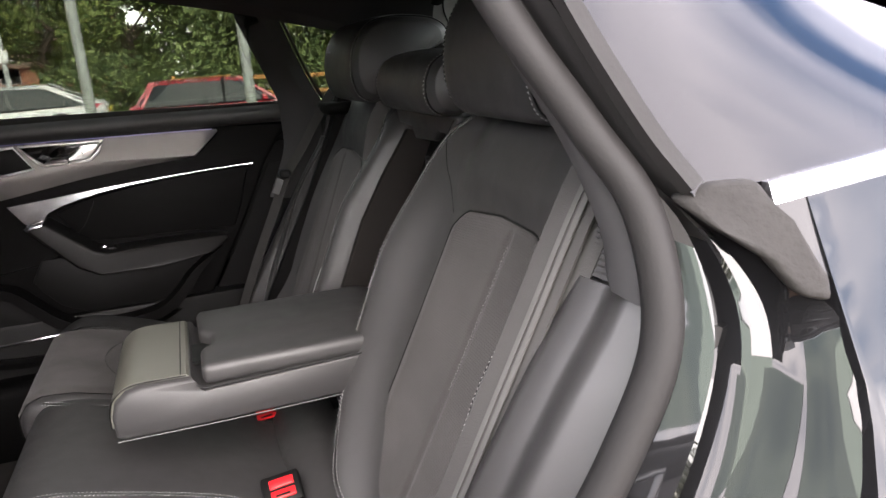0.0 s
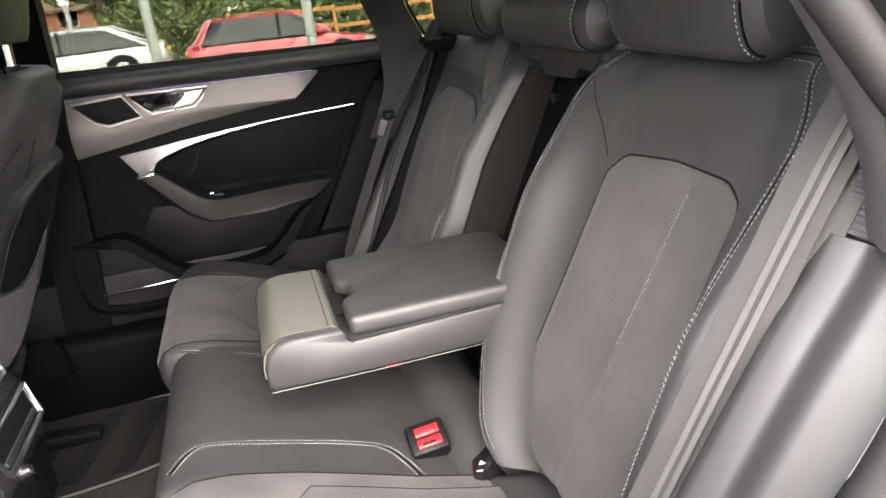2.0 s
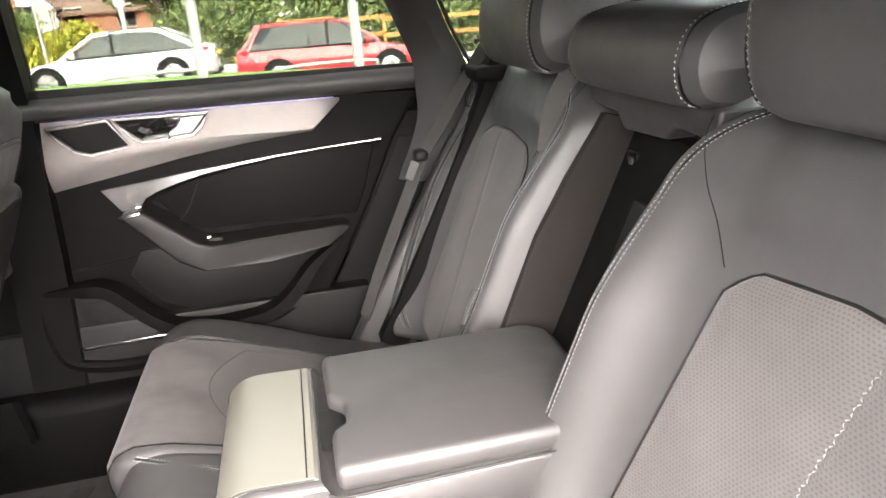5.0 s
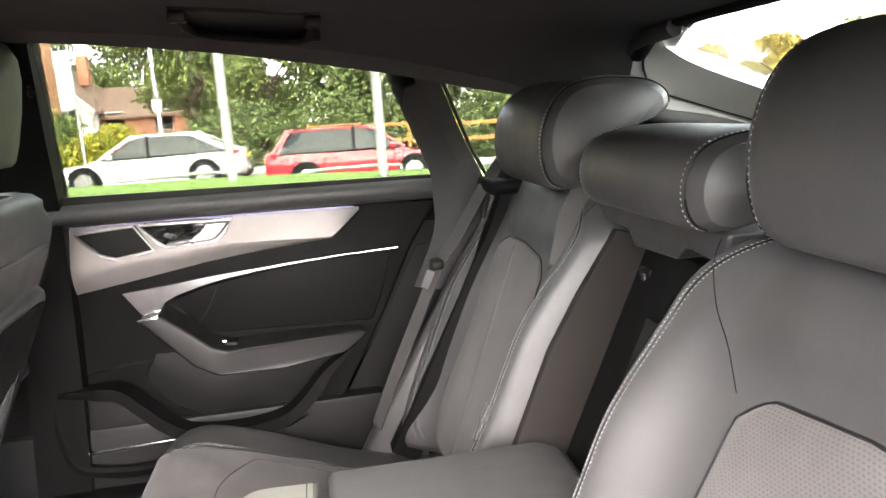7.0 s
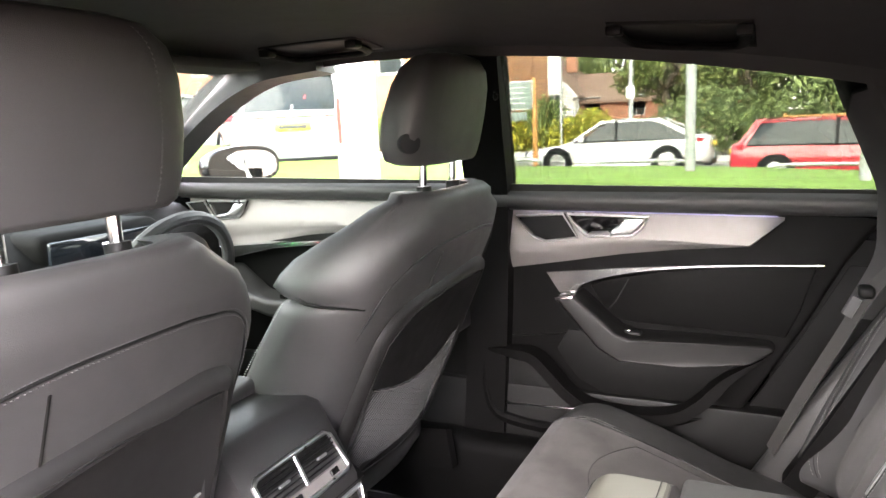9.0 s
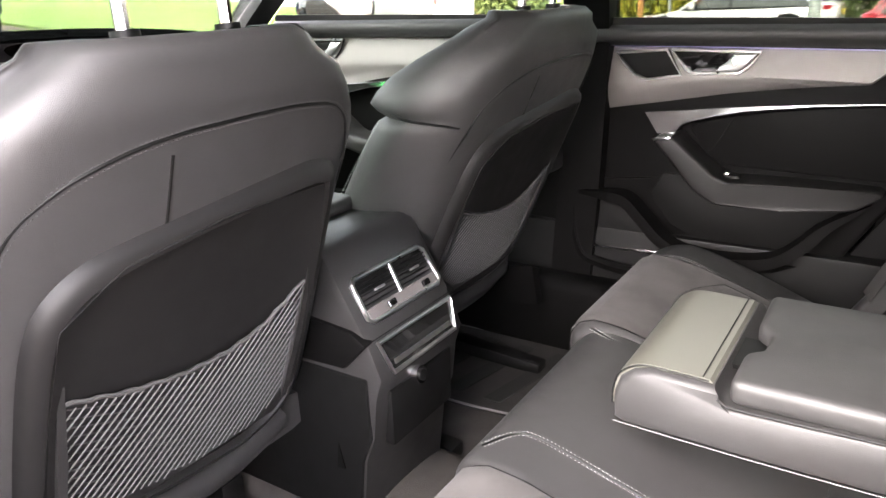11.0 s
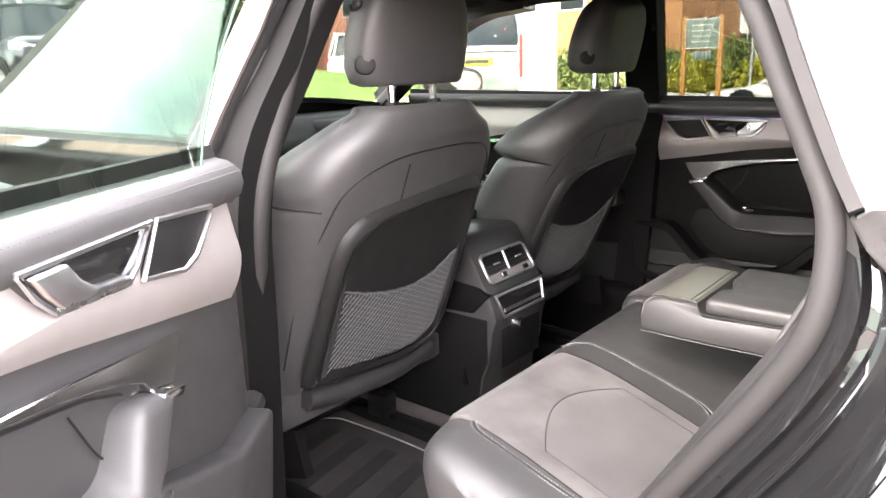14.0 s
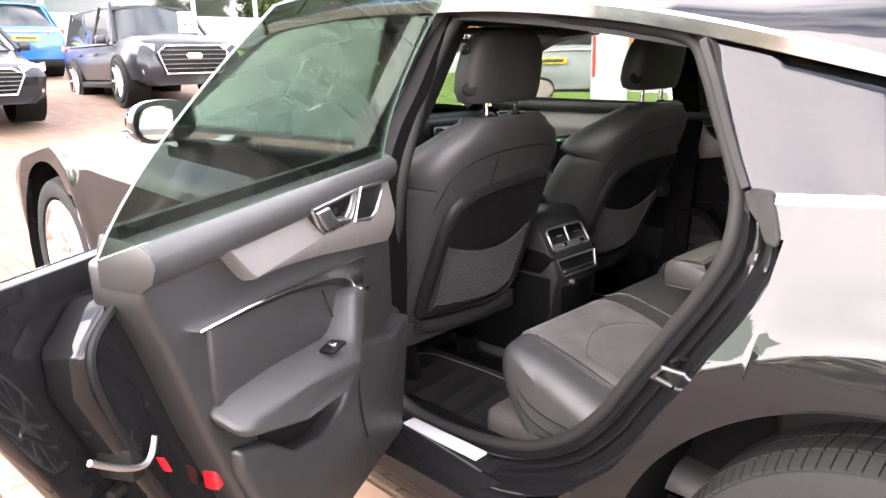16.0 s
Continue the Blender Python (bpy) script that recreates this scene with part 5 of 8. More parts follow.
def front_seat(y0, dx, label, lean=0.0, hx=0.0, hz=0.0):
    """A front seat: backrest with shoulder wings, hard back panel with net, headrest, cushion and rails."""
    s = thing("front_chair", label, "car seat", (dx, y0, 0), "front seats")
    s.matrix_basis = pose(dx, y0, 0, 0, lean, 0)
    loops = []
    zs = [0.528, 0.535, 0.56, 0.62, 0.70, 0.78, 0.86, 0.92, 0.955, 0.970, 0.978, 0.986, 1.0, 1.02, 1.045, 1.075, 1.10, 1.122, 1.138, 1.149]
    for z in zs:
        hr = smooth_table([(a, b) for a, b, _ in SEAT_HW], z)
        hf = smooth_table([(a, c) for a, _, c in SEAT_HW], z)
        dep = smooth_table([(0.47, 0.15), (0.60, 0.19), (0.75, 0.20), (0.90, 0.175), (0.96, 0.160), (1.02, 0.160), (1.1, 0.125), (1.149, 0.06)], z)
        notch = math.exp(-((z - 0.978) / 0.007) ** 2)
        wing = ease(0.978, 1.0, z) * ease(1.10, 1.03, z)
        hf += 0.008 * wing - 0.012 * notch
        dep += 0.022 * wing - 0.010 * notch
        xr = seat_rear_x(z) - (0.012 if z > 1.12 else 0.0) - (0.015 if z > 1.14 else 0)
        pts = [(xr, 0), (xr - 0.004, hr * 0.6), (xr - 0.018, hr * 0.92), (xr - 0.055, hr + (hf - hr) * 0.45), (xr - dep * 0.72, hf), (xr - dep - 0.012, hf - 0.022), (xr - dep - 0.004, hf - 0.06), (xr - dep + 0.035, hf * 0.55), (xr - dep + 0.04, 0)]
        full = pts + [(x, -y) for x, y in reversed(pts[1:-1])]
        loops.append([(p.x, p.y, z) for p in curve_pts([(x, y, 0) for x, y in full], 3, True)])
    back = part("backrest", loft(loops), LEATHER, s, "black leather backrest with shoulder wings", 80)
    # seams: arc round the panel and the line across the shoulders
    def skin_x(y, z):
        hr = smooth_table([(a, b) for a, b, _ in SEAT_HW], z)
        hf = smooth_table([(a, c) for a, _, c in SEAT_HW], z)
        return seat_rear_x(z) - lerp_table([(0, 0.0), (hr * 0.6, 0.004), (hr * 0.92, 0.018), (hr + (hf - hr) * 0.45, 0.055)], abs(y))
    arc_yz = curve_pts([(0, y, z) for y, z in ((-0.236, 0.62), (-0.242, 0.75), (-0.241, 0.87), (-0.220, 0.980), (-0.178, 1.024), (-0.12, 1.047), (-0.05, 1.058), (0.05, 1.062), (0.13, 1.060), (0.195, 1.045), (0.228, 0.995), (0.236, 0.87), (0.232, 0.75), (0.224, 0.62))], 8)
    arc = [Vector((skin_x(p.y, p.z) + 0.0012, p.y, p.z)) for p in arc_yz]
    part("seam", tube(arc, 0.0022, 6), PLASTIC_D, back)
    part("seam", tube([(skin_x(-0.060, z) + 0.0012, -0.060, z) for z in (0.965, 0.99, 1.015, 1.038)], 0.0018, 6), PLASTIC_D, back)
    rows = [[p + Vector((0.0025, 0, 0.0035 * k)) + Vector((0, 0.002 * k * (1 if p.y > 0 else -1) * min(1, abs(p.y) / 0.2), 0)) for p in arc] for k in (-1, 1)]
    part("stitching", stitches(rows, (1, 0, -0.3), 0.0055, 0.0042, 0.0006), THREAD_D, back, "grey double stitching round the seat back", 0, "stuff")
    for sg in (-1, 1):
        line = curve_pts([(seat_rear_x(0.965) - 0.025, sg * 0.243, 0.968), (seat_rear_x(0.98) - 0.06, sg * 0.277, 0.976), (seat_rear_x(0.985) - 0.10, sg * 0.303, 0.984), (seat_rear_x(0.99) - 0.145, sg * 0.292, 0.992)], 6)
        part("seam", tube(line, 0.0025, 6), PLASTIC_D, back)
        piping = curve_pts([(seat_rear_x(z) - d - 0.010, sg * (w - 0.012), z) for z, d, w in ((0.60, 0.19, 0.27), (0.75, 0.20, 0.288), (0.88, 0.175, 0.297), (0.98, 0.148, 0.30))], 6)
        part("stitching", stitches([piping], (-0.6, sg * 0.8, 0), 0.006, 0.0045, 0.0008), THREAD, back, "white stitching on the seat edge", 0, "stuff")
    # panel
    panel = [(-0.205, 0.60), (-0.200, 0.78), (-0.190, 0.878), (-0.168, 0.915), (-0.12, 0.936), (0.0, 0.954), (0.12, 0.966), (0.168, 0.964), (0.182, 0.948), (0.190, 0.85), (0.198, 0.70), (0.195, 0.61), (0.15, 0.565), (0.06, 0.555), (-0.10, 0.575), (-0.19, 0.59)]

    def on_back(y, z, off):
        return (seat_rear_x(z) + off, y, z)
    ring_pts = curve_pts([on_back(y, z, 0.003) for y, z in panel], 4, True)
    frame_p = part("panel_frame", sweep(ring_pts, [(-0.020, -0.006), (0.006, -0.006), (0.010, 0.003), (0.004, 0.012), (-0.006, 0.010), (-0.016, 0.003)], True, up=(1, 0, -0.4)), SEAT_SHELL, s, "moulded black frame of the seat-back panel", 50)

    def panel_sheet(u, v):
        z = 0.58 + (0.955 - 0.58) * v
        w0 = lerp_table([(0.58, -0.185), (0.60, -0.20), (0.78, -0.195), (0.90, -0.183), (0.955, -0.13)], z)
        w1 = lerp_table([(0.58, 0.16), (0.61, 0.19), (0.70, 0.193), (0.85, 0.185), (0.955, 0.165)], z)
        y = w0 + (w1 - w0) * u
        z = min(z, lerp_table([(-0.19, 0.885), (-0.12, 0.935), (0.0, 0.953), (0.12, 0.965)], y))
        dish = 0.014 * (1 - (2 * u - 1) ** 6) * (1 - (2 * v - 1) ** 6)
        return (seat_rear_x(z) + 0.017 - dish, y, z)
    pn = part("back_panel", sheet(panel_sheet, 20, 20, (-0.012, 0, 0.004)), SEAT_SHELL, s, "black moulded seat-back panel", 60)
    # net pocket
    z_top = [(-0.175, 0.797), (-0.10, 0.772), (-0.03, 0.758), (0.04, 0.755), (0.10, 0.768), (0.15, 0.796), (0.172, 0.812)]
    z_low = [(-0.175, 0.604), (-0.05, 0.590), (0.05, 0.58), (0.12, 0.578), (0.172, 0.615)]

    def net_at(y, z):
        return Vector((seat_rear_x(z) + 0.010 + 0.008 * math.cos(y / 0.18 * 1.5), y, z))
    bm = bmesh.new()
    step = 0.0105
    for dirn in (1, -1):
        k = 1.15 if dirn > 0 else -0.45
        st = step if dirn > 0 else step * 1.1
        c = -0.5
        while c < 0.5:
            run = []
            for i in range(61):
                y = -0.175 + 0.347 * i / 60
                z = 0.69 + k * y + c
                if lerp_table(z_low, y) <= z <= smooth_table(z_top, y):
                    run.append(net_at(y, z) + Vector((0.0012 * dirn, 0, 0)))
                else:
                    if len(run) > 1:
                        add_cord(bm, run[::3] + ([run[-1]] if (len(run) - 1) % 3 else []), 0.0011 if dirn > 0 else 0.0006)
                    run = []
            if len(run) > 1:
                add_cord(bm, run[::3] + ([run[-1]] if (len(run) - 1) % 3 else []), 0.0011 if dirn > 0 else 0.0006)
            c += st * math.sqrt(1 + k * k)
    net = part("net_pocket", bm, NET, s, "grey elastic net pocket on the seat back", 80, "stuff")
    hem = [net_at(-0.175 + 0.347 * i / 40, smooth_table(z_top, -0.175 + 0.347 * i / 40)) + Vector((0.001, 0, 0.0012 * math.sin(i * 1.7))) for i in range(41)]
    part("hem_cord", tube(hem, 0.0028, 6), NET, net, "twisted elastic hem cord")
    for yy, z0, z1 in ((-0.180, 0.60, 0.822), (0.178, 0.60, 0.835)):
        part("net_rail", sweep([on_back(yy, z0, 0.010), on_back(yy, (z0 + z1) / 2, 0.012), on_back(yy, z1, 0.008)], [(-0.008, -0.006), (0.008, -0.006), (0.006, 0.006), (-0.006, 0.006)], up=(1, 0, -0.4), scale=[1, 1, 0.7]), PLASTIC_G, pn, "black plastic rail holding the net")
    part("lower_cover", sweep(curve_pts([(seat_rear_x(0.57) - 0.01, -0.20, 0.545), (seat_rear_x(0.55) + 0.004, -0.08, 0.530), (seat_rear_x(0.54) + 0.004, 0.08, 0.520), (seat_rear_x(0.55) - 0.01, 0.20, 0.535)], 5), [(-0.024, -0.022), (0.004, -0.026), (0.020, -0.010), (0.020, 0.010), (0.006, 0.022), (-0.024, 0.022)]), PLASTIC_G, s, "grey padded roll along the bottom of the seat back", 70)
    # headrest
    hl = []
    zsec = [(1.165, 0.128, 0.034, 0.006), (1.172, 0.143, 0.045, 0.0), (1.20, 0.152, 0.052, 0.0), (1.25, 0.153, 0.053, 0.008), (1.30, 0.144, 0.050, 0.018), (1.33, 0.128, 0.044, 0.024), (1.350, 0.100, 0.032, 0.028), (1.357, 0.06, 0.015, 0.03)]
    for z, w, d, o in zsec:
        cx, z = 0.055 + o + hx, z + hz
        hl.append([(cx + (0.9 if math.cos(a) > 0 else 1.15) * d * math.copysign(abs(math.cos(a)) ** 0.7, math.cos(a)), w * math.copysign(abs(math.sin(a)) ** 0.55, math.sin(a)), z) for a in [2 * math.pi * k / 36 for k in range(36)]])
    hr_ = part("headrest", loft(hl), LEATHER, s, "black leather headrest on chrome posts", 70)
    for sg in (-1, 1):
        seam = curve_pts([(0.055 + hx + o + 0.9 * d * 0.93 + 0.002, sg * w * 0.62, z + hz) for z, w, d, o in zsec[:-1]], 5)
        part("stitching", stitches([seam], (1, sg * 0.2, 0), 0.006, 0.0042, 0.0008), THREAD_D, hr_, "grey stitching on the headrest", 0, "stuff")
        post = [(0.062 + hx, sg * 0.062, 1.10), (0.060 + hx, sg * 0.062, 1.18 + hz)]
        part("post", tube(post, 0.0075, 10), CHROME, hr_, "chrome headrest post")
        part("collar", tube([(0.064 + hx, sg * 0.062, 1.135), (0.062 + hx, sg * 0.062, 1.154)], 0.014, 12), PLASTIC_D, hr_)
    knob = bmesh.new()
    bmesh.ops.create_cone(knob, cap_ends=True, segments=24, radius1=0.021, radius2=0.018, depth=0.016, matrix=pose(0.075 + hx, -0.140, 1.205 + hz, 0, 90, -42))
    part("release_button", bevelled(knob, 0.003), PLASTIC_D, hr_, "round black release button")
    # cushion and base
    cl = []
    for y in (-0.27, -0.262, -0.24, -0.18, 0, 0.18, 0.24, 0.262, 0.27):
        a = abs(y)
        lift = 0.03 * math.exp(-((a - 0.22) / 0.05) ** 2)
        e = 0.03 if a > 0.265 else (0.008 if a > 0.25 else 0)
        prof = [(-0.115, 0.485 + e * 0.5), (-0.115, 0.55 - e * 0.6), (-0.30, 0.56 + lift - e), (-0.48, 0.585 + lift - e), (-0.58, 0.585 - e), (-0.615, 0.55), (-0.60, 0.46 + e), (-0.3, 0.43 + e)]
        cl.append([(x, y, z) for x, z in prof])
    part("cushion", loft(cl), LEATHER, s, "black leather seat cushion", 50)
    part("seat_base", box(-0.52, -0.36, -0.21, 0.21, 0.30, 0.43, 0.03), PLASTIC_D, s)
    part("bracket", box(-0.30, -0.235, 0.165, 0.215, 0.30, 0.365, 0.006), PLASTIC_D, s, "small black bracket under the seat")
    for sg in (-1, 1):
        part("side_cover", sweep(curve_pts([(-0.03, sg * 0.27, 0.475), (-0.15, sg * 0.285, 0.45), (-0.40, sg * 0.285, 0.44)], 5), [(-0.012, -0.05), (0.012, -0.05), (0.014, 0.04), (-0.01, 0.05)]), PLASTIC, s, "", 50)
        part("seat_rail", box(-0.62, 0.03, sg * 0.20 - 0.022, sg * 0.20 + 0.022, 0.27, 0.305, 0.006), PLASTIC_D, s, "black steel seat rail")
    return s


front_seat(-0.385, 0.0, "black leather front seat with net pocket and headrest", 0.0, 0.0, 0.02)
front_seat(0.372, -0.036, "black leather driver's seat with net pocket, leaning back", 3.4, 0.0, 0.03)


# ---------------- rear bench ----------------
bench = thing("rear_bench", "black leather rear bench with suede inserts and folded-down armrest", "rear seat")


def back_x(a, z):
    """Front face of an outer backrest; a is the distance from the seat's inner side."""
    x = 0.951 + 0.427 * (z - 0.966)
    inner = 0.20 * ease(1.11, 1.06, z) + 0.80 * ease(1.08, 0.88, z)
    outer = 0.18 + 0.82 * ease(1.09, 0.84, z)
    x -= 0.058 * inner * bump(a, 0.128, 0.056) + 0.070 * outer * bump(a, 0.582, 0.052)
    x -= 0.012 * ease(0.975, 1.03, z) * ease(0.20, 0.28, a) * (1 - ease(0.47, 0.54, a))
    x += 0.045 * max(0, (0.112 - a) / 0.020) ** 2 + 0.09 * max(0, (a - 0.586) / 0.034) ** 2
    x += 0.055 * max(0, (z - 1.080) / 0.040) ** 2 + 0.02 * max(0, (0.60 - z) / 0.05) ** 2
    return x


def back_edges(z):
    """Inner and outer edge of the backrest at a height."""
    t = max(0, (z - 1.02) / 0.10)
    b = max(0, (0.78 - z) / 0.16)
    return 0.084 + 0.14 * t * t + 0.07 * b * b, 0.612 - 0.055 * t * t - 0.035 * max(0, (0.69 - z) / 0.1) ** 1.5


def backrest(side, shift, name_label):
    def f(u, v):
        z = 0.545 + (1.122 - 0.545) * v
        a0, a1 = back_edges(z)
        a = a0 + (a1 - a0) * u
        aa = 0.092 + 0.528 * u
        return (back_x(aa, z), side * (a + shift), z)
    b = part("backrest", sheet(f, 90, 64, (0.12, 0, -0.045)), LEATHER, bench, name_label, 70)
    TOP = [(0.0, 0.958), (0.08, 0.972), (0.5, 0.983), (0.88, 0.980), (1.0, 0.966)]

    def ins(u, v):
        w = 0.5 + (u - 0.5) * (1.0 - 0.10 * ease(0.96, 1.0, v))
        a = 0.238 + (0.512 - 0.238) * w - 0.040 * (1 - v) * (1 - u)
        z = 0.560 + (lerp_table(TOP, u) - 0.560) * v
        edge = 0.0035 * min(1, min(u, 1 - u) / 0.05) * min(1, (1 - v) / 0.04)
        crease = 0.0035 * bump(u, 0.66 - 0.16 * (1 - v), 0.02) if v < 0.97 else 0.0
        return (back_x(a, z) - 0.001 - edge + crease, side * (a + shift), z)
    i1 = part("insert", sheet(ins, 60, 60, (0.02, 0, 0), uv=lambda u, v: (u * 0.28, v * 0.43)), SUEDE_P, b, "perforated grey-black suede insert", 70)
    piping = [Vector(ins(0.0, v / 30)) for v in range(31)] + [Vector(ins(u / 20, 1.0)) for u in range(1, 21)] + [Vector(ins(1.0, 1 - v / 30)) for v in range(1, 31)]
    part("seam", tube([p + Vector((0.0005, 0, 0)) for p in piping], 0.0018, 6), PLASTIC_D, b)
    mid = [Vector(ins(0.66 - 0.16 * (1 - v / 40), v / 40)) + Vector((-0.001, 0, 0)) for v in range(20, 39)]
    zig = [[p + Vector((0, side * 0.003 * (1 if i % 2 else -1), 0)) for i, p in enumerate(resample(mid, 0.006))]]
    part("stitching", stitches(zig, (-1, 0, 0.4), 0.0065, 0.0055, 0.0007), THREAD_S, i1, "pale zigzag stitching down the insert", 0, "stuff")
    rows = []
    for off in (0.0, 0.009):
        inner, outer = [], []
        for k in range(61):
            z = 0.565 + (1.106 - off - 0.565) * k / 60
            a0, a1 = back_edges(z)
            ui, uo = 0.030 + off, 0.050 + off
            inner.append(Vector((back_x(0.092 + ui * 0.528 / (a1 - a0), z) - 0.0015, side * (a0 + ui + shift), z)))
            outer.append(Vector((back_x(0.620 - uo * 0.528 / (a1 - a0), z) - 0.0015, side * (a1 - uo + shift), z)))
        a, b2 = inner[-1], outer[-1]
        z = 1.106 - off
        a0, a1 = back_edges(z)
        bridge = []
        for k in range(1, 24):
            y = a.y + (b2.y - a.y) * k / 24
            zz = z + 0.006 * math.sin(math.pi * k / 24)
            bridge.append(Vector((back_x(0.092 + 0.528 * (abs(y) - shift - a0) / (a1 - a0), zz) - 0.0015, y, zz)))
        rows.append(inner + bridge + outer[::-1])
    part("stitching", stitches(rows, (-1, 0, 0.4), 0.0058, 0.0042, 0.00055, 0.0002), THREAD, b, "double white contrast stitching round the backrest", 0, "stuff")
    part("seam", tube([p.lerp(q, 0.5) + Vector((0.0006, 0, 0)) for p, q in zip(rows[0], rows[1])], 0.0009, 5), PLASTIC_D, b)
    for line in (((0.118, 1.088), (0.134, 1.062), (0.165, 1.026), (0.196, 0.996), (0.226, 0.962)), ((0.545, 1.085), (0.535, 1.05), (0.522, 1.01), (0.506, 0.978))):
        crease = curve_pts([(back_x(a, z) - 0.0004, side * (a + shift), z) for a, z in line], 6)
        part("seam", tube(crease, 0.0005, 5), PLASTIC_D, b)
    return b


FAR = 0.085
backrest(-1, 0.0, "black leather outer backrest with stitched bolsters")
backrest(1, FAR, "black leather outer backrest with stitched bolsters")


def rear_headrest(y0, y1, x, z, prof, c, lab):
    """A comma-shaped headrest that hooks over the backrest, with a stitched panel on each end."""
    smooth = curve_pts([(a, 0, b) for a, b in prof], 4, True)
    n = 24
    loops = []
    for i in range(n + 1):
        t = math.sin(math.pi / 2 * (-1 + 2 * i / n))
        y = (y0 + y1) / 2 + (y1 - y0) / 2 * t
        k = 1.0 if abs(t) < 0.66 else 1 - 0.20 * ((abs(t) - 0.66) / 0.34) ** 2.4
        loops.append([(x + c[0] + (p.x - c[0]) * k, y, z + c[1] + (p.z - c[1]) * k) for p in smooth])
    h_ = part("headrest", loft(loops), LEATHER, bench, lab, 70)
    rows = []
    for t in (-1, 1):
        for w, keep in ((0.84, True), (0.875, False)):
            y = (y0 + y1) / 2 + (y1 - y0) / 2 * w * t
            k = 1 - 0.20 * ((w - 0.66) / 0.34) ** 2.4 + 0.006
            line = [Vector((x + c[0] + (p.x - c[0]) * k, y, z + c[1] + (p.z - c[1]) * k)) for p in smooth[:44]]
            if keep:
                rows.append(line)
            else:
                part("seam", tube(line, 0.0014, 5), PLASTIC_D, h_)
    part("stitching", stitches(rows[:1], (-0.8, -0.45, 0.3), 0.0062, 0.0048, 0.0008), THREAD, h_, "white contrast stitching on the headrest", 0, "stuff")
    part("stitching", stitches(rows[1:], (-0.8, 0.45, 0.3), 0.0062, 0.0048, 0.0008), THREAD, h_, "", 0, "stuff")
    for sg in (-0.4, 0.4):
        y = (y0 + y1) / 2 + (y1 - y0) / 2 * sg
        part("post", tube([(x + 0.128, y, z - 0.03), (x + 0.120, y, z + c[1] + 0.01)], 0.008, 8), CHROME, h_, "chrome headrest post")
    return h_


COMMA = [(0.014, -0.006), (-0.004, 0.004), (-0.014, 0.025), (-0.018, 0.055), (-0.012, 0.095), (0.006, 0.130), (0.034, 0.152), (0.075, 0.160), (0.120, 0.159), (0.165, 0.152), (0.193, 0.134), (0.196, 0.110), (0.176, 0.096),
         (0.148, 0.086), (0.118, 0.068), (0.092, 0.050), (0.074, 0.020), (0.056, 0.000), (0.035, -0.008)]
LOW = [(0.012, -0.004), (-0.006, 0.008), (-0.014, 0.032), (-0.010, 0.060), (0.008, 0.084), (0.045, 0.096), (0.10, 0.098), (0.16, 0.092), (0.200, 0.080), (0.200, 0.066), (0.165, 0.054), (0.13, 0.044), (0.10, 0.026), (0.075, 0.006), (0.045, -0.006)]
rear_headrest(-0.520, -0.236, 0.950, 1.108, [(p, q * 1.06) for p, q in COMMA], (0.062, 0.085), "black leather outer headrest with white stitching")
rear_headrest(0.222, 0.535, 0.938, 1.104, COMMA, (0.062, 0.085), "black leather outer headrest with white stitching")
rear_headrest(-0.150, 0.178, 0.960, 1.094, LOW, (0.055, 0.048), "low black leather centre headrest with white stitching")

# centre of the backrest: the recess that the armrest folds out of
part("centre_recess", prism([(0.815, 0.50), (0.905, 0.70), (1.025, 0.97), (1.048, 1.022), (1.11, 1.022), (0.93, 0.50)], -0.150, 0.215, 0.0), PLASTIC, bench, "black plastic back of the armrest recess")
panel_in = [(back_x(0.10, z) + 0.012, z) for z in (0.60, 0.68, 0.78, 0.88, 0.96, 1.03, 1.048)]
panel_out = [(0.951 + 0.427 * (z - 0.966) + 0.090, z) for z in (1.030, 0.99, 0.90, 0.80, 0.70, 0.60)]
part("side_panel", prism(panel_in + panel_out, FAR + 0.070, FAR + 0.088, 0.003), PANEL_CLOTH, bench, "brown-black cloth panel on the backrest's inner side")
part("side_panel", prism(panel_in + panel_out, -0.100, -0.088, 0.003), PANEL_CLOTH, bench)
for yy, w in ((0.030, 0.030), (-0.070, 0.020)):
    part("recess_channel", sweep(curve_pts([(0.862, yy, 0.60), (0.890, yy - 0.002, 0.69), (0.935, yy, 0.79), (0.985, yy + 0.004, 0.90), (1.005, yy + 0.004, 0.945)], 5), [(-w, -0.014), (w, -0.014), (w * 0.5, 0.012), (-w * 0.5, 0.012)], up=(-0.9, 0, 0.4)), PLASTIC_D, bench, "moulded plastic rib in the armrest recess", 50)
cap_pts = [(-0.125, 1.052), (-0.045, 1.058), (-0.025, 1.040), (0.085, 1.036), (0.105, 1.056), (0.185, 1.060), (0.200, 1.088), (-0.135, 1.088)]
part("recess_cap", bevelled(prism(cap_pts, 0.995, 1.10, plane="yz"), 0.006, 3), PLASTIC_G, bench, "grey plastic cap over the recess")
part("parcel_ledge", box(1.03, 1.14, -0.60, 0.66, 1.035, 1.072, 0.014, 3), PLASTIC, bench, "black ledge behind the backrests")
latch = part("latch_slot", box(1.030, 1.046, 0.116, 0.148, 0.968, 0.994, 0.003), PLASTIC_D, bench, "black latch pocket")
part("latch_pin", box(1.026, 1.034, 0.124, 0.134, 0.977, 0.987, 0.002), PLASTIC_G, latch)

# cushions
CUSH = [(0.86, 0.490), (0.76, 0.505), (0.68, 0.524), (0.60, 0.548), (0.52, 0.578), (0.44, 0.606), (0.36, 0.628), (0.315, 0.632), (0.284, 0.622), (0.268, 0.598), (0.268, 0.562), (0.284, 0.520), (0.315, 0.482)]


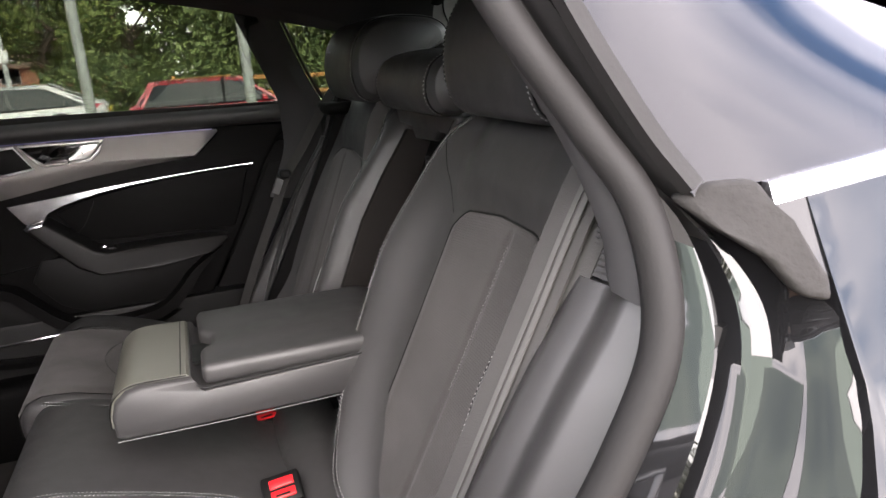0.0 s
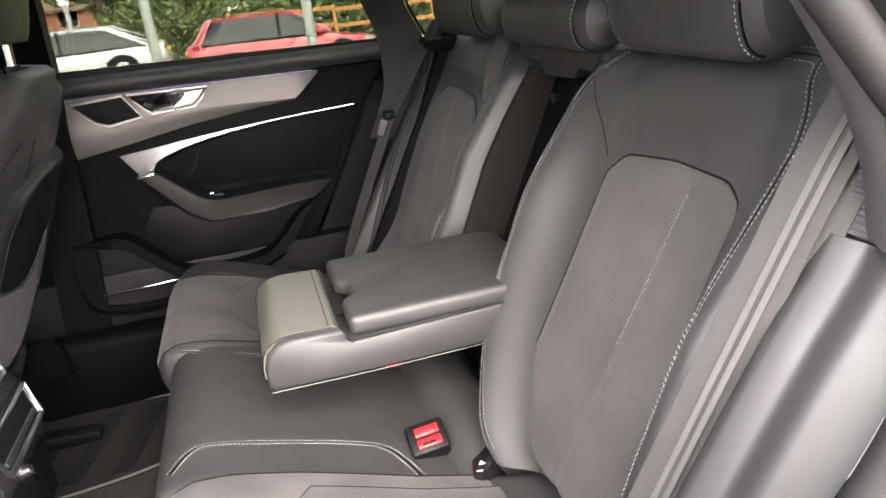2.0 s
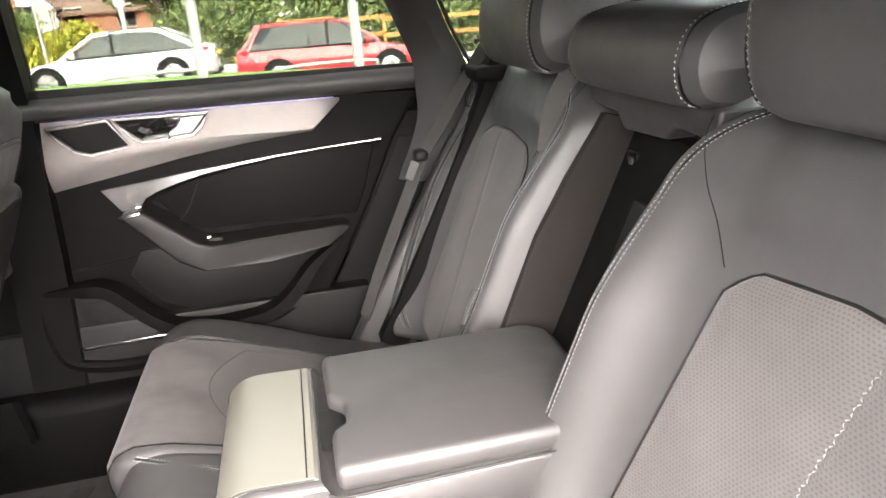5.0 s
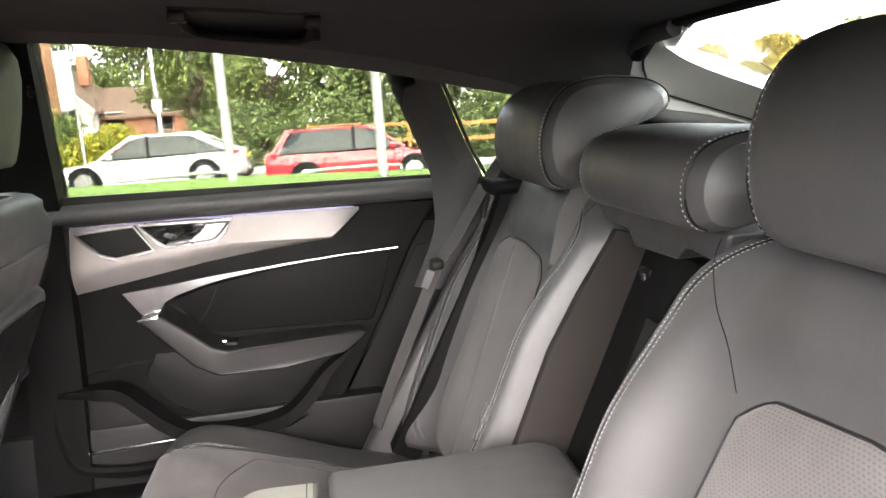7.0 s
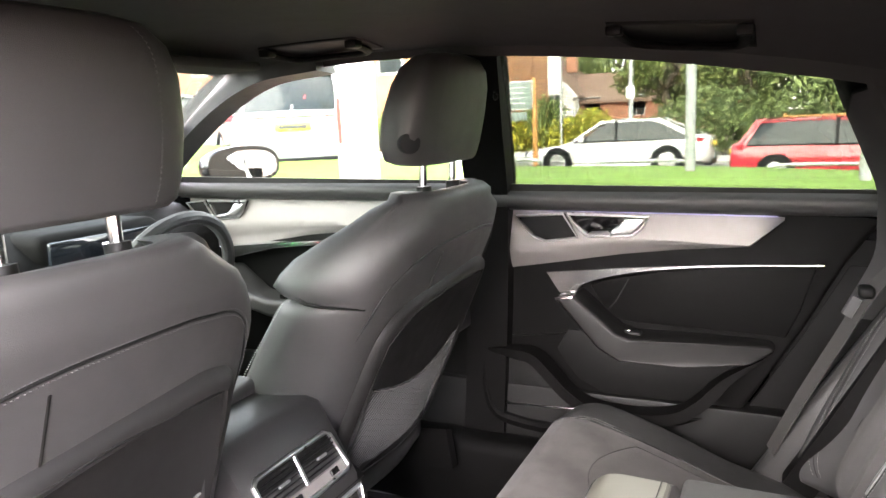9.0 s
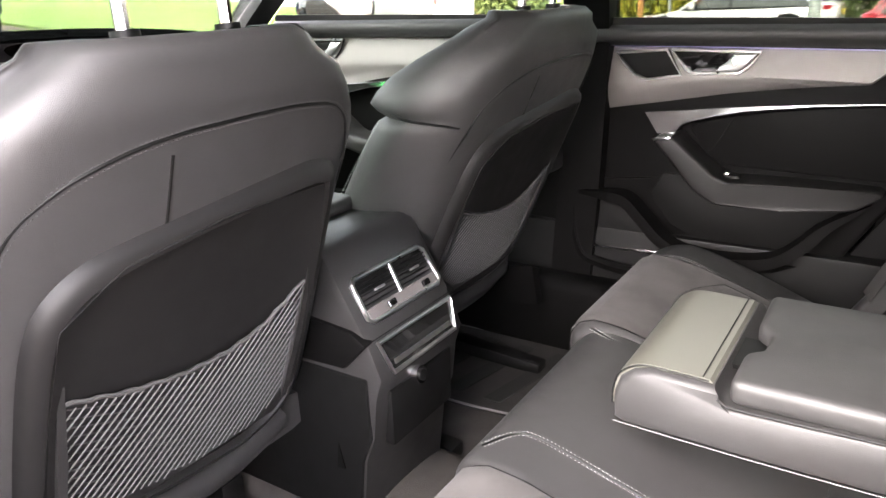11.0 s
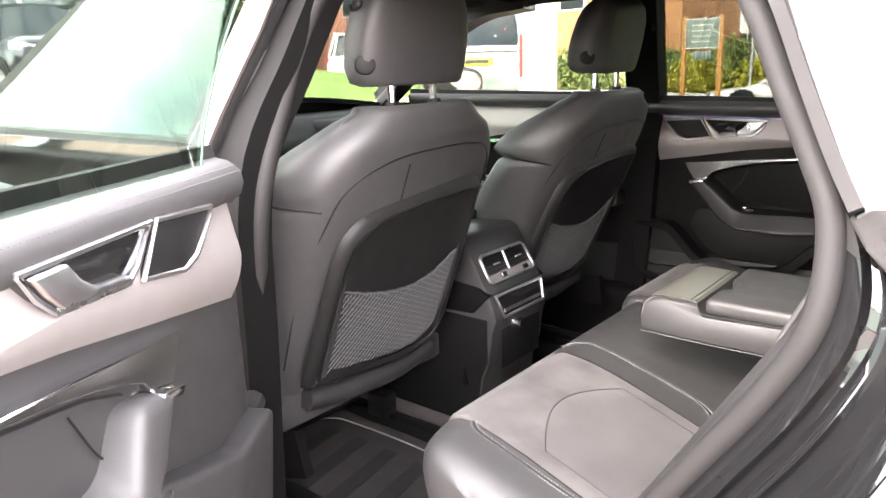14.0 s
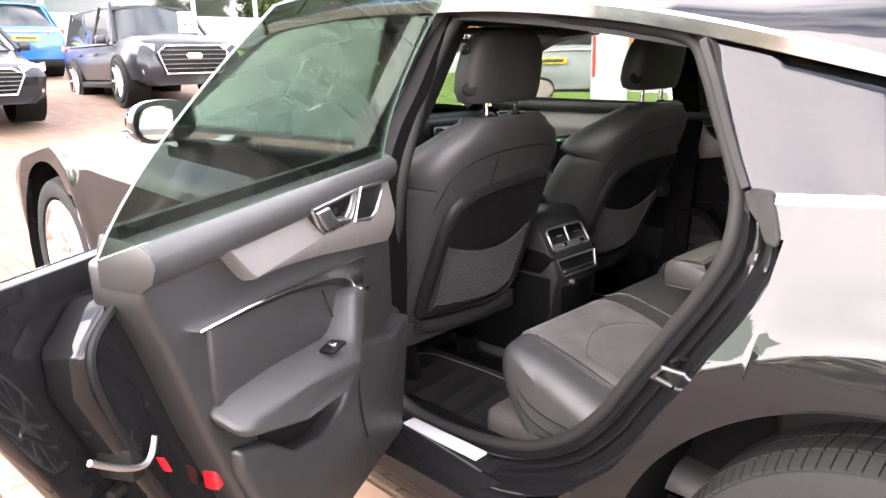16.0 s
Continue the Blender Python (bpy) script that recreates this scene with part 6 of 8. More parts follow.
def cushion(y0, y1, lab, dx=0.0, dz=0.0, r0=0.03, r1=0.03, corner=0.0):
    """One place of the bench; corner draws the front back towards its door side."""
    line = curve_pts([(x, 0, z) for x, z in CUSH], 4)
    n = 34
    loops = []
    for i in range(n + 1):
        t = i / n
        y = y0 + (y1 - y0) * (0.5 - 0.5 * math.cos(math.pi * t))
        d0, d1 = (y - y0) / r0, (y1 - y) / r1
        drop = 0.0
        for d, r in ((d0, r0), (d1, r1)):
            if d < 1:
                drop = max(drop, r * (1 - math.sqrt(max(0, 1 - (1 - d) ** 2))))
        out = (y1 - y if y0 > 0 else y - y0) / 0.16
        pull = abs(corner) * (1 - math.sqrt(max(0, 1 - (1 - out) ** 2))) if corner and out < 1 else 0.0
        top = []
        for p in line:
            f = max(0, min(1, (0.36 - p.x) / 0.09))
            g = max(0, min(1, (0.62 - p.x) / 0.30))
            top.append((p.x + dx + drop * 0.8 * f + pull * g, y, p.z + dz - drop * (1 - 0.5 * f)))
        loops.append(top + [(0.37 + pull * 0.8, y, 0.455), (0.86, y, 0.455)])
    return part("cushion", loft(loops), LEATHER, bench, lab, 70)


near_c = cushion(-0.722, -0.232, "outer seat cushion in black leather and suede", 0.020, 0.004, 0.06, 0.03, 0.075)
mid_c = cushion(-0.240, 0.188, "black leather middle seat cushion", 0.0, -0.004, 0.02, 0.02)
far_c = cushion(0.180, 0.690, "outer seat cushion in black leather and suede", -0.025, 0.002, 0.03, 0.05, 0.06)


def on_cushion(x, y, off=0.0, dz=0.0):
    return Vector((x, y, lerp_table(sorted(CUSH[:8]), x) + dz + off))


def suede_top(side, y0, y1, dx, dz, parent, shift, shift_in):
    """Suede seat centre with a perforated panel set into it."""
    def turn_in(y, x):
        """The same drawing-in at the door side as the cushion below."""
        if y0 > 0:
            o = (shift - y) / 0.16
            if o < 1:
                return shift_in * (1 - math.sqrt(max(0, 1 - (1 - o) ** 2))) * max(0, min(1, (0.62 - x) / 0.30))
        return 0.0

    def f(u, v):
        y = y0 + (y1 - y0) * u
        if v < 0.5:
            x = 0.70 + (0.31 - 0.70) * (v / 0.5)
            p = Vector((x + dx, side * y, lerp_table(sorted(CUSH[:8]), x) + dz))
        else:
            k = (v - 0.5) / 0.5
            x = lerp_table([(0, 0.31), (0.25, 0.284), (0.5, 0.267), (0.8, 0.267), (1, 0.278)], k)
            z = lerp_table([(0, 0.632), (0.25, 0.622), (0.5, 0.598), (0.8, 0.562), (1, 0.535)], k)
            p = Vector((x + dx, side * y, z + dz))
        e = 0.0045 * min(1, min(u, 1 - u) / 0.03)
        p.x += turn_in(y, x)
        return p + Vector((-e * (0.2 if v < 0.4 else 0.8), 0, e * (1 if v < 0.7 else 0.4)))
    s1 = part("seat_centre", sheet(f, 26, 40, (0.015, 0, -0.02)), SUEDE, parent, "grey-black suede seat centre", 70)

    def g(u, v):
        w = 0.5 + (u - 0.5)
        y = y0 + 0.035 + (y1 - y0 - 0.07) * w
        x = 0.71 + (0.455 - 0.055 * math.sin(math.pi * u) - 0.71) * v
        lip = 0.004 * min(1, (1 - v) / 0.08) * min(1, min(u, 1 - u) / 0.05)
        return (x + dx, side * y, lerp_table(sorted(CUSH[:8]), x) + dz + 0.0040 + lip)
    pp = part("perforated_panel", sheet(g, 24, 20, (0, 0, -0.008), uv=lambda u, v: (u * 0.32, v * 0.29)), SUEDE_P, s1, "perforated suede panel", 70)
    edge = [Vector(g(0, v / 12)) for v in range(13)] + [Vector(g(u / 16, 1)) for u in range(1, 17)] + [Vector(g(1, 1 - v / 12)) for v in range(1, 13)]
    part("seam", tube(edge, 0.0009, 5), PLASTIC_D, pp)
    border = [Vector(f(0, v / 30)) for v in range(31)]
    border2 = [Vector(f(1, v / 30)) for v in range(31)]
    part("seam", tube(border, 0.0013, 5), PLASTIC_D, s1)
    part("seam", tube(border2, 0.0013, 5), PLASTIC_D, s1)


suede_top(-1, 0.246, 0.598, 0.020, 0.004, near_c, 0.722, 0.075)
suede_top(1, 0.200, 0.560, -0.025, 0.002, far_c, 0.690, 0.06)


def double_stitch(pts, dz, parent, d=0.0045, dx=0.0):
    base = curve_pts([on_cushion(x - dx, y, 0.0012, dz) + Vector((dx, 0, 0)) for x, y in pts], 10)
    rows = []
    for s in (-1, 1):
        row = []
        for i, p in enumerate(base):
            t = (base[min(i + 1, len(base) - 1)] - base[max(i - 1, 0)]).normalized()
            n = Vector((-t.y, t.x, 0)).normalized()
            row.append(p + n * s * d)
        rows.append(row)
    part("stitching", stitches(rows, (0, 0, 1), 0.0056, 0.0045, 0.0006), THREAD, parent, "double row of white stitching", 0, "stuff")
    part("seam", tube(base, 0.0014, 5), PLASTIC_D, parent)


double_stitch([(0.296, -0.205), (0.320, -0.163), (0.352, -0.152), (0.45, -0.151), (0.545, -0.146), (0.590, -0.152), (0.614, -0.182), (0.634, -0.232)], -0.004, mid_c)
double_stitch([(0.290, 0.176), (0.332, 0.155), (0.43, 0.135), (0.53, 0.138), (0.62, 0.165)], -0.004, mid_c)
double_stitch([(0.345, -0.585), (0.372, -0.609), (0.42, -0.614), (0.51, -0.614), (0.60, -0.606), (0.70, -0.600)], 0.004, near_c, 0.0045, 0.020)
double_stitch([(0.290, 0.545), (0.318, 0.570), (0.38, 0.570), (0.55, 0.556), (0.60, 0.545), (0.635, 0.51)], 0.002, far_c, 0.0045, -0.025)
for z in (0.0, 0.035):
    part("side_seam", tube(curve_pts([(0.385, -0.712, 0.585 - z), (0.40, -0.722, 0.545 - z), (0.46, -0.7235, 0.512 - z), (0.58, -0.7235, 0.495 - z)], 6), 0.0016, 6), PLASTIC_D, near_c)
lower = part("cushion_base", box(0.36, 0.86, -0.70, 0.68, 0.38, 0.462, 0.02), PLASTIC, bench, "black plastic base under the bench")
# rear end of the cushion, child-seat cover and rolls beside the armrest
part("bolster_roll", sweep(curve_pts([(0.735, 0.17, 0.512), (0.735, 0.04, 0.514), (0.738, -0.08, 0.512), (0.742, -0.17, 0.506), (0.744, -0.235, 0.492)], 6), round_profile(0.062, 18, 0.66)), LEATHER, bench, "padded black leather roll beside the armrest", 70)
isofix = part("anchor_cover", prism([(0.700, -0.262), (0.706, -0.235), (0.742, -0.206), (0.776, -0.192), (0.792, -0.205), (0.786, -0.226), (0.748, -0.242), (0.716, -0.268)], 0.500, 0.548, 0.006, 3, "xy"), GLOSS, bench, "black child-seat anchor cover")
part("anchor_screw", tube([(0.742, -0.222, 0.545), (0.742, -0.222, 0.551)], 0.006, 10), PLASTIC_D, isofix)
part("anchor_mark", prism([(0.712, -0.254), (0.718, -0.246), (0.722, -0.254)], 0.547, 0.5495, 0.0, 1, "xy"), THREAD, isofix, "small white mark")


# armrest
armrest = thing("fold_down_armrest", "black leather armrest folded down between rear seats", "armrest", (0, 0, 0))
A0, A1 = -0.146, 0.124


def arm_z(x):
    return -0.02 * (x - 0.445)


body_prof = [(0.444, 0.684), (0.443, 0.715), (0.450, 0.738), (0.466, 0.752), (0.485, 0.757), (0.556, 0.755), (0.561, 0.742), (0.570, 0.735), (0.86, 0.745), (0.90, 0.745), (0.90, 0.680), (0.60, 0.678), (0.455, 0.679)]
loops = []
for y, k in ((A0, 0.0), (A0 + 0.003, 0.6), (A0 + 0.010, 1.0), (0.0, 1.0), (A1 - 0.010, 1.0), (A1 - 0.003, 0.6), (A1, 0.0)):
    c = (0.66, 0.715)
    s = 0.006 * (1 - k)
    loops.append([(x + (s if x < c[0] else -s), y, z + (s if z < c[1] else -s)) for x, z in body_prof])
ab = part("armrest_body", loft(loops), LEATHER, armrest, "", 40)
lid = [(0.572, A0 + 0.002), (0.572, -0.065), (0.590, -0.050), (0.592, -0.005), (0.572, 0.015), (0.570, A1 - 0.004), (0.86, A1 - 0.004), (0.885, A1 - 0.03), (0.885, A0 + 0.03), (0.86, A0 + 0.002)]
lid_o = part("lid", prism(lid, 0.738, 0.770, 0.011, 4, "xy"), LEATHER, armrest, "padded lid with a finger notch", 50)
part("lid_gap", box(0.556, 0.590, -0.064, 0.014, 0.742, 0.7475), PLASTIC_D, armrest)
flap_line = curve_pts([(0.4405, 0, 0.700), (0.4410, 0, 0.718), (0.4470, 0, 0.7405), (0.4640, 0, 0.7555), (0.4850, 0, 0.7605), (0.520, 0, 0.7600), (0.550, 0, 0.7590)], 4)
flap_loop = [(p.x, p.z) for p in flap_line] + [(p.x + 0.006, p.z - 0.006) for p in reversed(flap_line)]
flap_ = part("cup_holder_flap", loft([[(x, y, z) for x, z in flap_loop] for y in (A0 + 0.012, A1 - 0.012)]), FLAP, armrest, "grey plastic cup-holder flap", 40)
part("flap_line", box(0.5415, 0.5430, A0 + 0.014, A1 - 0.014, 0.7580, 0.7602), PLASTIC_D, flap_)
for yy in (A0 + 0.0115, A1 - 0.0115):
    part("flap_gap", tube([(p.x - 0.0004, yy, p.z - 0.002) for p in flap_line], 0.0012, 5), PLASTIC_D, flap_)
part("lid_joint", tube([(0.562, A0 - 0.0002, 0.744), (0.572, A0 - 0.0006, 0.737), (0.60, A0 - 0.0006, 0.737), (0.86, A0 - 0.0006, 0.744)], 0.0016, 5), PLASTIC_D, armrest)
part("piping", tube(curve_pts([(0.446, A0 - 0.0002, 0.681), (0.60, A0 - 0.0002, 0.679), (0.80, A0 - 0.0002, 0.681)], 6), 0.0010, 5), PLASTIC_G, armrest)
part("release", box(0.4395, 0.4445, -0.035, 0.0, 0.695, 0.72, 0.002), PLASTIC_D, armrest, "small release tab")

# buckles
for name_, x, y, z, rz in (("a", 0.655, -0.160, 0.545, 92), ("b", 0.662, 0.150, 0.524, 92)):
    bk = thing("belt_buckle", "black belt buckle with red press buttons in cushion", "seat belt buckle", (x, y, z), "rear belt buckles", turn=rz)
    part("housing", box(-0.036, 0.040, -0.050, 0.036, -0.05, 0.014, 0.007), PLASTIC_D, bk)
    for dx in (-0.014, 0.014):
        part("button", box(dx - 0.0105, dx + 0.0105, -0.036, 0.018, 0.006, 0.0175, 0.002), RED, bk, "red press button")
    part("slot", box(-0.020, -0.015, -0.024, 0.008, 0.016, 0.0185), PLASTIC_D, bk)
    bk.scale = (0.70, 0.70, 0.9)
    bk.rotation_euler = (radians(-8), radians(-28), bk.rotation_euler.z)

# belts
nb = thing("seat_belt", "grey-black webbing belt running down beside the backrest", "seat belt", (0, 0, 0), "rear belts")
def ribbon(pts, w, up, parent, name="webbing", th=0.0012, material=None):
    return part(name, sweep(curve_pts(pts, 8), [(-w, -th), (w, -th), (w, th), (-w, th)], up=up), material or WEBBING, parent)


WEB_LINE = mat("pale_webbing_stripe", (0.058, 0.057, 0.055), 0.8, spec=0.2, grain=0.5, grain_scale=700)
near_belt = [(0.955, -0.672, 1.150), (0.906, -0.662, 1.070), (0.852, -0.650, 0.950), (0.790, -0.640, 0.815), (0.730, -0.634, 0.690), (0.690, -0.630, 0.600), (0.665, -0.628, 0.54)]
ribbon(near_belt, 0.0235, (-0.85, -0.25, 0.42), nb)
ribbon([(x + 0.010, y - 0.012, z) for x, y, z in near_belt], 0.0225, (-0.8, -0.45, 0.40), nb, "webbing_fold")
for dy in (-0.012, 0.0, 0.012):
    ribbon([(x - 0.0022, y + dy, z) for x, y, z in near_belt], 0.0028, (-0.85, -0.25, 0.42), nb, "stripe", 0.0006, WEB_LINE)
fb = thing("seat_belt", "grey-black webbing belt with plastic guide beside far backrest", "seat belt", (0, 0, 0), "rear belts")
part("webbing", sweep(curve_pts([(0.975, 0.665, 1.12), (0.925, 0.660, 1.055), (0.870, 0.652, 0.975), (0.825, 0.648, 0.915), (0.775, 0.655, 0.81), (0.72, 0.665, 0.69), (0.67, 0.675, 0.57)], 8), [(-0.017, -0.0012), (0.017, -0.0012), (0.017, 0.0012), (-0.017, 0.0012)], up=(-0.75, -0.5, 0.42)), WEBBING, fb)
tg = part("guide", box(0.806, 0.834, 0.628, 0.668, 0.908, 0.930, 0.008, 3), PLASTIC_D, fb, "grey plastic belt guide")
part("tongue", sweep([(0.808, 0.636, 0.908), (0.798, 0.638, 0.885), (0.792, 0.640, 0.872)], [(-0.002, -0.010), (0.002, -0.010), (0.002, 0.007), (-0.002, 0.007)], up=(1, -0.3, 0)), PLASTIC_G, tg, "steel belt tongue")
cb = thing("centre_belt", "black centre seat belt lying over the backrest", "seat belt", (0, 0, 0))
part("webbing", sweep(curve_pts([(1.06, 0.262, 1.12), (1.005, 0.252, 1.105), (0.968, 0.242, 1.06), (0.952, 0.236, 1.01), (0.945, 0.232, 0.985)], 8), [(-0.0012, -0.018), (0.0012, -0.018), (0.0012, 0.018), (-0.0012, 0.018)], up=(0.8, -0.5, -0.3)), WEBBING, cb)
part("tongue", sweep([(0.826, 0.264, 0.768), (0.812, 0.262, 0.742), (0.800, 0.258, 0.715)], [(-0.002, -0.0035), (0.002, -0.0035), (0.002, 0.0035), (-0.002, 0.0035)], up=(0, 1, 0)), SATIN, cb, "steel belt tongue")

# side trims beside the bench
PAD = [(0.08, 0.645), (0.012, 0.664), (0.0, 0.672), (-0.001, 0.684), (0.010, 0.700), (0.013, 0.710), (0.006, 0.722), (0.010, 0.738), (0.026, 0.754), (0.042, 0.790), (0.12, 0.790), (0.12, 0.645)]
PAD_X = [(0.48, 0.575), (0.60, 0.645), (0.70, 0.706), (0.82, 0.778), (0.92, 0.838), (1.0, 0.893), (1.06, 0.905), (1.10, 0.905)]
for sg in (-1, 1):
    tb = thing("side_bolster", "padded grey-black side bolster beside the backrest", "side trim", (0, 0, 0), "side bolsters")
    back = 0.0 if sg < 0 else 0.04
    part("pad", loft([[(smooth_table(PAD_X, z) + dx + back, sg * yy, z - 0.35 * dx) for dx, yy in PAD] for z in [0.48 + 0.52 * k / 20 for k in range(21)]]), PLASTIC_G, tb, "", 60)
    ribs = []
    for k in range(41):
        z = 1.002 + 0.098 * k / 40
        r = 0.0015 * (k % 2)
        ribs.append([(smooth_table(PAD_X, z) + 0.004 + min(dx, 0.045) * 0.8 + r + back, sg * min(yy, 0.752), z - 0.35 * dx) for dx, yy in PAD])
    part("ribbed_trim", loft(ribs), FABRIC, tb, "ribbed black trim above the bolster", 20)
    part("inner_trim", sweep(curve_pts([(0.72, sg * 0.645, 0.52), (0.795, sg * 0.642, 0.66), (0.88, sg * 0.640, 0.83), (0.965, sg * 0.638, 1.0), (1.0, sg * 0.64, 1.10)], 8), [(-0.03, -0.03), (0.012, -0.03), (0.012, 0.03), (-0.03, 0.03)] if sg < 0 else [(0.03, -0.03), (-0.012, -0.03), (-0.012, 0.03), (0.03, 0.03)], up=(-0.85, 0, 0.5)), PLASTIC, tb, "", 50)

# wall of trim behind and beside, closing the cabin
part("rear_side_trim", box(0.93, 2.2, 0.70, 0.775, 0.30, 1.07, 0.02), PLASTIC_D, car)
part("rear_side_trim", box(0.98, 2.2, -0.755, -0.70, 0.30, 1.07, 0.02), PLASTIC_D, car)
part("rear_bulkhead", box(1.05, 1.08, -0.70, 0.70, 0.30, 1.0), FABRIC, car)
part("shelf_ledge", box(0.93, 1.30, 0.585, 0.72, 1.055, 1.085, 0.012, 3), PLASTIC, car)
part("shelf_ledge", box(0.95, 1.30, -0.74, -0.60, 1.055, 1.085, 0.012, 3), PLASTIC, car)
part("c_pillar_base", box(0.66, 0.98, 0.835, 0.875, 0.40, 1.04, 0.015), PLASTIC, car, "black moulded trim behind the far door")
part("lower_side_trim", box(-1.4, 0.7, 0.79, 0.86, 0.25, 0.60, 0.01), PLASTIC_D, car)
part("front_side_trim", box(-1.4, -0.02, -0.86, -0.80, 0.25, 0.60, 0.01), PLASTIC_D, car)
part("dash_bulkhead", box(-1.45, -1.40, -0.82, 0.82, 0.25, 1.0), PLASTIC_D, car)

# ---------------- centre console ----------------
con = thing("centre_console", "black centre console, metal-framed air vents and open tray", "console", (0, 0, 0))
side_prof = [(-0.95, 0.27), (-0.95, 0.72), (-0.60, 0.775), (-0.12, 0.812), (-0.05, 0.812), (-0.028, 0.803), (-0.004, 0.762), (0.040, 0.682), (0.046, 0.672), (0.068, 0.612), (0.055, 0.575), (0.045, 0.50), (0.025, 0.450), (0.0, 0.27)]
lo = []
for y, k in ((-0.122, 0.0), (-0.118, 0.7), (-0.108, 1), (0.108, 1), (0.118, 0.7), (0.122, 0.0)):
    s = 0.010 * (1 - k)
    lo.append([(x - (s if x > -0.2 else 0), y, z - (s if z > 0.65 else 0)) for x, z in side_prof])
part("console_body", loft(lo), PLASTIC_G, con, "", 40)
part("skirt", prism([(-0.30, 0.62), (-0.10, 0.618), (0.0, 0.622), (0.048, 0.672), (0.02, 0.69), (-0.09, 0.70), (-0.30, 0.70)], -0.130, 0.130, 0.004), PLASTIC, con, "moulded skirt along the console")
part("console_side", prism([(-0.90, 0.29), (-0.90, 0.61), (0.040, 0.61), (0.040, 0.50), (0.018, 0.45), (-0.004, 0.29)], -0.1258, 0.1258, 0.002, 1), PLASTIC_D, con, "black lower side of the console")
part("armrest_lid", box(-0.62, -0.14, -0.105, 0.105, 0.805, 0.835, 0.014, 3), LEATHER, con, "black leather console armrest lid")


def on_vent(a, y, off):
    """Point on the slanted vent face; a runs down the face."""
    return Vector((-0.004 + 0.447 * a + 0.894 * off, y, 0.762 - 0.894 * a + 0.447 * off))


vent = part("air_vent", sweep([on_vent(0.004, -0.088, 0.003), on_vent(0.004, 0.082, 0.003), on_vent(0.012, 0.094, 0.003), on_vent(0.070, 0.104, 0.003), on_vent(0.078, 0.095, 0.003), on_vent(0.078, -0.085, 0.003), on_vent(0.070, -0.096, 0.003), on_vent(0.012, -0.098, 0.003)], round_profile(0.0045, 8), True, up=(0.89, 0, 0.45)), SATIN, con, "twin air vents in a bright satin frame", 60)


def quad(a0, a1, y0, y1, off, th):
    bm = bmesh.new()
    v = [bm.verts.new(on_vent(a, y, o)) for a in (a0, a1) for y in (y0, y1) for o in (off - th, off)]
    for f in ((0, 1, 3, 2), (4, 6, 7, 5), (0, 4, 5, 1), (2, 3, 7, 6), (0, 2, 6, 4), (1, 5, 7, 3)):
        bm.faces.new([v[i] for i in f])
    return bevelled(bm, min(th * 0.3, 0.0015), 1)


part("vent_well", quad(0.006, 0.076, -0.094, 0.098, 0.0012, 0.004), PLASTIC_D, vent)
part("divider", quad(0.006, 0.058, -0.003, 0.005, 0.005, 0.006), SATIN, vent, "satin divider")
part("lower_bar", quad(0.056, 0.076, -0.092, 0.097, 0.005, 0.006), SILVER, vent, "satin strip with thumb wheels")
for y0, y1 in ((-0.090, -0.004), (0.006, 0.093)):
    for k in range(6):
        part("slat", quad(0.008 + k * 0.0080, 0.0105 + k * 0.0080, y0, y1, 0.0065, 0.006), PLASTIC_D, vent)
    ym = (y0 + y1) / 2
    part("vane_tab", quad(0.0315, 0.0355, ym - 0.012, ym + 0.014, 0.010, 0.006), SATIN, vent, "satin vane tab")
    part("thumb_wheel", quad(0.060, 0.071, ym + 0.004, ym + 0.024, 0.009, 0.006), GLOSS, vent, "thumb wheel")


def on_tray(a, y, off):
    return Vector((0.048 + 0.33 * a + 0.944 * off, y, 0.670 - 0.944 * a + 0.33 * off))


tray = part("tray", sweep([on_tray(0.004, -0.102, 0.003), on_tray(0.004, 0.102, 0.003), on_tray(0.058, 0.090, 0.003), on_tray(0.058, -0.090, 0.003)], round_profile(0.0042, 8), True, up=(0.94, 0, 0.33)), SATIN, con, "open tray in a bright satin frame", 60)
# flat black plate across the front, painted shade for the open mouth
bm = bmesh.new()
v = [bm.verts.new(on_tray(a, y, o)) for a in (0.006, 0.056) for y in (-0.092, 0.092) for o in (-0.003, 0.0015)]
for f in ((0, 1, 3, 2), (4, 6, 7, 5), (0, 4, 5, 1), (2, 3, 7, 6), (0, 2, 6, 4), (1, 5, 7, 3)):
    bm.faces.new([v[i] for i in f])
part("tray_mouth", bm, GLOSS, tray, "flat black plate standing in for the tray's shaded inside")
bm = bmesh.new()
v = [bm.verts.new(on_tray(a, y, o)) for a in (0.040, 0.048) for y in (-0.08, 0.08) for o in (0.001, 0.004)]
for f in ((0, 1, 3, 2), (4, 6, 7, 5), (0, 4, 5, 1), (2, 3, 7, 6), (0, 2, 6, 4), (1, 5, 7, 3)):
    bm.faces.new([v[i] for i in f])
part("tray_lip", bm, SATIN, tray)
part("kick_plate", prism([(-0.09, 0.475), (-0.09, 0.578), (0.09, 0.578), (0.085, 0.475)], 0.040, 0.060, 0.004, 2, "yz"), PLASTIC_D, con)
so = part("power_socket", tube([(0.052, -0.020, 0.575), (0.072, -0.020, 0.579)], 0.015, 16), CHROME, con, "chrome power socket cover")
part("socket_cap", tube([(0.070, -0.020, 0.578), (0.076, -0.020, 0.579)], 0.010, 16), PLASTIC_D, so)

# ---------------- dashboard glimpses ----------------
dash = thing("dashboard", "black dashboard with screens, aluminium trim and vents", "dashboard", (0, 0, 0))


def dash_top(u, v):
    y = -0.76 + 1.52 * u
    x = -1.38 + 0.55 * v
    return (x, y, 1.035 + 0.03 * math.sin(math.pi * v) - 0.10 * max(0, v - 0.75) * 4 * 0.6)


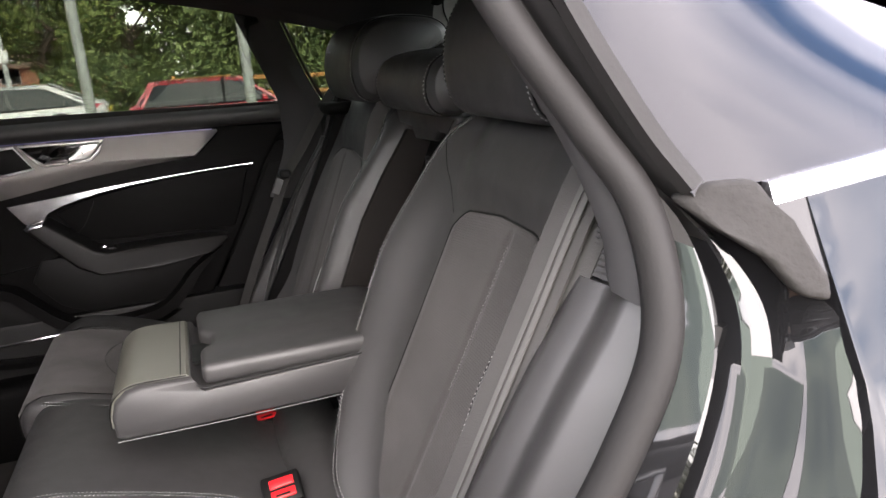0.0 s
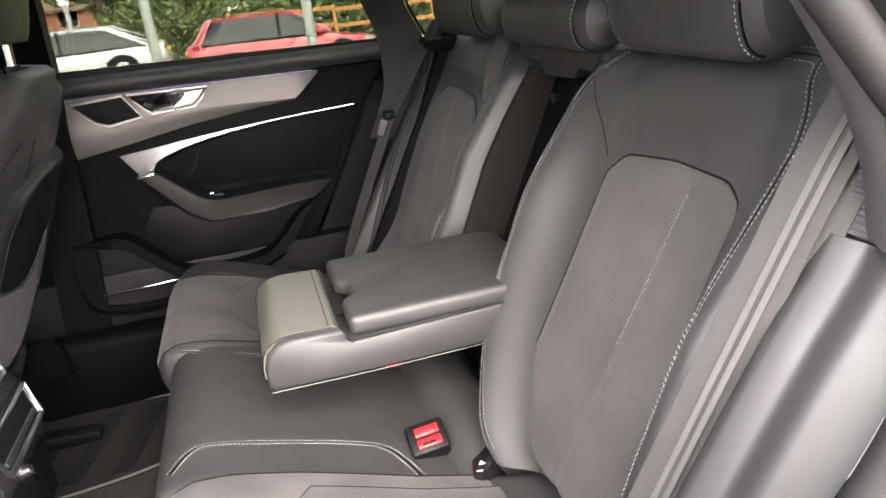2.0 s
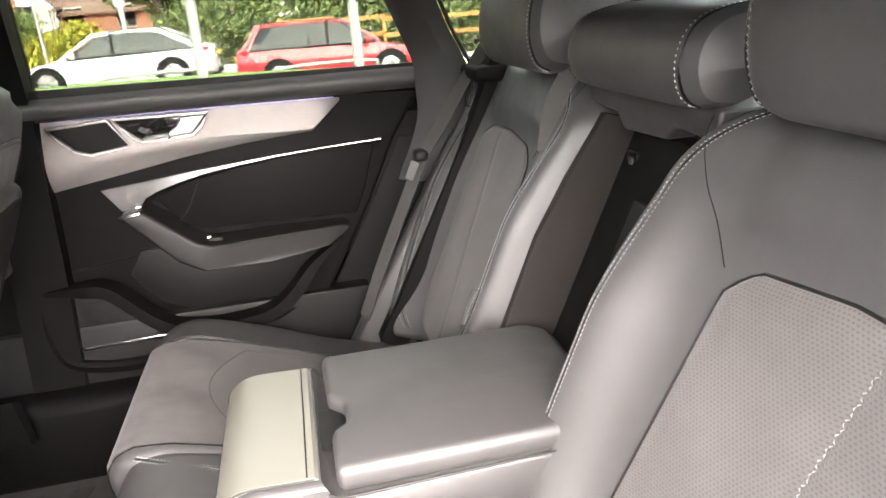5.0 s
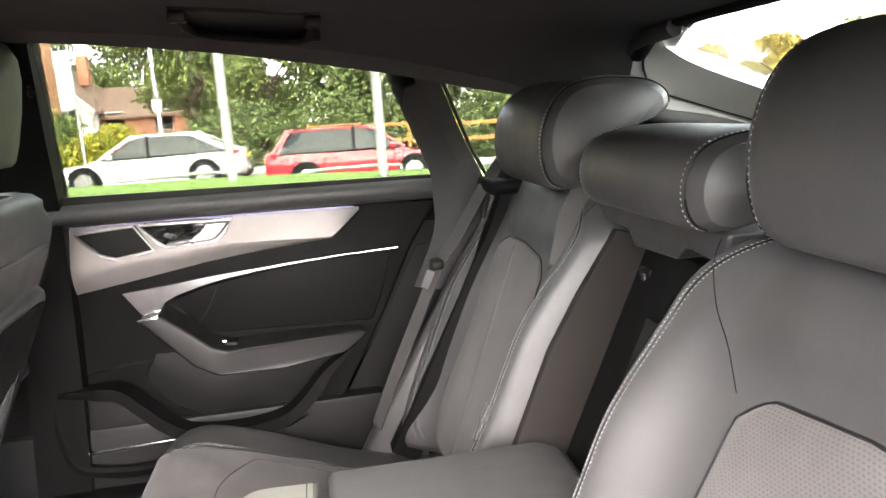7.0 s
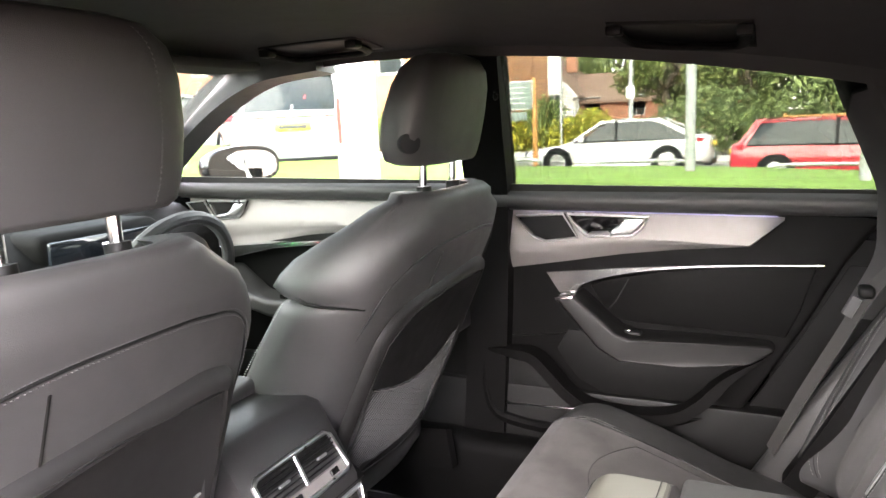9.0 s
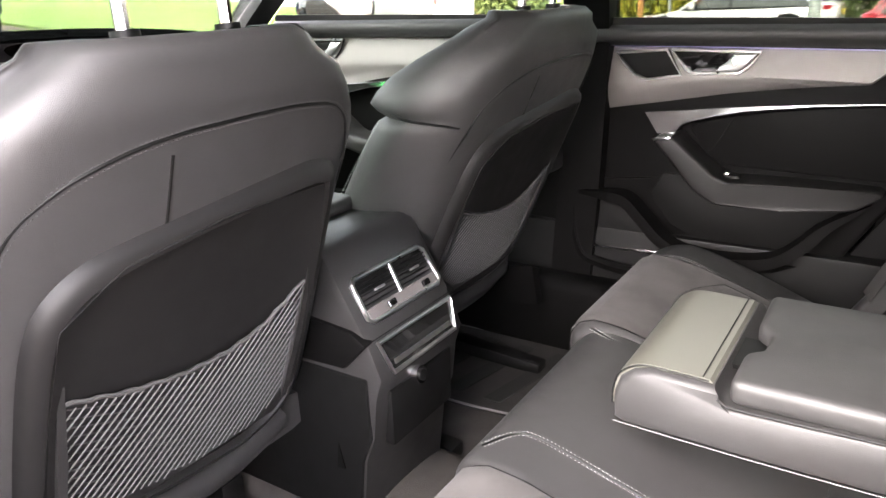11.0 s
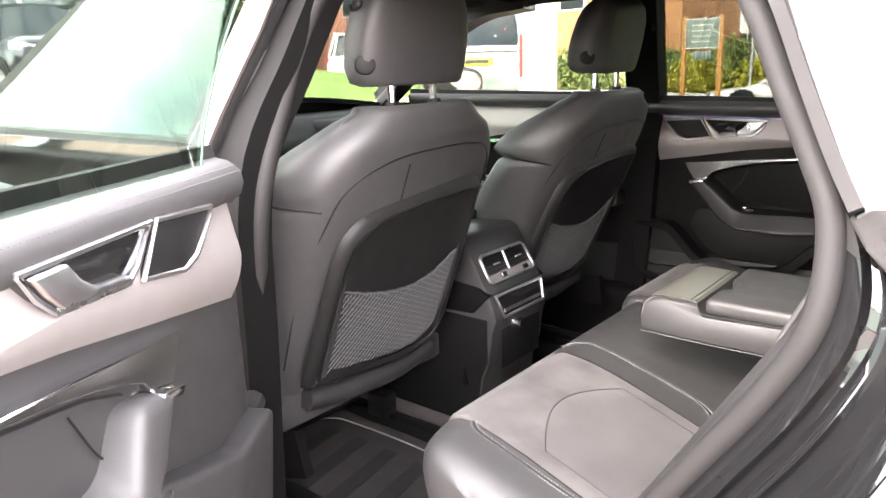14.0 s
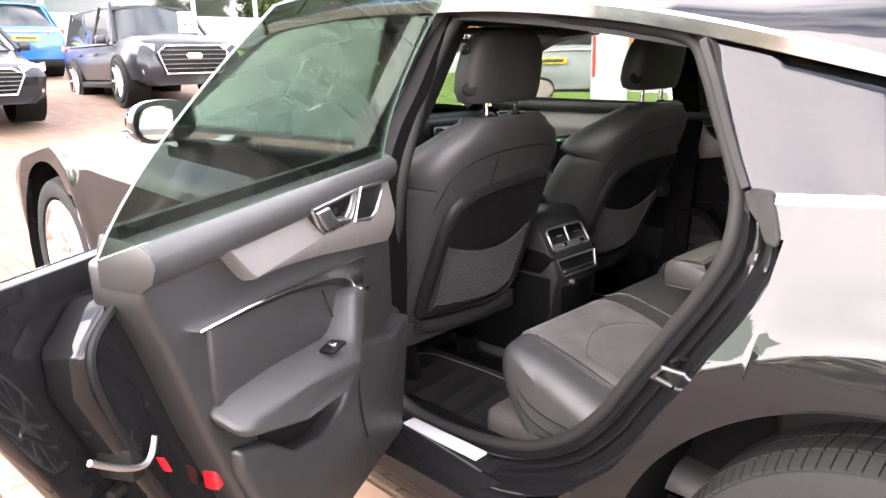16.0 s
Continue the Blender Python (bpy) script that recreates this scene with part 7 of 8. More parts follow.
part("dash_top", sheet(dash_top, 20, 12, (0, 0, -0.10)), PLASTIC, dash, "soft black dash top", 60)
part("dash_lower", box(-1.38, -0.90, -0.76, 0.76, 0.62, 0.95, 0.04, 3), PLASTIC_D, dash)
part("trim_strip", box(-0.905, -0.885, -0.72, 0.05, 0.885, 0.935, 0.006), SILVER, dash, "silver dash trim strip")
for y0, y1 in ((-0.74, -0.60), (-0.08, 0.10), (0.62, 0.74)):
    v_ = part("dash_vent", box(-0.90, -0.875, y0, y1, 0.945, 0.985, 0.006), GLOSS, dash, "dashboard air vent")
    for k in range(3):
        part("slat", box(-0.878, -0.870, y0 + 0.008, y1 - 0.008, 0.950 + k * 0.011, 0.954 + k * 0.011), SATIN, v_)
SCREEN = mat("dark_screen", (0.01, 0.012, 0.016), 0.08, coat=0.5)
part("centre_screen", box(-0.915, -0.890, -0.14, 0.14, 0.80, 0.93, 0.006), SCREEN, dash, "dark touch screen")
hood = part("instrument_hood", box(-1.05, -0.83, 0.20, 0.56, 0.96, 1.05, 0.03, 3), PLASTIC, dash, "hood over the instruments")
part("instrument_screen", box(-0.84, -0.822, 0.22, 0.54, 0.93, 1.03, 0.006), SCREEN, dash)
GLOWS = []
for nm, col in (("green_icon_light", (0.1, 1.0, 0.2)), ("red_icon_light", (1.0, 0.1, 0.12)), ("white_icon_light", (0.9, 0.95, 1.0))):
    gm, gt, gb = nodes_of(nm)
    gb.inputs["Base Color"].default_value = (*[c * 0.3 for c in col], 1)
    gb.inputs["Emission Color"].default_value = (*col, 1)
    gb.inputs["Emission Strength"].default_value = 0.8
    GLOWS.append(gm)
for i, (y, z) in enumerate(((-0.10, 0.90), (-0.04, 0.86), (0.05, 0.89), (0.09, 0.84), (0.27, 0.97), (0.36, 1.0), (0.45, 0.97))):
    part("screen_icon", box(-0.891 if y < 0.2 else -0.823, -0.8885 if y < 0.2 else -0.8205, y, y + 0.022, z, z + 0.008), GLOWS[i % 3], dash, "lit screen icon")
wheel_t = thing("steering_wheel", "black leather steering wheel with silver spoke trim", "steering wheel", (-0.62, 0.372, 0.90))
rim = [Vector((0.065 * math.sin(a) * 1.0, 0.185 * math.cos(a), 0.172 * math.sin(a))) for a in [2 * math.pi * k / 40 for k in range(40)]]
part("rim", tube(rim, 0.016, 10, True, up=(1, 0, 0)), LEATHER, wheel_t)
part("hub", box(-0.05, 0.01, -0.075, 0.075, -0.05, 0.05, 0.02, 3), PLASTIC, wheel_t)
for y0 in (-1, 1):
    part("spoke", sweep([(-0.01, y0 * 0.06, 0.0), (0.0, y0 * 0.12, 0.005), (0.0, y0 * 0.18, 0.0)], [(-0.010, -0.016), (0.010, -0.016), (0.008, 0.016), (-0.008, 0.016)]), SATIN, wheel_t, "silver spoke trim")
part("column", tube([(-0.05, 0, 0), (-0.28, 0, -0.08)], 0.04, 12), PLASTIC_D, wheel_t)


# ---------------- beyond the glass: street furniture, cars, trees, houses ----------------
WHITE_PAINT = mat("white_car_paint", (0.62, 0.62, 0.60), 0.25, coat=0.8, mottle=0.05, rough_var=0.03)
RED_PAINT = mat("red_car_paint", (0.42, 0.018, 0.03), 0.25, coat=0.8, mottle=0.05, rough_var=0.03)
GREY_PAINT = mat("dark_grey_car_paint", (0.010, 0.011, 0.014), 0.30, coat=0.35, spec=0.2, mottle=0.05, rough_var=0.03)
SILVER_PAINT = mat("silver_car_paint", (0.24, 0.25, 0.25), 0.35, 0.4, coat=0.4, mottle=0.05, rough_var=0.03)
BLUE_PAINT = mat("bright_blue_car_paint", (0.010, 0.085, 0.38), 0.35, coat=0.5, mottle=0.05, rough_var=0.03)
CAR_GLASS = mat("dark_car_glass", (0.020, 0.024, 0.024), 0.06, spec=0.3, coat=0.15, mottle=0.1, rough_var=0.02)
LAMP_RED = mat("red_tail_lamp", (0.45, 0.01, 0.02), 0.12, coat=1.0, mottle=0.1)
LAMP_WHITE = mat("clear_head_lamp", (0.55, 0.56, 0.56), 0.10, coat=1.0, mottle=0.15)
YELLOW_PLATE = mat("yellow_number_plate", (0.62, 0.47, 0.04), 0.4, mottle=0.05)
WHITE_SIGN = mat("white_sign_panel", (0.62, 0.62, 0.60), 0.4, mottle=0.04, mottle_scale=1.0)
GALV = mat("galvanised_steel", (0.36, 0.37, 0.36), 0.5, 0.4, mottle=0.12, grain=0.1, grain_scale=60)
DARK_BAR = mat("dark_lettering", (0.04, 0.04, 0.04), 0.6)
RED_BAR = mat("red_sign_shape", (0.50, 0.04, 0.03), 0.5)
TIMBER = mat("orange_stained_timber", (0.42, 0.19, 0.05), 0.7, mottle=0.25, mottle_scale=4, grain=0.3, grain_scale=80)
BOARD = mat("grey_green_notice_board", (0.16, 0.20, 0.18), 0.5, mottle=0.1)
BRICK = mat("red_house_brick", (0.34, 0.155, 0.095), 0.9, mottle=0.3, mottle_scale=2.0, grain=0.5, grain_scale=14)
RENDER_W = mat("white_render", (0.62, 0.60, 0.57), 0.9, mottle=0.1, mottle_scale=0.6)
ROOF_TILE = mat("brown_roof_tile", (0.17, 0.105, 0.075), 0.85, mottle=0.3, mottle_scale=1.2, grain=0.8, grain_scale=8)
BARK = mat("grey_brown_bark", (0.12, 0.09, 0.065), 0.95, mottle=0.35, mottle_scale=8, grain=0.8, grain_scale=30)


def leaf_mat(name, a, b):
    """Leaves that differ from clump to clump."""
    m, nt, bs = nodes_of(name)
    N, L = nt.nodes.new, nt.links.new
    g = N("ShaderNodeNewGeometry")
    r = N("ShaderNodeValToRGB")
    r.color_ramp.elements[0].color, r.color_ramp.elements[1].color = (*a, 1), (*b, 1)
    L(g.outputs["Random Per Island"], r.inputs["Fac"])
    L(r.outputs["Color"], bs.inputs["Base Color"])
    bs.inputs["Roughness"].default_value = 0.6
    bs.inputs["Specular IOR Level"].default_value = 0.3
    return m


LEAF_GREEN = leaf_mat("green_leaves", (0.050, 0.080, 0.022), (0.24, 0.28, 0.085))
LEAF_DARK = leaf_mat("dark_green_leaves", (0.040, 0.064, 0.020), (0.18, 0.22, 0.075))
LEAF_YELLOW = leaf_mat("yellow_green_leaves", (0.16, 0.18, 0.02), (0.42, 0.36, 0.04))
LEAF_AUTUMN = leaf_mat("autumn_leaves", (0.14, 0.12, 0.025), (0.36, 0.26, 0.06))


def leaves(rng, blobs, count, size):
    """A crown of small bent leaves scattered through uneven clumps."""
    verts, faces = [], []
    tot = sum(r[0] * r[1] * r[2] for _, r in blobs)
    for c, r in blobs:
        n = int(count * r[0] * r[1] * r[2] / tot)
        for _ in range(n):
            d = rng.normal(size=3)
            d /= np.linalg.norm(d)
            k = rng.random() ** 0.35 * (0.85 + 0.3 * rng.random())
            p = np.array(c) + d * np.array(r) * k
            s = size * (0.6 + 0.8 * rng.random())
            a = rng.normal(size=3)
            a /= np.linalg.norm(a)
            b = np.cross(a, rng.normal(size=3))
            b /= np.linalg.norm(b)
            i = len(verts)
            nrm = np.cross(a, b)
            verts += [tuple(p - a * s), tuple(p + b * s * 0.45 + nrm * s * 0.15), tuple(p + a * s), tuple(p - b * s * 0.45 + nrm * s * 0.15)]
            faces.append((i, i + 1, i + 2, i + 3))
    me = bpy.data.meshes.new("crown")
    me.from_pydata(verts, [], faces)
    return me


def tree(x, y, h, spread, leaf, seed, count=9000, size=0.13, low=0.25, label="broad green roadside tree in full leaf"):
    rng = np.random.default_rng(seed)
    z0 = ground_z(x, y)
    t = thing("tree", label, "tree", (x, y, z0), "roadside trees")
    trunk = [(0, 0, -0.1)]
    for i in range(1, 7):
        trunk.append((rng.normal() * 0.06 * i, rng.normal() * 0.06 * i, h * 0.6 * i / 6))
    bms = [tube(curve_pts(trunk, 3), 0.09 * h / 4, 8, scale=[1.2 - 0.9 * i / 18 for i in range(19)])]
    blobs = []
    n = 11
    for i in range(n):
        a = 2 * math.pi * i / n * 2.4 + rng.random()
        zz = h * (low + (0.95 - low) * (i + 0.5) / n)
        rr = spread * (0.25 + 0.55 * math.sin(math.pi * (i + 1.2) / (n + 1.6))) * (0.7 + 0.5 * rng.random())
        c = (rr * math.cos(a), rr * math.sin(a), zz)
        blobs.append((c, (spread * (0.30 + 0.22 * rng.random()), spread * (0.30 + 0.22 * rng.random()), h * (0.09 + 0.06 * rng.random()))))
        bms.append(tube([(0, 0, zz * 0.62), (c[0] * 0.5, c[1] * 0.5, zz * 0.85), (c[0] * 0.95, c[1] * 0.95, zz)], 0.03 * h / 5, 6, scale=[1, 0.7, 0.3]))
    part("trunk", join(*bms), BARK, t, "grey-brown trunk and limbs", 60)
    me = leaves(rng, blobs, count, size)
    me.materials.append(leaf)
    ob = new("crown", me)
    ob.parent = t
    tagged(ob, kind="stuff")
    return t


def hedge(name, x0, x1, y, h, d, leaf, seed, label, count=9000, size=0.10):
    rng = np.random.default_rng(seed)
    n = max(3, int((x1 - x0) / 0.9))
    blobs = []
    for i in range(n):
        x = x0 + (x1 - x0) * (i + 0.5) / n
        hh = h * (0.75 + 0.45 * rng.random())
        blobs.append(((x, y + rng.normal() * d * 0.2, ground_z(x, y) + hh * 0.45), ((x1 - x0) / n * 0.95, d * (0.6 + 0.4 * rng.random()), hh * 0.58)))
    me = leaves(rng, blobs, count, size)
    me.materials.append(leaf)
    ob = new(name, me)
    return tagged(ob, label, "hedge", "", "stuff")


def parked_car(name, label, x, y, z, turn, L, W, H, paint, kind, group=""):
    """A parked car, nose towards local -x: body, glasshouse, lamps, plates, mirrors and wheels."""
    c = thing(name, label, "car", (x, y, z), group, turn=turn)
    suv = kind == "suv"
    low, sh = (0.26 if suv else 0.20), H * (0.60 if suv else 0.62)
    nose_h = H * (0.62 if suv else 0.50)
    tail_h = H * {"suv": 0.66, "hatch": 0.66, "saloon": 0.66}[kind]
    stations = [(-0.5, 0.80, nose_h * 0.72), (-0.48, 0.93, nose_h * 0.90), (-0.44, 0.98, nose_h * 0.98), (-0.33, 1.0, nose_h * 1.05), (-0.22, 1.0, sh * 0.99), (0.0, 1.0, sh), (0.2, 1.0, sh * 1.02), (0.36, 1.0, sh * 1.05), (0.45, 0.97, tail_h), (0.49, 0.90, tail_h * 0.94), (0.5, 0.82, tail_h * 0.7)]
    loops = []
    for f, w, top in stations:
        hw = W / 2 * w
        prof = [(0.0, low), (0.80, low), (0.96, low + 0.10), (1.0, low + 0.32), (0.985, top * 0.80), (0.93, top * 0.94), (0.80, top), (0.0, top + 0.02)]
        full = [(a * hw, b) for a, b in prof] + [(-a * hw, b) for a, b in reversed(prof[1:-1])]
        loops.append([(f * L, a, b) for a, b in full])
    body = part("body", loft(loops), paint, c, "", 40)
    ends = {"suv": (-0.235, -0.10, 0.43, 0.485), "hatch": (-0.25, -0.06, 0.36, 0.47), "saloon": (-0.22, -0.05, 0.22, 0.46)}[kind]
    a0, a1, a2, a3 = [e * L for e in ends]
    zb, zt = sh * 0.97, H
    gl = []
    for k in range(7):
        v = k / 6
        z_ = zb + (zt - 0.045 - zb) * v
        xf, xr = a0 + (a1 - a0) * v ** 0.9, a3 + (a2 - a3) * v ** 1.2
        hw = W / 2 * (0.91 - 0.20 * v ** 1.3)
        gl.append([(xf, -hw * 0.82, z_), (xf - 0.06, 0, z_), (xf, hw * 0.82, z_), (xf + 0.14, hw, z_), ((xf + xr) / 2, hw * 1.015, z_), (xr - 0.18, hw, z_), (xr, hw * 0.80, z_), (xr + 0.03, 0, z_), (xr, -hw * 0.80, z_), (xr - 0.18, -hw, z_), ((xf + xr) / 2, -hw * 1.015, z_), (xf + 0.14, -hw, z_)])
    part("glasshouse", loft(gl), CAR_GLASS, c, "dark windows", 40)

    def roof(u, v):
        x_ = a1 - 0.06 + (a2 + 0.10 - a1 + 0.06) * u
        y_ = (v * 2 - 1) * W / 2 * 0.735
        return (x_, y_, zt - 0.055 + 0.055 * (1 - abs(2 * v - 1) ** 3) - 0.03 * (2 * u - 1) ** 4)
    part("roof", sheet(roof, 12, 10, (0, 0, -0.04)), paint, c, "", 60)
    for sg in (-1, 1):
        y_ = sg * W / 2
        for pts in (((a0 - 0.02, 0.905, zb), (a1 - 0.02, 0.72, zt - 0.03)), ((0.02 * L, 0.925, zb), (0.015 * L, 0.735, zt - 0.04)), ((a3 - 0.16, 0.905, zb), (a2 - 0.02, 0.725, zt - 0.035)), ((a3 - 0.03, 0.76, zb), (a2 + 0.05, 0.62, zt - 0.04))):
            part("pillar", sweep([(p, y_ * q, r) for p, q, r in pts], [(-0.035, -0.02), (0.035, -0.02), (0.03, 0.02), (-0.03, 0.02)], up=(0, sg, 0.3)), paint if pts[0][0] != 0.02 * L else PLASTIC_D, c)
        m_ = part("mirror", box(a0 + 0.20, a0 + 0.34, min(y_ * 0.96, y_ * 1.13), max(y_ * 0.96, y_ * 1.13), zb + 0.0, zb + 0.13, 0.03, 3), paint, c)
        part("head_lamp", sweep([(-0.487 * L, y_ * 0.62, nose_h * 0.84), (-0.465 * L, y_ * 0.86, nose_h * 0.87), (-0.425 * L, y_ * 0.975, nose_h * 0.90)], [(-0.03, -0.055), (0.03, -0.055), (0.03, 0.05), (-0.03, 0.04)]), LAMP_WHITE, c, "clear head lamp", 40)
        part("tail_lamp", sweep([(0.488 * L, y_ * 0.50, tail_h * 0.86), (0.478 * L, y_ * 0.80, tail_h * 0.88), (0.435 * L, y_ * 0.975, tail_h * 0.90)], [(-0.03, -0.05), (0.03, -0.05), (0.03, 0.045), (-0.03, 0.045)]), LAMP_RED, c, "red tail lamp", 40)
        part("bumper_lamp", box(0.475 * L, 0.496 * L, min(y_ * 0.55, y_ * 0.85), max(y_ * 0.55, y_ * 0.85), low + 0.18, low + 0.23, 0.01), LAMP_RED, c)
        part("sill_trim", box(-0.24 * L, 0.24 * L, min(y_ * 0.93, y_ * 1.004), max(y_ * 0.93, y_ * 1.004), low - 0.03, low + 0.07, 0.02), PLASTIC_D if suv else paint, c)
        part("window_trim", sweep([(a0 + 0.05, y_ * 0.955, zb + 0.005), (0.0, y_ * 0.945, zb + 0.01), (a3 - 0.22, y_ * 0.93, zb + 0.015)], [(-0.012, -0.012), (0.012, -0.012), (0.012, 0.012), (-0.012, 0.012)]), CHROME if suv else PLASTIC_D, c)
        for hx in (-0.06, 0.16):
            part("door_handle", box(hx * L, hx * L + 0.16, min(y_ * 0.985, y_ * 1.015), max(y_ * 0.985, y_ * 1.015), sh * 0.80, sh * 0.80 + 0.03, 0.008), paint, c)
        for ax in (-0.30, 0.285):
            r = 0.345 if suv else 0.32
            wz = r
            cx = ax * L
            hous = band([(r + 0.07, y_ * 0.60), (r + 0.07, y_ * 1.006), (r + 0.045, y_ * 1.012), (r + 0.03, y_ * 1.0)], cx, wz, 28)
            part("wheel_arch", hous, PLASTIC_D, c)
            wh = part("wheel", band([(0.02, y_ * 1.018), (0.07, y_ * 1.022), (r - 0.10, y_ * 1.008)], cx, wz, 24), SATIN, c)
            part("tyre", band([(r - 0.10, y_ * 0.80), (r - 0.02, y_ * 0.78), (r, y_ * 0.82), (r, y_ * 1.005), (r - 0.02, y_ * 1.036), (r - 0.10, y_ * 1.026)], cx, wz, 32), TYRE, wh)
            for q in range(7):
                an = 2 * math.pi * q / 7
                part("spoke", sweep([(cx + 0.03 * math.cos(an), y_ * 1.024, wz + 0.03 * math.sin(an)), (cx + (r - 0.095) * math.cos(an), y_ * 1.030, wz + (r - 0.095) * math.sin(an))], [(-0.022, -0.01), (0.022, -0.01), (0.016, 0.012), (-0.016, 0.012)], up=(0, sg, 0)), SATIN, wh)
            # dark disc put on the uncut body as the wheel arch's shade
            part("hub_shadow", band([(r + 0.055, y_ * 1.002), (r + 0.05, y_ * 1.006), (0.01, y_ * 1.006)], cx, wz, 24), PLASTIC_D, wh)
    hexa = [(-0.24 * W, nose_h * 0.86), (0.24 * W, nose_h * 0.86), (0.31 * W, nose_h * 0.76), (0.25 * W, nose_h * 0.44), (-0.25 * W, nose_h * 0.44), (-0.31 * W, nose_h * 0.76)]
    gr = part("grille", prism(hexa, -0.514 * L, -0.49 * L, 0.01, 2, "yz"), PLASTIC_D, c, "black grille with bright surround")
    part("grille_surround", sweep([(-0.516 * L, a, b) for a, b in hexa], round_profile(0.014, 6), True, up=(1, 0, 0)), SATIN, gr)
    for k in range(5):
        zz = nose_h * (0.50 + 0.07 * k)
        ww = W * (0.262 + 0.0095 * k * 1.1)
        part("bar", box(-0.520 * L, -0.512 * L, -ww, ww, zz, zz + 0.018, 0.003), GLOSS, gr)
    part("badge", prism([(-0.13, nose_h * 0.70), (-0.10, nose_h * 0.75), (0.10, nose_h * 0.75), (0.13, nose_h * 0.70), (0.10, nose_h * 0.65), (-0.10, nose_h * 0.65)], -0.522 * L, -0.51 * L, 0.006, 2, "yz"), CHROME, c, "plain bright badge")
    for sg in (-1, 1):
        part("bumper_vent", prism([(sg * 0.34 * W, nose_h * 0.50), (sg * 0.44 * W, nose_h * 0.52), (sg * 0.43 * W, nose_h * 0.36), (sg * 0.30 * W, nose_h * 0.34)], -0.49 * L, -0.462 * L, 0.01, 2, "yz"), GLOSS, c)
    pl = part("number_plate", box(0.492 * L, 0.512 * L, -0.26, 0.26, tail_h * 0.70, tail_h * 0.70 + 0.11, 0.006), YELLOW_PLATE, c, "yellow rear number plate")
    part("plate_bar", box(0.511 * L, 0.5135 * L, -0.20, 0.20, tail_h * 0.70 + 0.03, tail_h * 0.70 + 0.08), DARK_BAR, pl)
    part("tail_strip", box(0.488 * L, 0.503 * L, -0.36 * W, 0.36 * W, tail_h * 0.88, tail_h * 0.90, 0.004), CHROME, c)
    part("rear_valance", box(0.46 * L, 0.502 * L, -0.40 * W, 0.40 * W, low - 0.02, low + 0.14, 0.02), PLASTIC_D, c, "black lower rear bumper")
    return c


def road_z(x, y):
    return ground_z(x, y) - 0.02


parked_car("saloon_car", "white five-door coupe parked on the road", -3.42, 18.5, road_z(-3.4, 18.5), 0, 4.75, 1.85, 1.38, WHITE_PAINT, "saloon")
parked_car("hatchback_car", "bright red hatchback parked on the road", 1.63, 17.2, road_z(1.6, 17.2), 180, 4.35, 1.80, 1.47, RED_PAINT, "hatch")
parked_car("estate_car", "silver sport utility car with yellow rear plate", -7.35, 9.9, 0.44, -55, 5.0, 1.95, 1.72, SILVER_PAINT, "suv")
parked_car("compact_car", "dark grey compact sport utility car with bright grille", -11.8, 3.72, 0.82, 176, 4.20, 1.80, 1.60, GREY_PAINT, "suv")
parked_car("hatchback_car", "bright blue car with yellow rear plate in yard", -18.0, 2.9, 1.28, 2, 4.20, 1.80, 1.55, BLUE_PAINT, "hatch")
parked_car("yard_car", "dark car at the edge of the yard", -10.9, 0.35, 0.75, 178, 4.40, 1.82, 1.45, GREY_PAINT, "hatch")
parked_car("yard_car", "silver hatchback parked beyond the compact car", -20.0, 11.5, 0.55, 180, 4.2, 1.8, 1.5, SILVER_PAINT, "hatch")
parked_car("estate_car", "white car with red tail lamps in yard", -13.5, 13.4, 0.55, -55, 4.8, 1.9, 1.62, WHITE_PAINT, "suv")
parked_car("yard_car", "dark grey car facing the open door across yard", -3.4, -8.6, 0.20, -105, 4.5, 1.85, 1.45, GREY_PAINT, "saloon")

price = solid("price_card", box(-10.58, -10.565, 3.82, 4.14, 1.91, 2.25), WHITE_SIGN, "white printed price card behind a windscreen", "sign")
for k in range(3):
    part("print_bar", box(-10.562, -10.559, 3.88, 4.08, 2.15 - 0.06 * k, 2.175 - 0.06 * k), DARK_BAR, price)

# white pylon sign
py = thing("pylon_sign", "white upright dealer sign with vertical lettering", "sign", (-3.65, 6.0, ground_z(-3.65, 6.0)), turn=-32)
part("panel", box(-0.36, 0.36, -0.08, 0.08, 0.0, 4.2, 0.01), WHITE_SIGN, py)
part("plinth", box(-0.42, 0.42, -0.14, 0.14, -0.1, 0.06, 0.01), CONCRETE, py)
part("brand_shape", box(-0.305, -0.215, -0.085, -0.0805, 0.92, 1.42, 0.0), RED_BAR, py, "plain red shape in place of a brand name")
txt = bpy.data.curves.new("lettering", "FONT")
txt.body, txt.size, txt.extrude = "Approved", 0.155, 0.001
lt_ob = new("lettering", txt)
lt_ob.data.materials.append(DARK_BAR)
lt_ob.parent = py
lt_ob.matrix_basis = Matrix.Translation((-0.225, -0.083, 1.50)) @ pose(0, 0, 0, 90, 0, 0) @ pose(0, 0, 0, 0, 0, 90)

# lamp posts, barrier hoops, notice board, road sign
for x, y, r, h in ((-0.405, 8.28, 0.060, 6.0), (1.405, 7.96, 0.060, 6.0)):
    lp = thing("lamp_post", "plain pale galvanised steel post in the grass", "lamp post", (x, y, ground_z(x, y)), "steel posts")
    part("shaft", tube([(0, 0, 0.0), (0, 0, 1.0), (0, 0, h)], r, 16, scale=[1.05, 1, 0.9]), GALV, lp)
    part("collar", tube([(0, 0, 0.30), (0, 0, 0.44)], r * 1.25, 16), GALV, lp)
lp = thing("lamp_post", "slim pale street lamp post by the far pavement", "lamp post", (-3.2, 18.9, ground_z(-3.2, 18.9)))
part("shaft", tube([(0, 0, 0), (0, 0, 5.5)], 0.06, 12), GALV, lp)
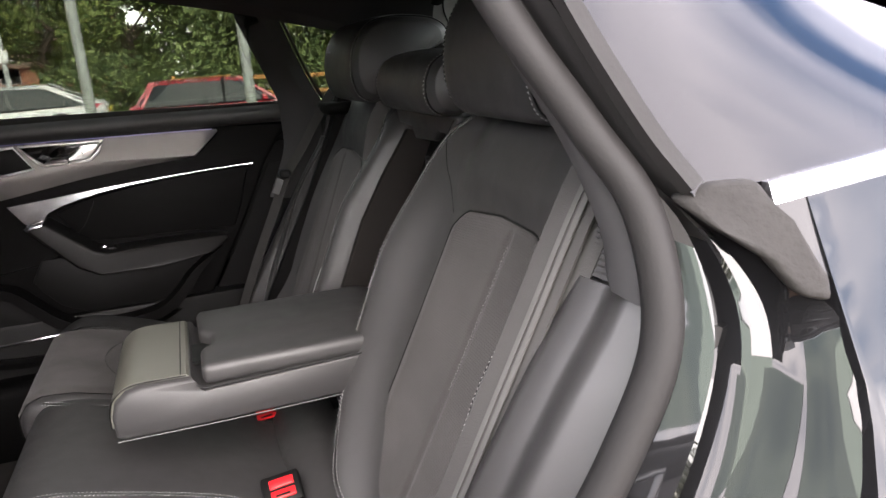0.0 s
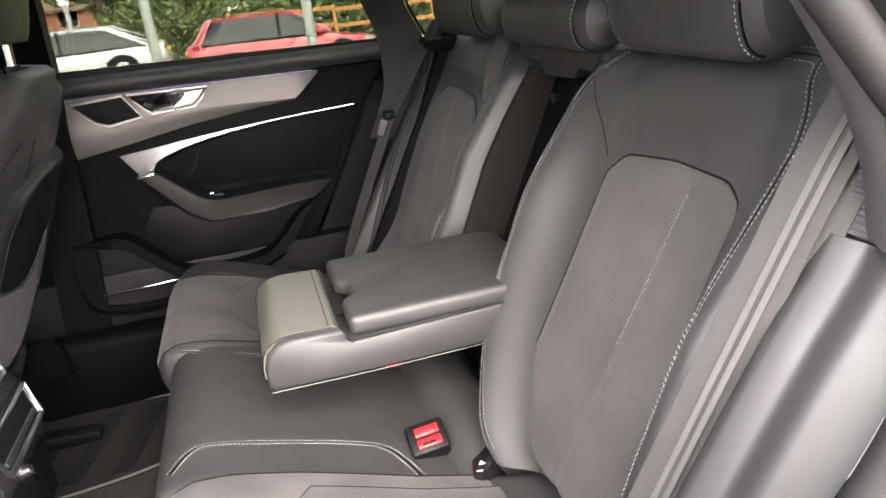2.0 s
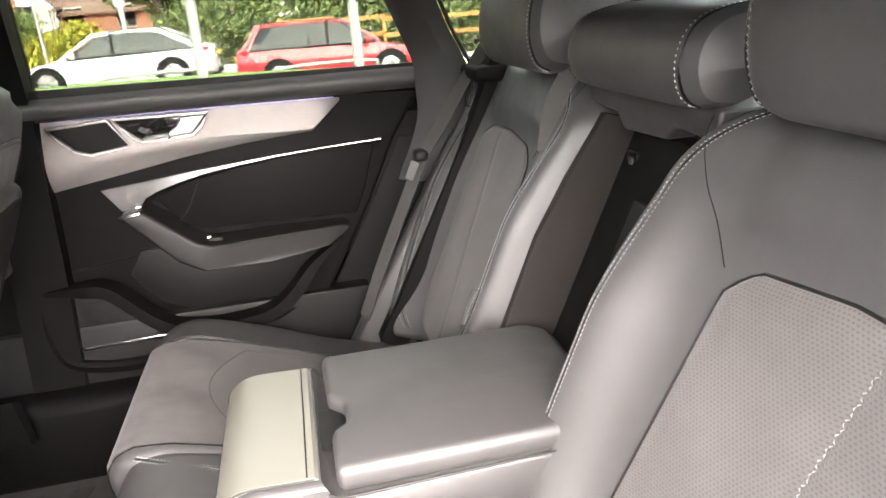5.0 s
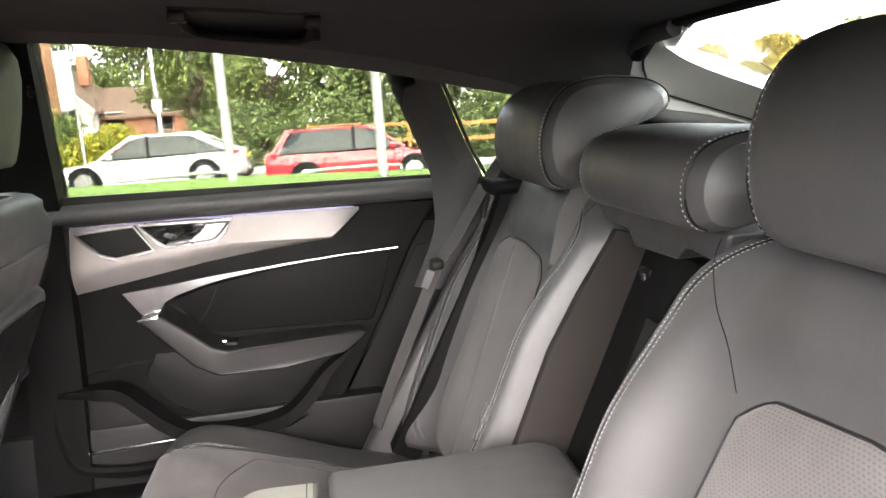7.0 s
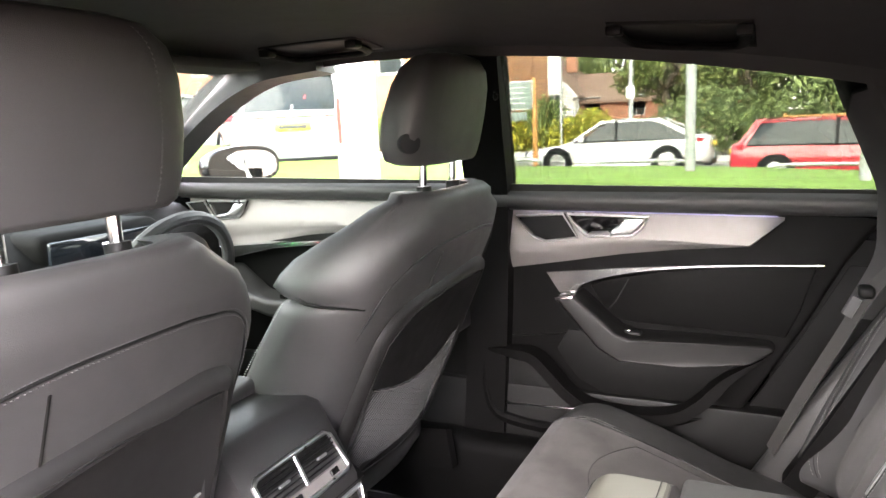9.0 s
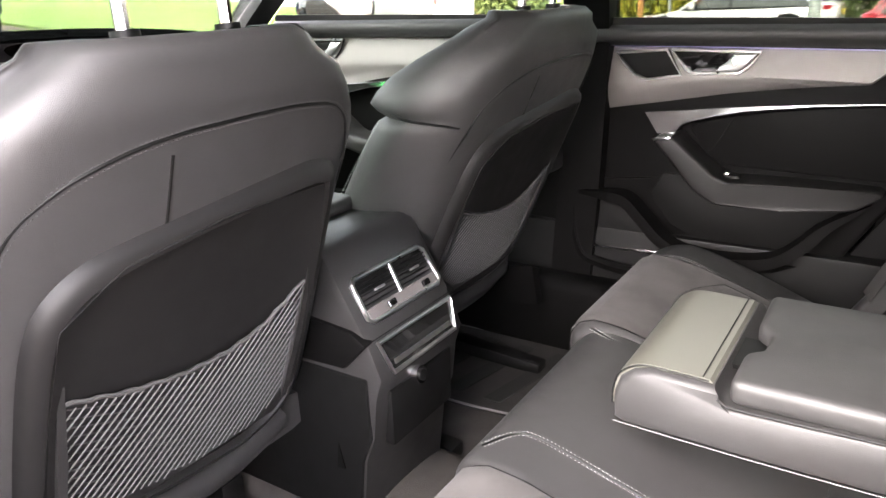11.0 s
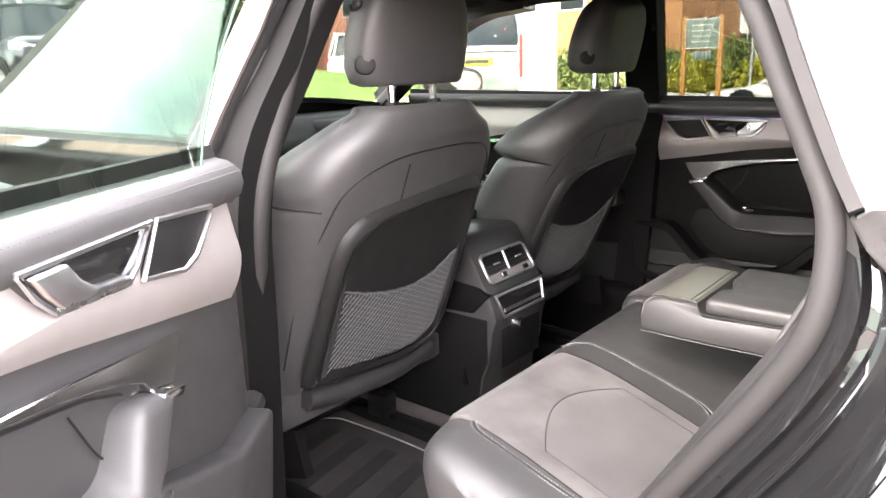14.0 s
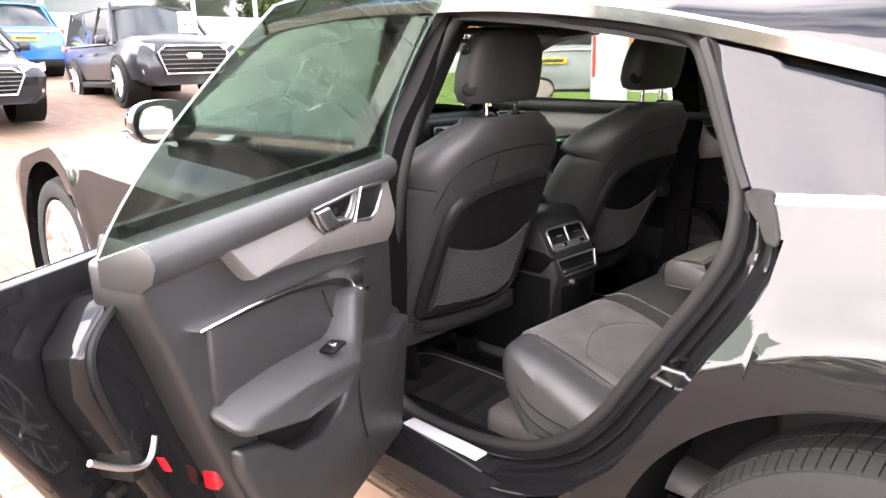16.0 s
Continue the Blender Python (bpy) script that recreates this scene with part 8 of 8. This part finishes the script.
part("shaft_sign", box(-0.12, 0.12, -0.07, -0.05, 1.9, 2.2, 0.01), WHITE_SIGN, lp)
lp2 = thing("lamp_post", "slim pale street lamp post by the hedge", "lamp post", (-6.9, 25.0, ground_z(-6.9, 25)))
part("shaft", tube([(0, 0, 0), (0, 0, 6.5)], 0.05, 12), GALV, lp2)
part("head", box(-0.5, 0.1, -0.1, 0.1, 6.4, 6.5, 0.03), GALV, lp2)
part("plate", box(-0.45, 0.0, -0.09, -0.06, 2.2, 4.0, 0.01), WHITE_SIGN, lp2, "tall white road sign")
for x0, x1 in ((-1.70, -0.45), (0.45, 1.75), (-4.2, -2.5), (2.6, 3.9)):
    y = 9.0
    zg = ground_z((x0 + x1) / 2, y) + 0.22
    hp = thing("barrier_hoop", "low grey steel hoop barrier in the grass", "hoop barrier", ((x0 + x1) / 2, y, zg), "hoop barriers")
    w = (x1 - x0) / 2
    part("hoop", tube(curve_pts([(-w, 0, -0.3), (-w, 0, 0.22), (-w + 0.08, 0, 0.31), (0, 0, 0.325), (w - 0.08, 0, 0.31), (w, 0, 0.22), (w, 0, -0.3)], 6), 0.024, 10), GALV, hp)
nb_ = thing("notice_board", "grey-green notice board on orange timber posts", "notice board", (-5.2, 15.6, ground_z(-5.2, 15.6)))
for sx in (-0.42, 0.42):
    part("post", box(sx - 0.05, sx + 0.05, -0.05, 0.05, -0.1, 2.35, 0.01), TIMBER, nb_, "orange timber post")
bd = part("board", box(-0.40, 0.40, -0.03, 0.03, 1.62, 2.28, 0.01), BOARD, nb_)
part("board_frame", sweep([(-0.39, -0.035, 1.63), (0.39, -0.035, 1.63), (0.39, -0.035, 2.27), (-0.39, -0.035, 2.27)], round_profile(0.02, 6), True, up=(0, 1, 0)), WHITE_SIGN, nb_)
for k in range(4):
    part("print_bar", box(-0.25, 0.25 - 0.06 * (k % 2), -0.036, -0.031, 2.12 - 0.12 * k, 2.15 - 0.12 * k), WHITE_SIGN, bd)
part("small_board", box(-0.22, 0.22, -0.03, 0.03, 1.36, 1.56, 0.01), BOARD, nb_)

fence = thing("fence", "weathered timber rail fence beyond the red car", "fence", (0, 0, 0))
for i in range(12):
    x = 0.5 + i * 1.6
    part("post", box(x - 0.05, x + 0.05, 22.6, 22.7, ground_z(x, 22.6) - 0.1, ground_z(x, 22.6) + 1.45, 0.01), TIMBER, fence)
    if i < 11:
        for zz in (0.75, 1.25):
            part("rail", box(x + 0.05, x + 1.55, 22.56, 22.60, ground_z(x, 22.6) + zz, ground_z(x, 22.6) + zz + 0.12, 0.01), TIMBER, fence)


def house(x, y, w, d, eaves, ridge, wall, label, turn=0.0, gable_front=True):
    """A house with walls, gabled roof, chimney and windows with panes."""
    h = thing("house", label, "house", (x, y, ground_z(x, y)), "", turn=turn)
    if gable_front:
        part("wall", prism([(-w / 2, -0.3), (w / 2, -0.3), (w / 2, eaves), (0, ridge), (-w / 2, eaves)], -d / 2, d / 2), wall, h)
        for sg in (-1, 1):
            part("roof", prism([(0, ridge + 0.16), (sg * (w / 2 + 0.35), eaves - 0.14), (sg * (w / 2 + 0.35), eaves - 0.30), (0, ridge)], -d / 2 - 0.3, d / 2 + 0.3), ROOF_TILE, h)
            part("bargeboard", sweep([(0, -d / 2 - 0.32, ridge + 0.04), (sg * (w / 2 + 0.36), -d / 2 - 0.32, eaves - 0.24)], [(-0.03, -0.14), (0.03, -0.14), (0.03, 0.14), (-0.03, 0.14)]), RENDER_W, h, "white bargeboard")
    else:
        part("wall", prism([(-d / 2, -0.3), (d / 2, -0.3), (d / 2, eaves), (0, ridge), (-d / 2, eaves)], -w / 2, w / 2, plane="yz"), wall, h)
        for sg in (-1, 1):
            part("roof", prism([(0, ridge + 0.16), (sg * (d / 2 + 0.35), eaves - 0.14), (sg * (d / 2 + 0.35), eaves - 0.30), (0, ridge)], -w / 2 - 0.3, w / 2 + 0.3, plane="yz"), ROOF_TILE, h)
    part("chimney", box(w * 0.22, w * 0.22 + 0.7, -0.4, 0.4, ridge - 1.2, ridge + 0.9, 0.02), BRICK, h, "brick chimney")
    for wx in (-w * 0.25, w * 0.25):
        for wz in (1.0, eaves * 0.62):
            wi = part("window", box(wx - 0.6, wx + 0.6, -d / 2 - 0.06, -d / 2 + 0.04, wz, wz + 1.1, 0.02), RENDER_W, h)
            for k in (-0.55, 0.03):
                part("pane", box(wx + k, wx + k + 0.52, -d / 2 - 0.08, -d / 2 - 0.05, wz + 0.07, wz + 1.03), CAR_GLASS, wi)
    return h


house(-16.6, 56.0, 5.6, 9.0, 2.7, 5.7, RENDER_W, "white gabled house with tiled roof behind hedges")
house(-11.2, 57.0, 6.5, 7.0, 2.3, 4.2, BRICK, "red brick house with brown tiled roof behind hedges", gable_front=False)
house(-5.3, 60.0, 7.0, 7.0, 3.0, 4.8, BRICK, "red brick house with brown tiled roof behind hedges", gable_front=False)
blk = thing("brick_building", "orange-brown brick building beyond the notice board", "building", (-17.0, 34.0, 0.0))
part("wall", box(-5.0, 5.6, -4.0, 4.0, -0.3, 8.0, 0.02), mat("orange_brick_wall", (0.42, 0.20, 0.09), 0.9, mottle=0.25, mottle_scale=2, grain=0.5, grain_scale=12), blk)
part("roof", box(-5.3, 5.9, -4.3, 4.3, 8.0, 8.4, 0.05), ROOF_TILE, blk)
for k in range(3):
    wi = part("window", box(-3.6 + 3.2 * k, -2.2 + 3.2 * k, -4.06, -3.95, 3.6, 5.2, 0.02), RENDER_W, blk)
    part("pane", box(-3.5 + 3.2 * k, -2.3 + 3.2 * k, -4.08, -4.05, 3.7, 5.1), CAR_GLASS, wi)
bk2 = thing("brick_building", "red brick building past the silver car", "building", (-24.0, 30.0, 0.6))
part("wall", box(-9.0, 3.0, -3.0, 3.0, -0.5, 7.0, 0.02), BRICK, bk2)
part("roof", box(-9.3, 3.3, -3.3, 3.3, 7.0, 7.3, 0.05), ROOF_TILE, bk2)
for k in range(4):
    wi = part("window", box(-8.0 + 2.8 * k, -6.6 + 2.8 * k, -3.06, -2.95, 3.4, 4.8, 0.02), RENDER_W, bk2)
    part("pane", box(-7.9 + 2.8 * k, -6.7 + 2.8 * k, -3.08, -3.05, 3.5, 4.7), CAR_GLASS, wi)

# showroom behind the yard cars
CLAD = mat("pale_grey_cladding", (0.34, 0.35, 0.35), 0.5, 0.1, mottle=0.06)
SHOW_GLASS = pane_glass("showroom_glass", (0.45, 0.48, 0.48), 0.06)
sr = thing("showroom", "pale showroom with large glazed front and dark banner", "building", (-31.0, 9.0, 1.5))
part("wall", box(-3.0, 0.0, -14, 9, -0.5, 2.2, 0.02), CLAD, sr)
part("upper_wall", box(-3.0, 0.15, -14, 9, 4.4, 7.0, 0.02), CLAD, sr)
part("back_wall", box(-3.2, -3.0, -14, 9, -0.5, 7.0), CLAD, sr)
for k in range(8):
    part("mullion", box(-0.05, 0.06, -13.9 + 3.2 * k, -13.7 + 3.2 * k, 2.2, 4.4), CLAD, sr)
    if k < 7:
        part("pane", box(-0.02, 0.0, -13.7 + 3.2 * k, -10.7 + 3.2 * k, 2.2, 4.4), SHOW_GLASS, sr)
ban = part("banner", box(0.16, 0.24, -5.3, -4.1, 0.0, 7.0, 0.01), GREY_PAINT, sr, "dark upright banner with white lettering")
for k in range(5):
    part("banner_bar", box(0.24, 0.25, -4.85, -4.55, 2.0 + 0.55 * k, 2.38 + 0.55 * k), WHITE_SIGN, ban)

# hedges and trees
hedge("hedge", -16, -7.5, 27.0, 1.7, 1.6, LEAF_GREEN, 1, "dense green hedge across the road", 14000, 0.11)
hedge("hedge", -9.6, -5.6, 25.8, 1.5, 1.2, LEAF_YELLOW, 2, "bright yellow-green shrubs across the road", 7000, 0.10)
hedge("hedge", -3.4, 26.0, 26.0, 2.4, 1.8, LEAF_DARK, 3, "dark green hedge behind the parked cars", 26000, 0.12)
k = 0
for x, y, h, sp, lf in ((-1.0, 31, 8.5, 2.6, LEAF_GREEN), (2.2, 30, 8.0, 3.2, LEAF_DARK), (4.6, 29, 8.2, 3.2, LEAF_GREEN), (7.8, 30, 8.5, 3.4, LEAF_DARK), (11.2, 29, 7.5, 3.2, LEAF_GREEN), (15.0, 29, 7.0, 3.2, LEAF_AUTUMN), (20.5, 27, 4.2, 2.4, LEAF_AUTUMN), (24.5, 24, 6.0, 3.0, LEAF_GREEN), (22.5, 15.0, 4.2, 2.4, LEAF_AUTUMN), (28, 12, 4.6, 2.8, LEAF_AUTUMN), (-20.0, 60, 10, 4.5, LEAF_DARK), (-13.2, 66, 12, 4.5, LEAF_GREEN), (-4.6, 35, 8.6, 2.7, LEAF_GREEN), (-7.6, 66, 12, 4.2, LEAF_DARK)):
    tree(x, y, h, sp, lf, 20 + k, 8500, 0.15 if y < 40 else 0.22, 0.18, "tall autumn-tinted roadside tree" if lf is LEAF_AUTUMN else "tall green roadside tree in full leaf")
    k += 1
for x, y, h, sp in ((-42, 20, 11, 4.5), (-38, 26, 12, 5.0), (-46, 33, 12, 5), (-33, 22, 10, 4)):
    tree(x, y, h, sp, LEAF_DARK, 50 + k, 7000, 0.24, 0.2, "tall dark green tree beyond the yard")
    k += 1
hedge("hedge", -30, 14, -17.0, 3.0, 1.8, LEAF_GREEN, 9, "green hedge along the yard's open side", 14000, 0.16)


# ---------------- block paving beside the car, laid in running bond ----------------
paving = thing("paving", "buff and red clay paving blocks beside the car", "paving", (0, 0, 0), "", "structure")
CLAY = mat("buff_clay_block", (0.165, 0.104, 0.068), 0.88, mottle=0.25, mottle_scale=14, grain=0.5, grain_scale=220, random_var=0.22)


def block_mesh():
    bm = box(-0.098, 0.098, -0.048, 0.048, -0.05, 0.0, 0.004, 1)
    me = bpy.data.meshes.new("block")
    bm.to_mesh(me)
    bm.free()
    me.materials.append(CLAY)
    return me


BLOCK = block_mesh()
rng_b = random.Random(4)
for row in range(14):
    for col in range(13):
        bx_, by_ = -2.05 + 0.203 * col + (0.1015 if row % 2 else 0.0), -2.10 + 0.102 * row
        ob = new("paving_block", BLOCK)
        ob.parent = paving
        ob.matrix_basis = pose(bx_, by_, ground_z(bx_, by_) + 0.004 + rng_b.uniform(-0.0015, 0.0015), rng_b.uniform(-0.4, 0.4), 2.55 + rng_b.uniform(-0.4, 0.4), rng_b.uniform(-0.6, 0.6))
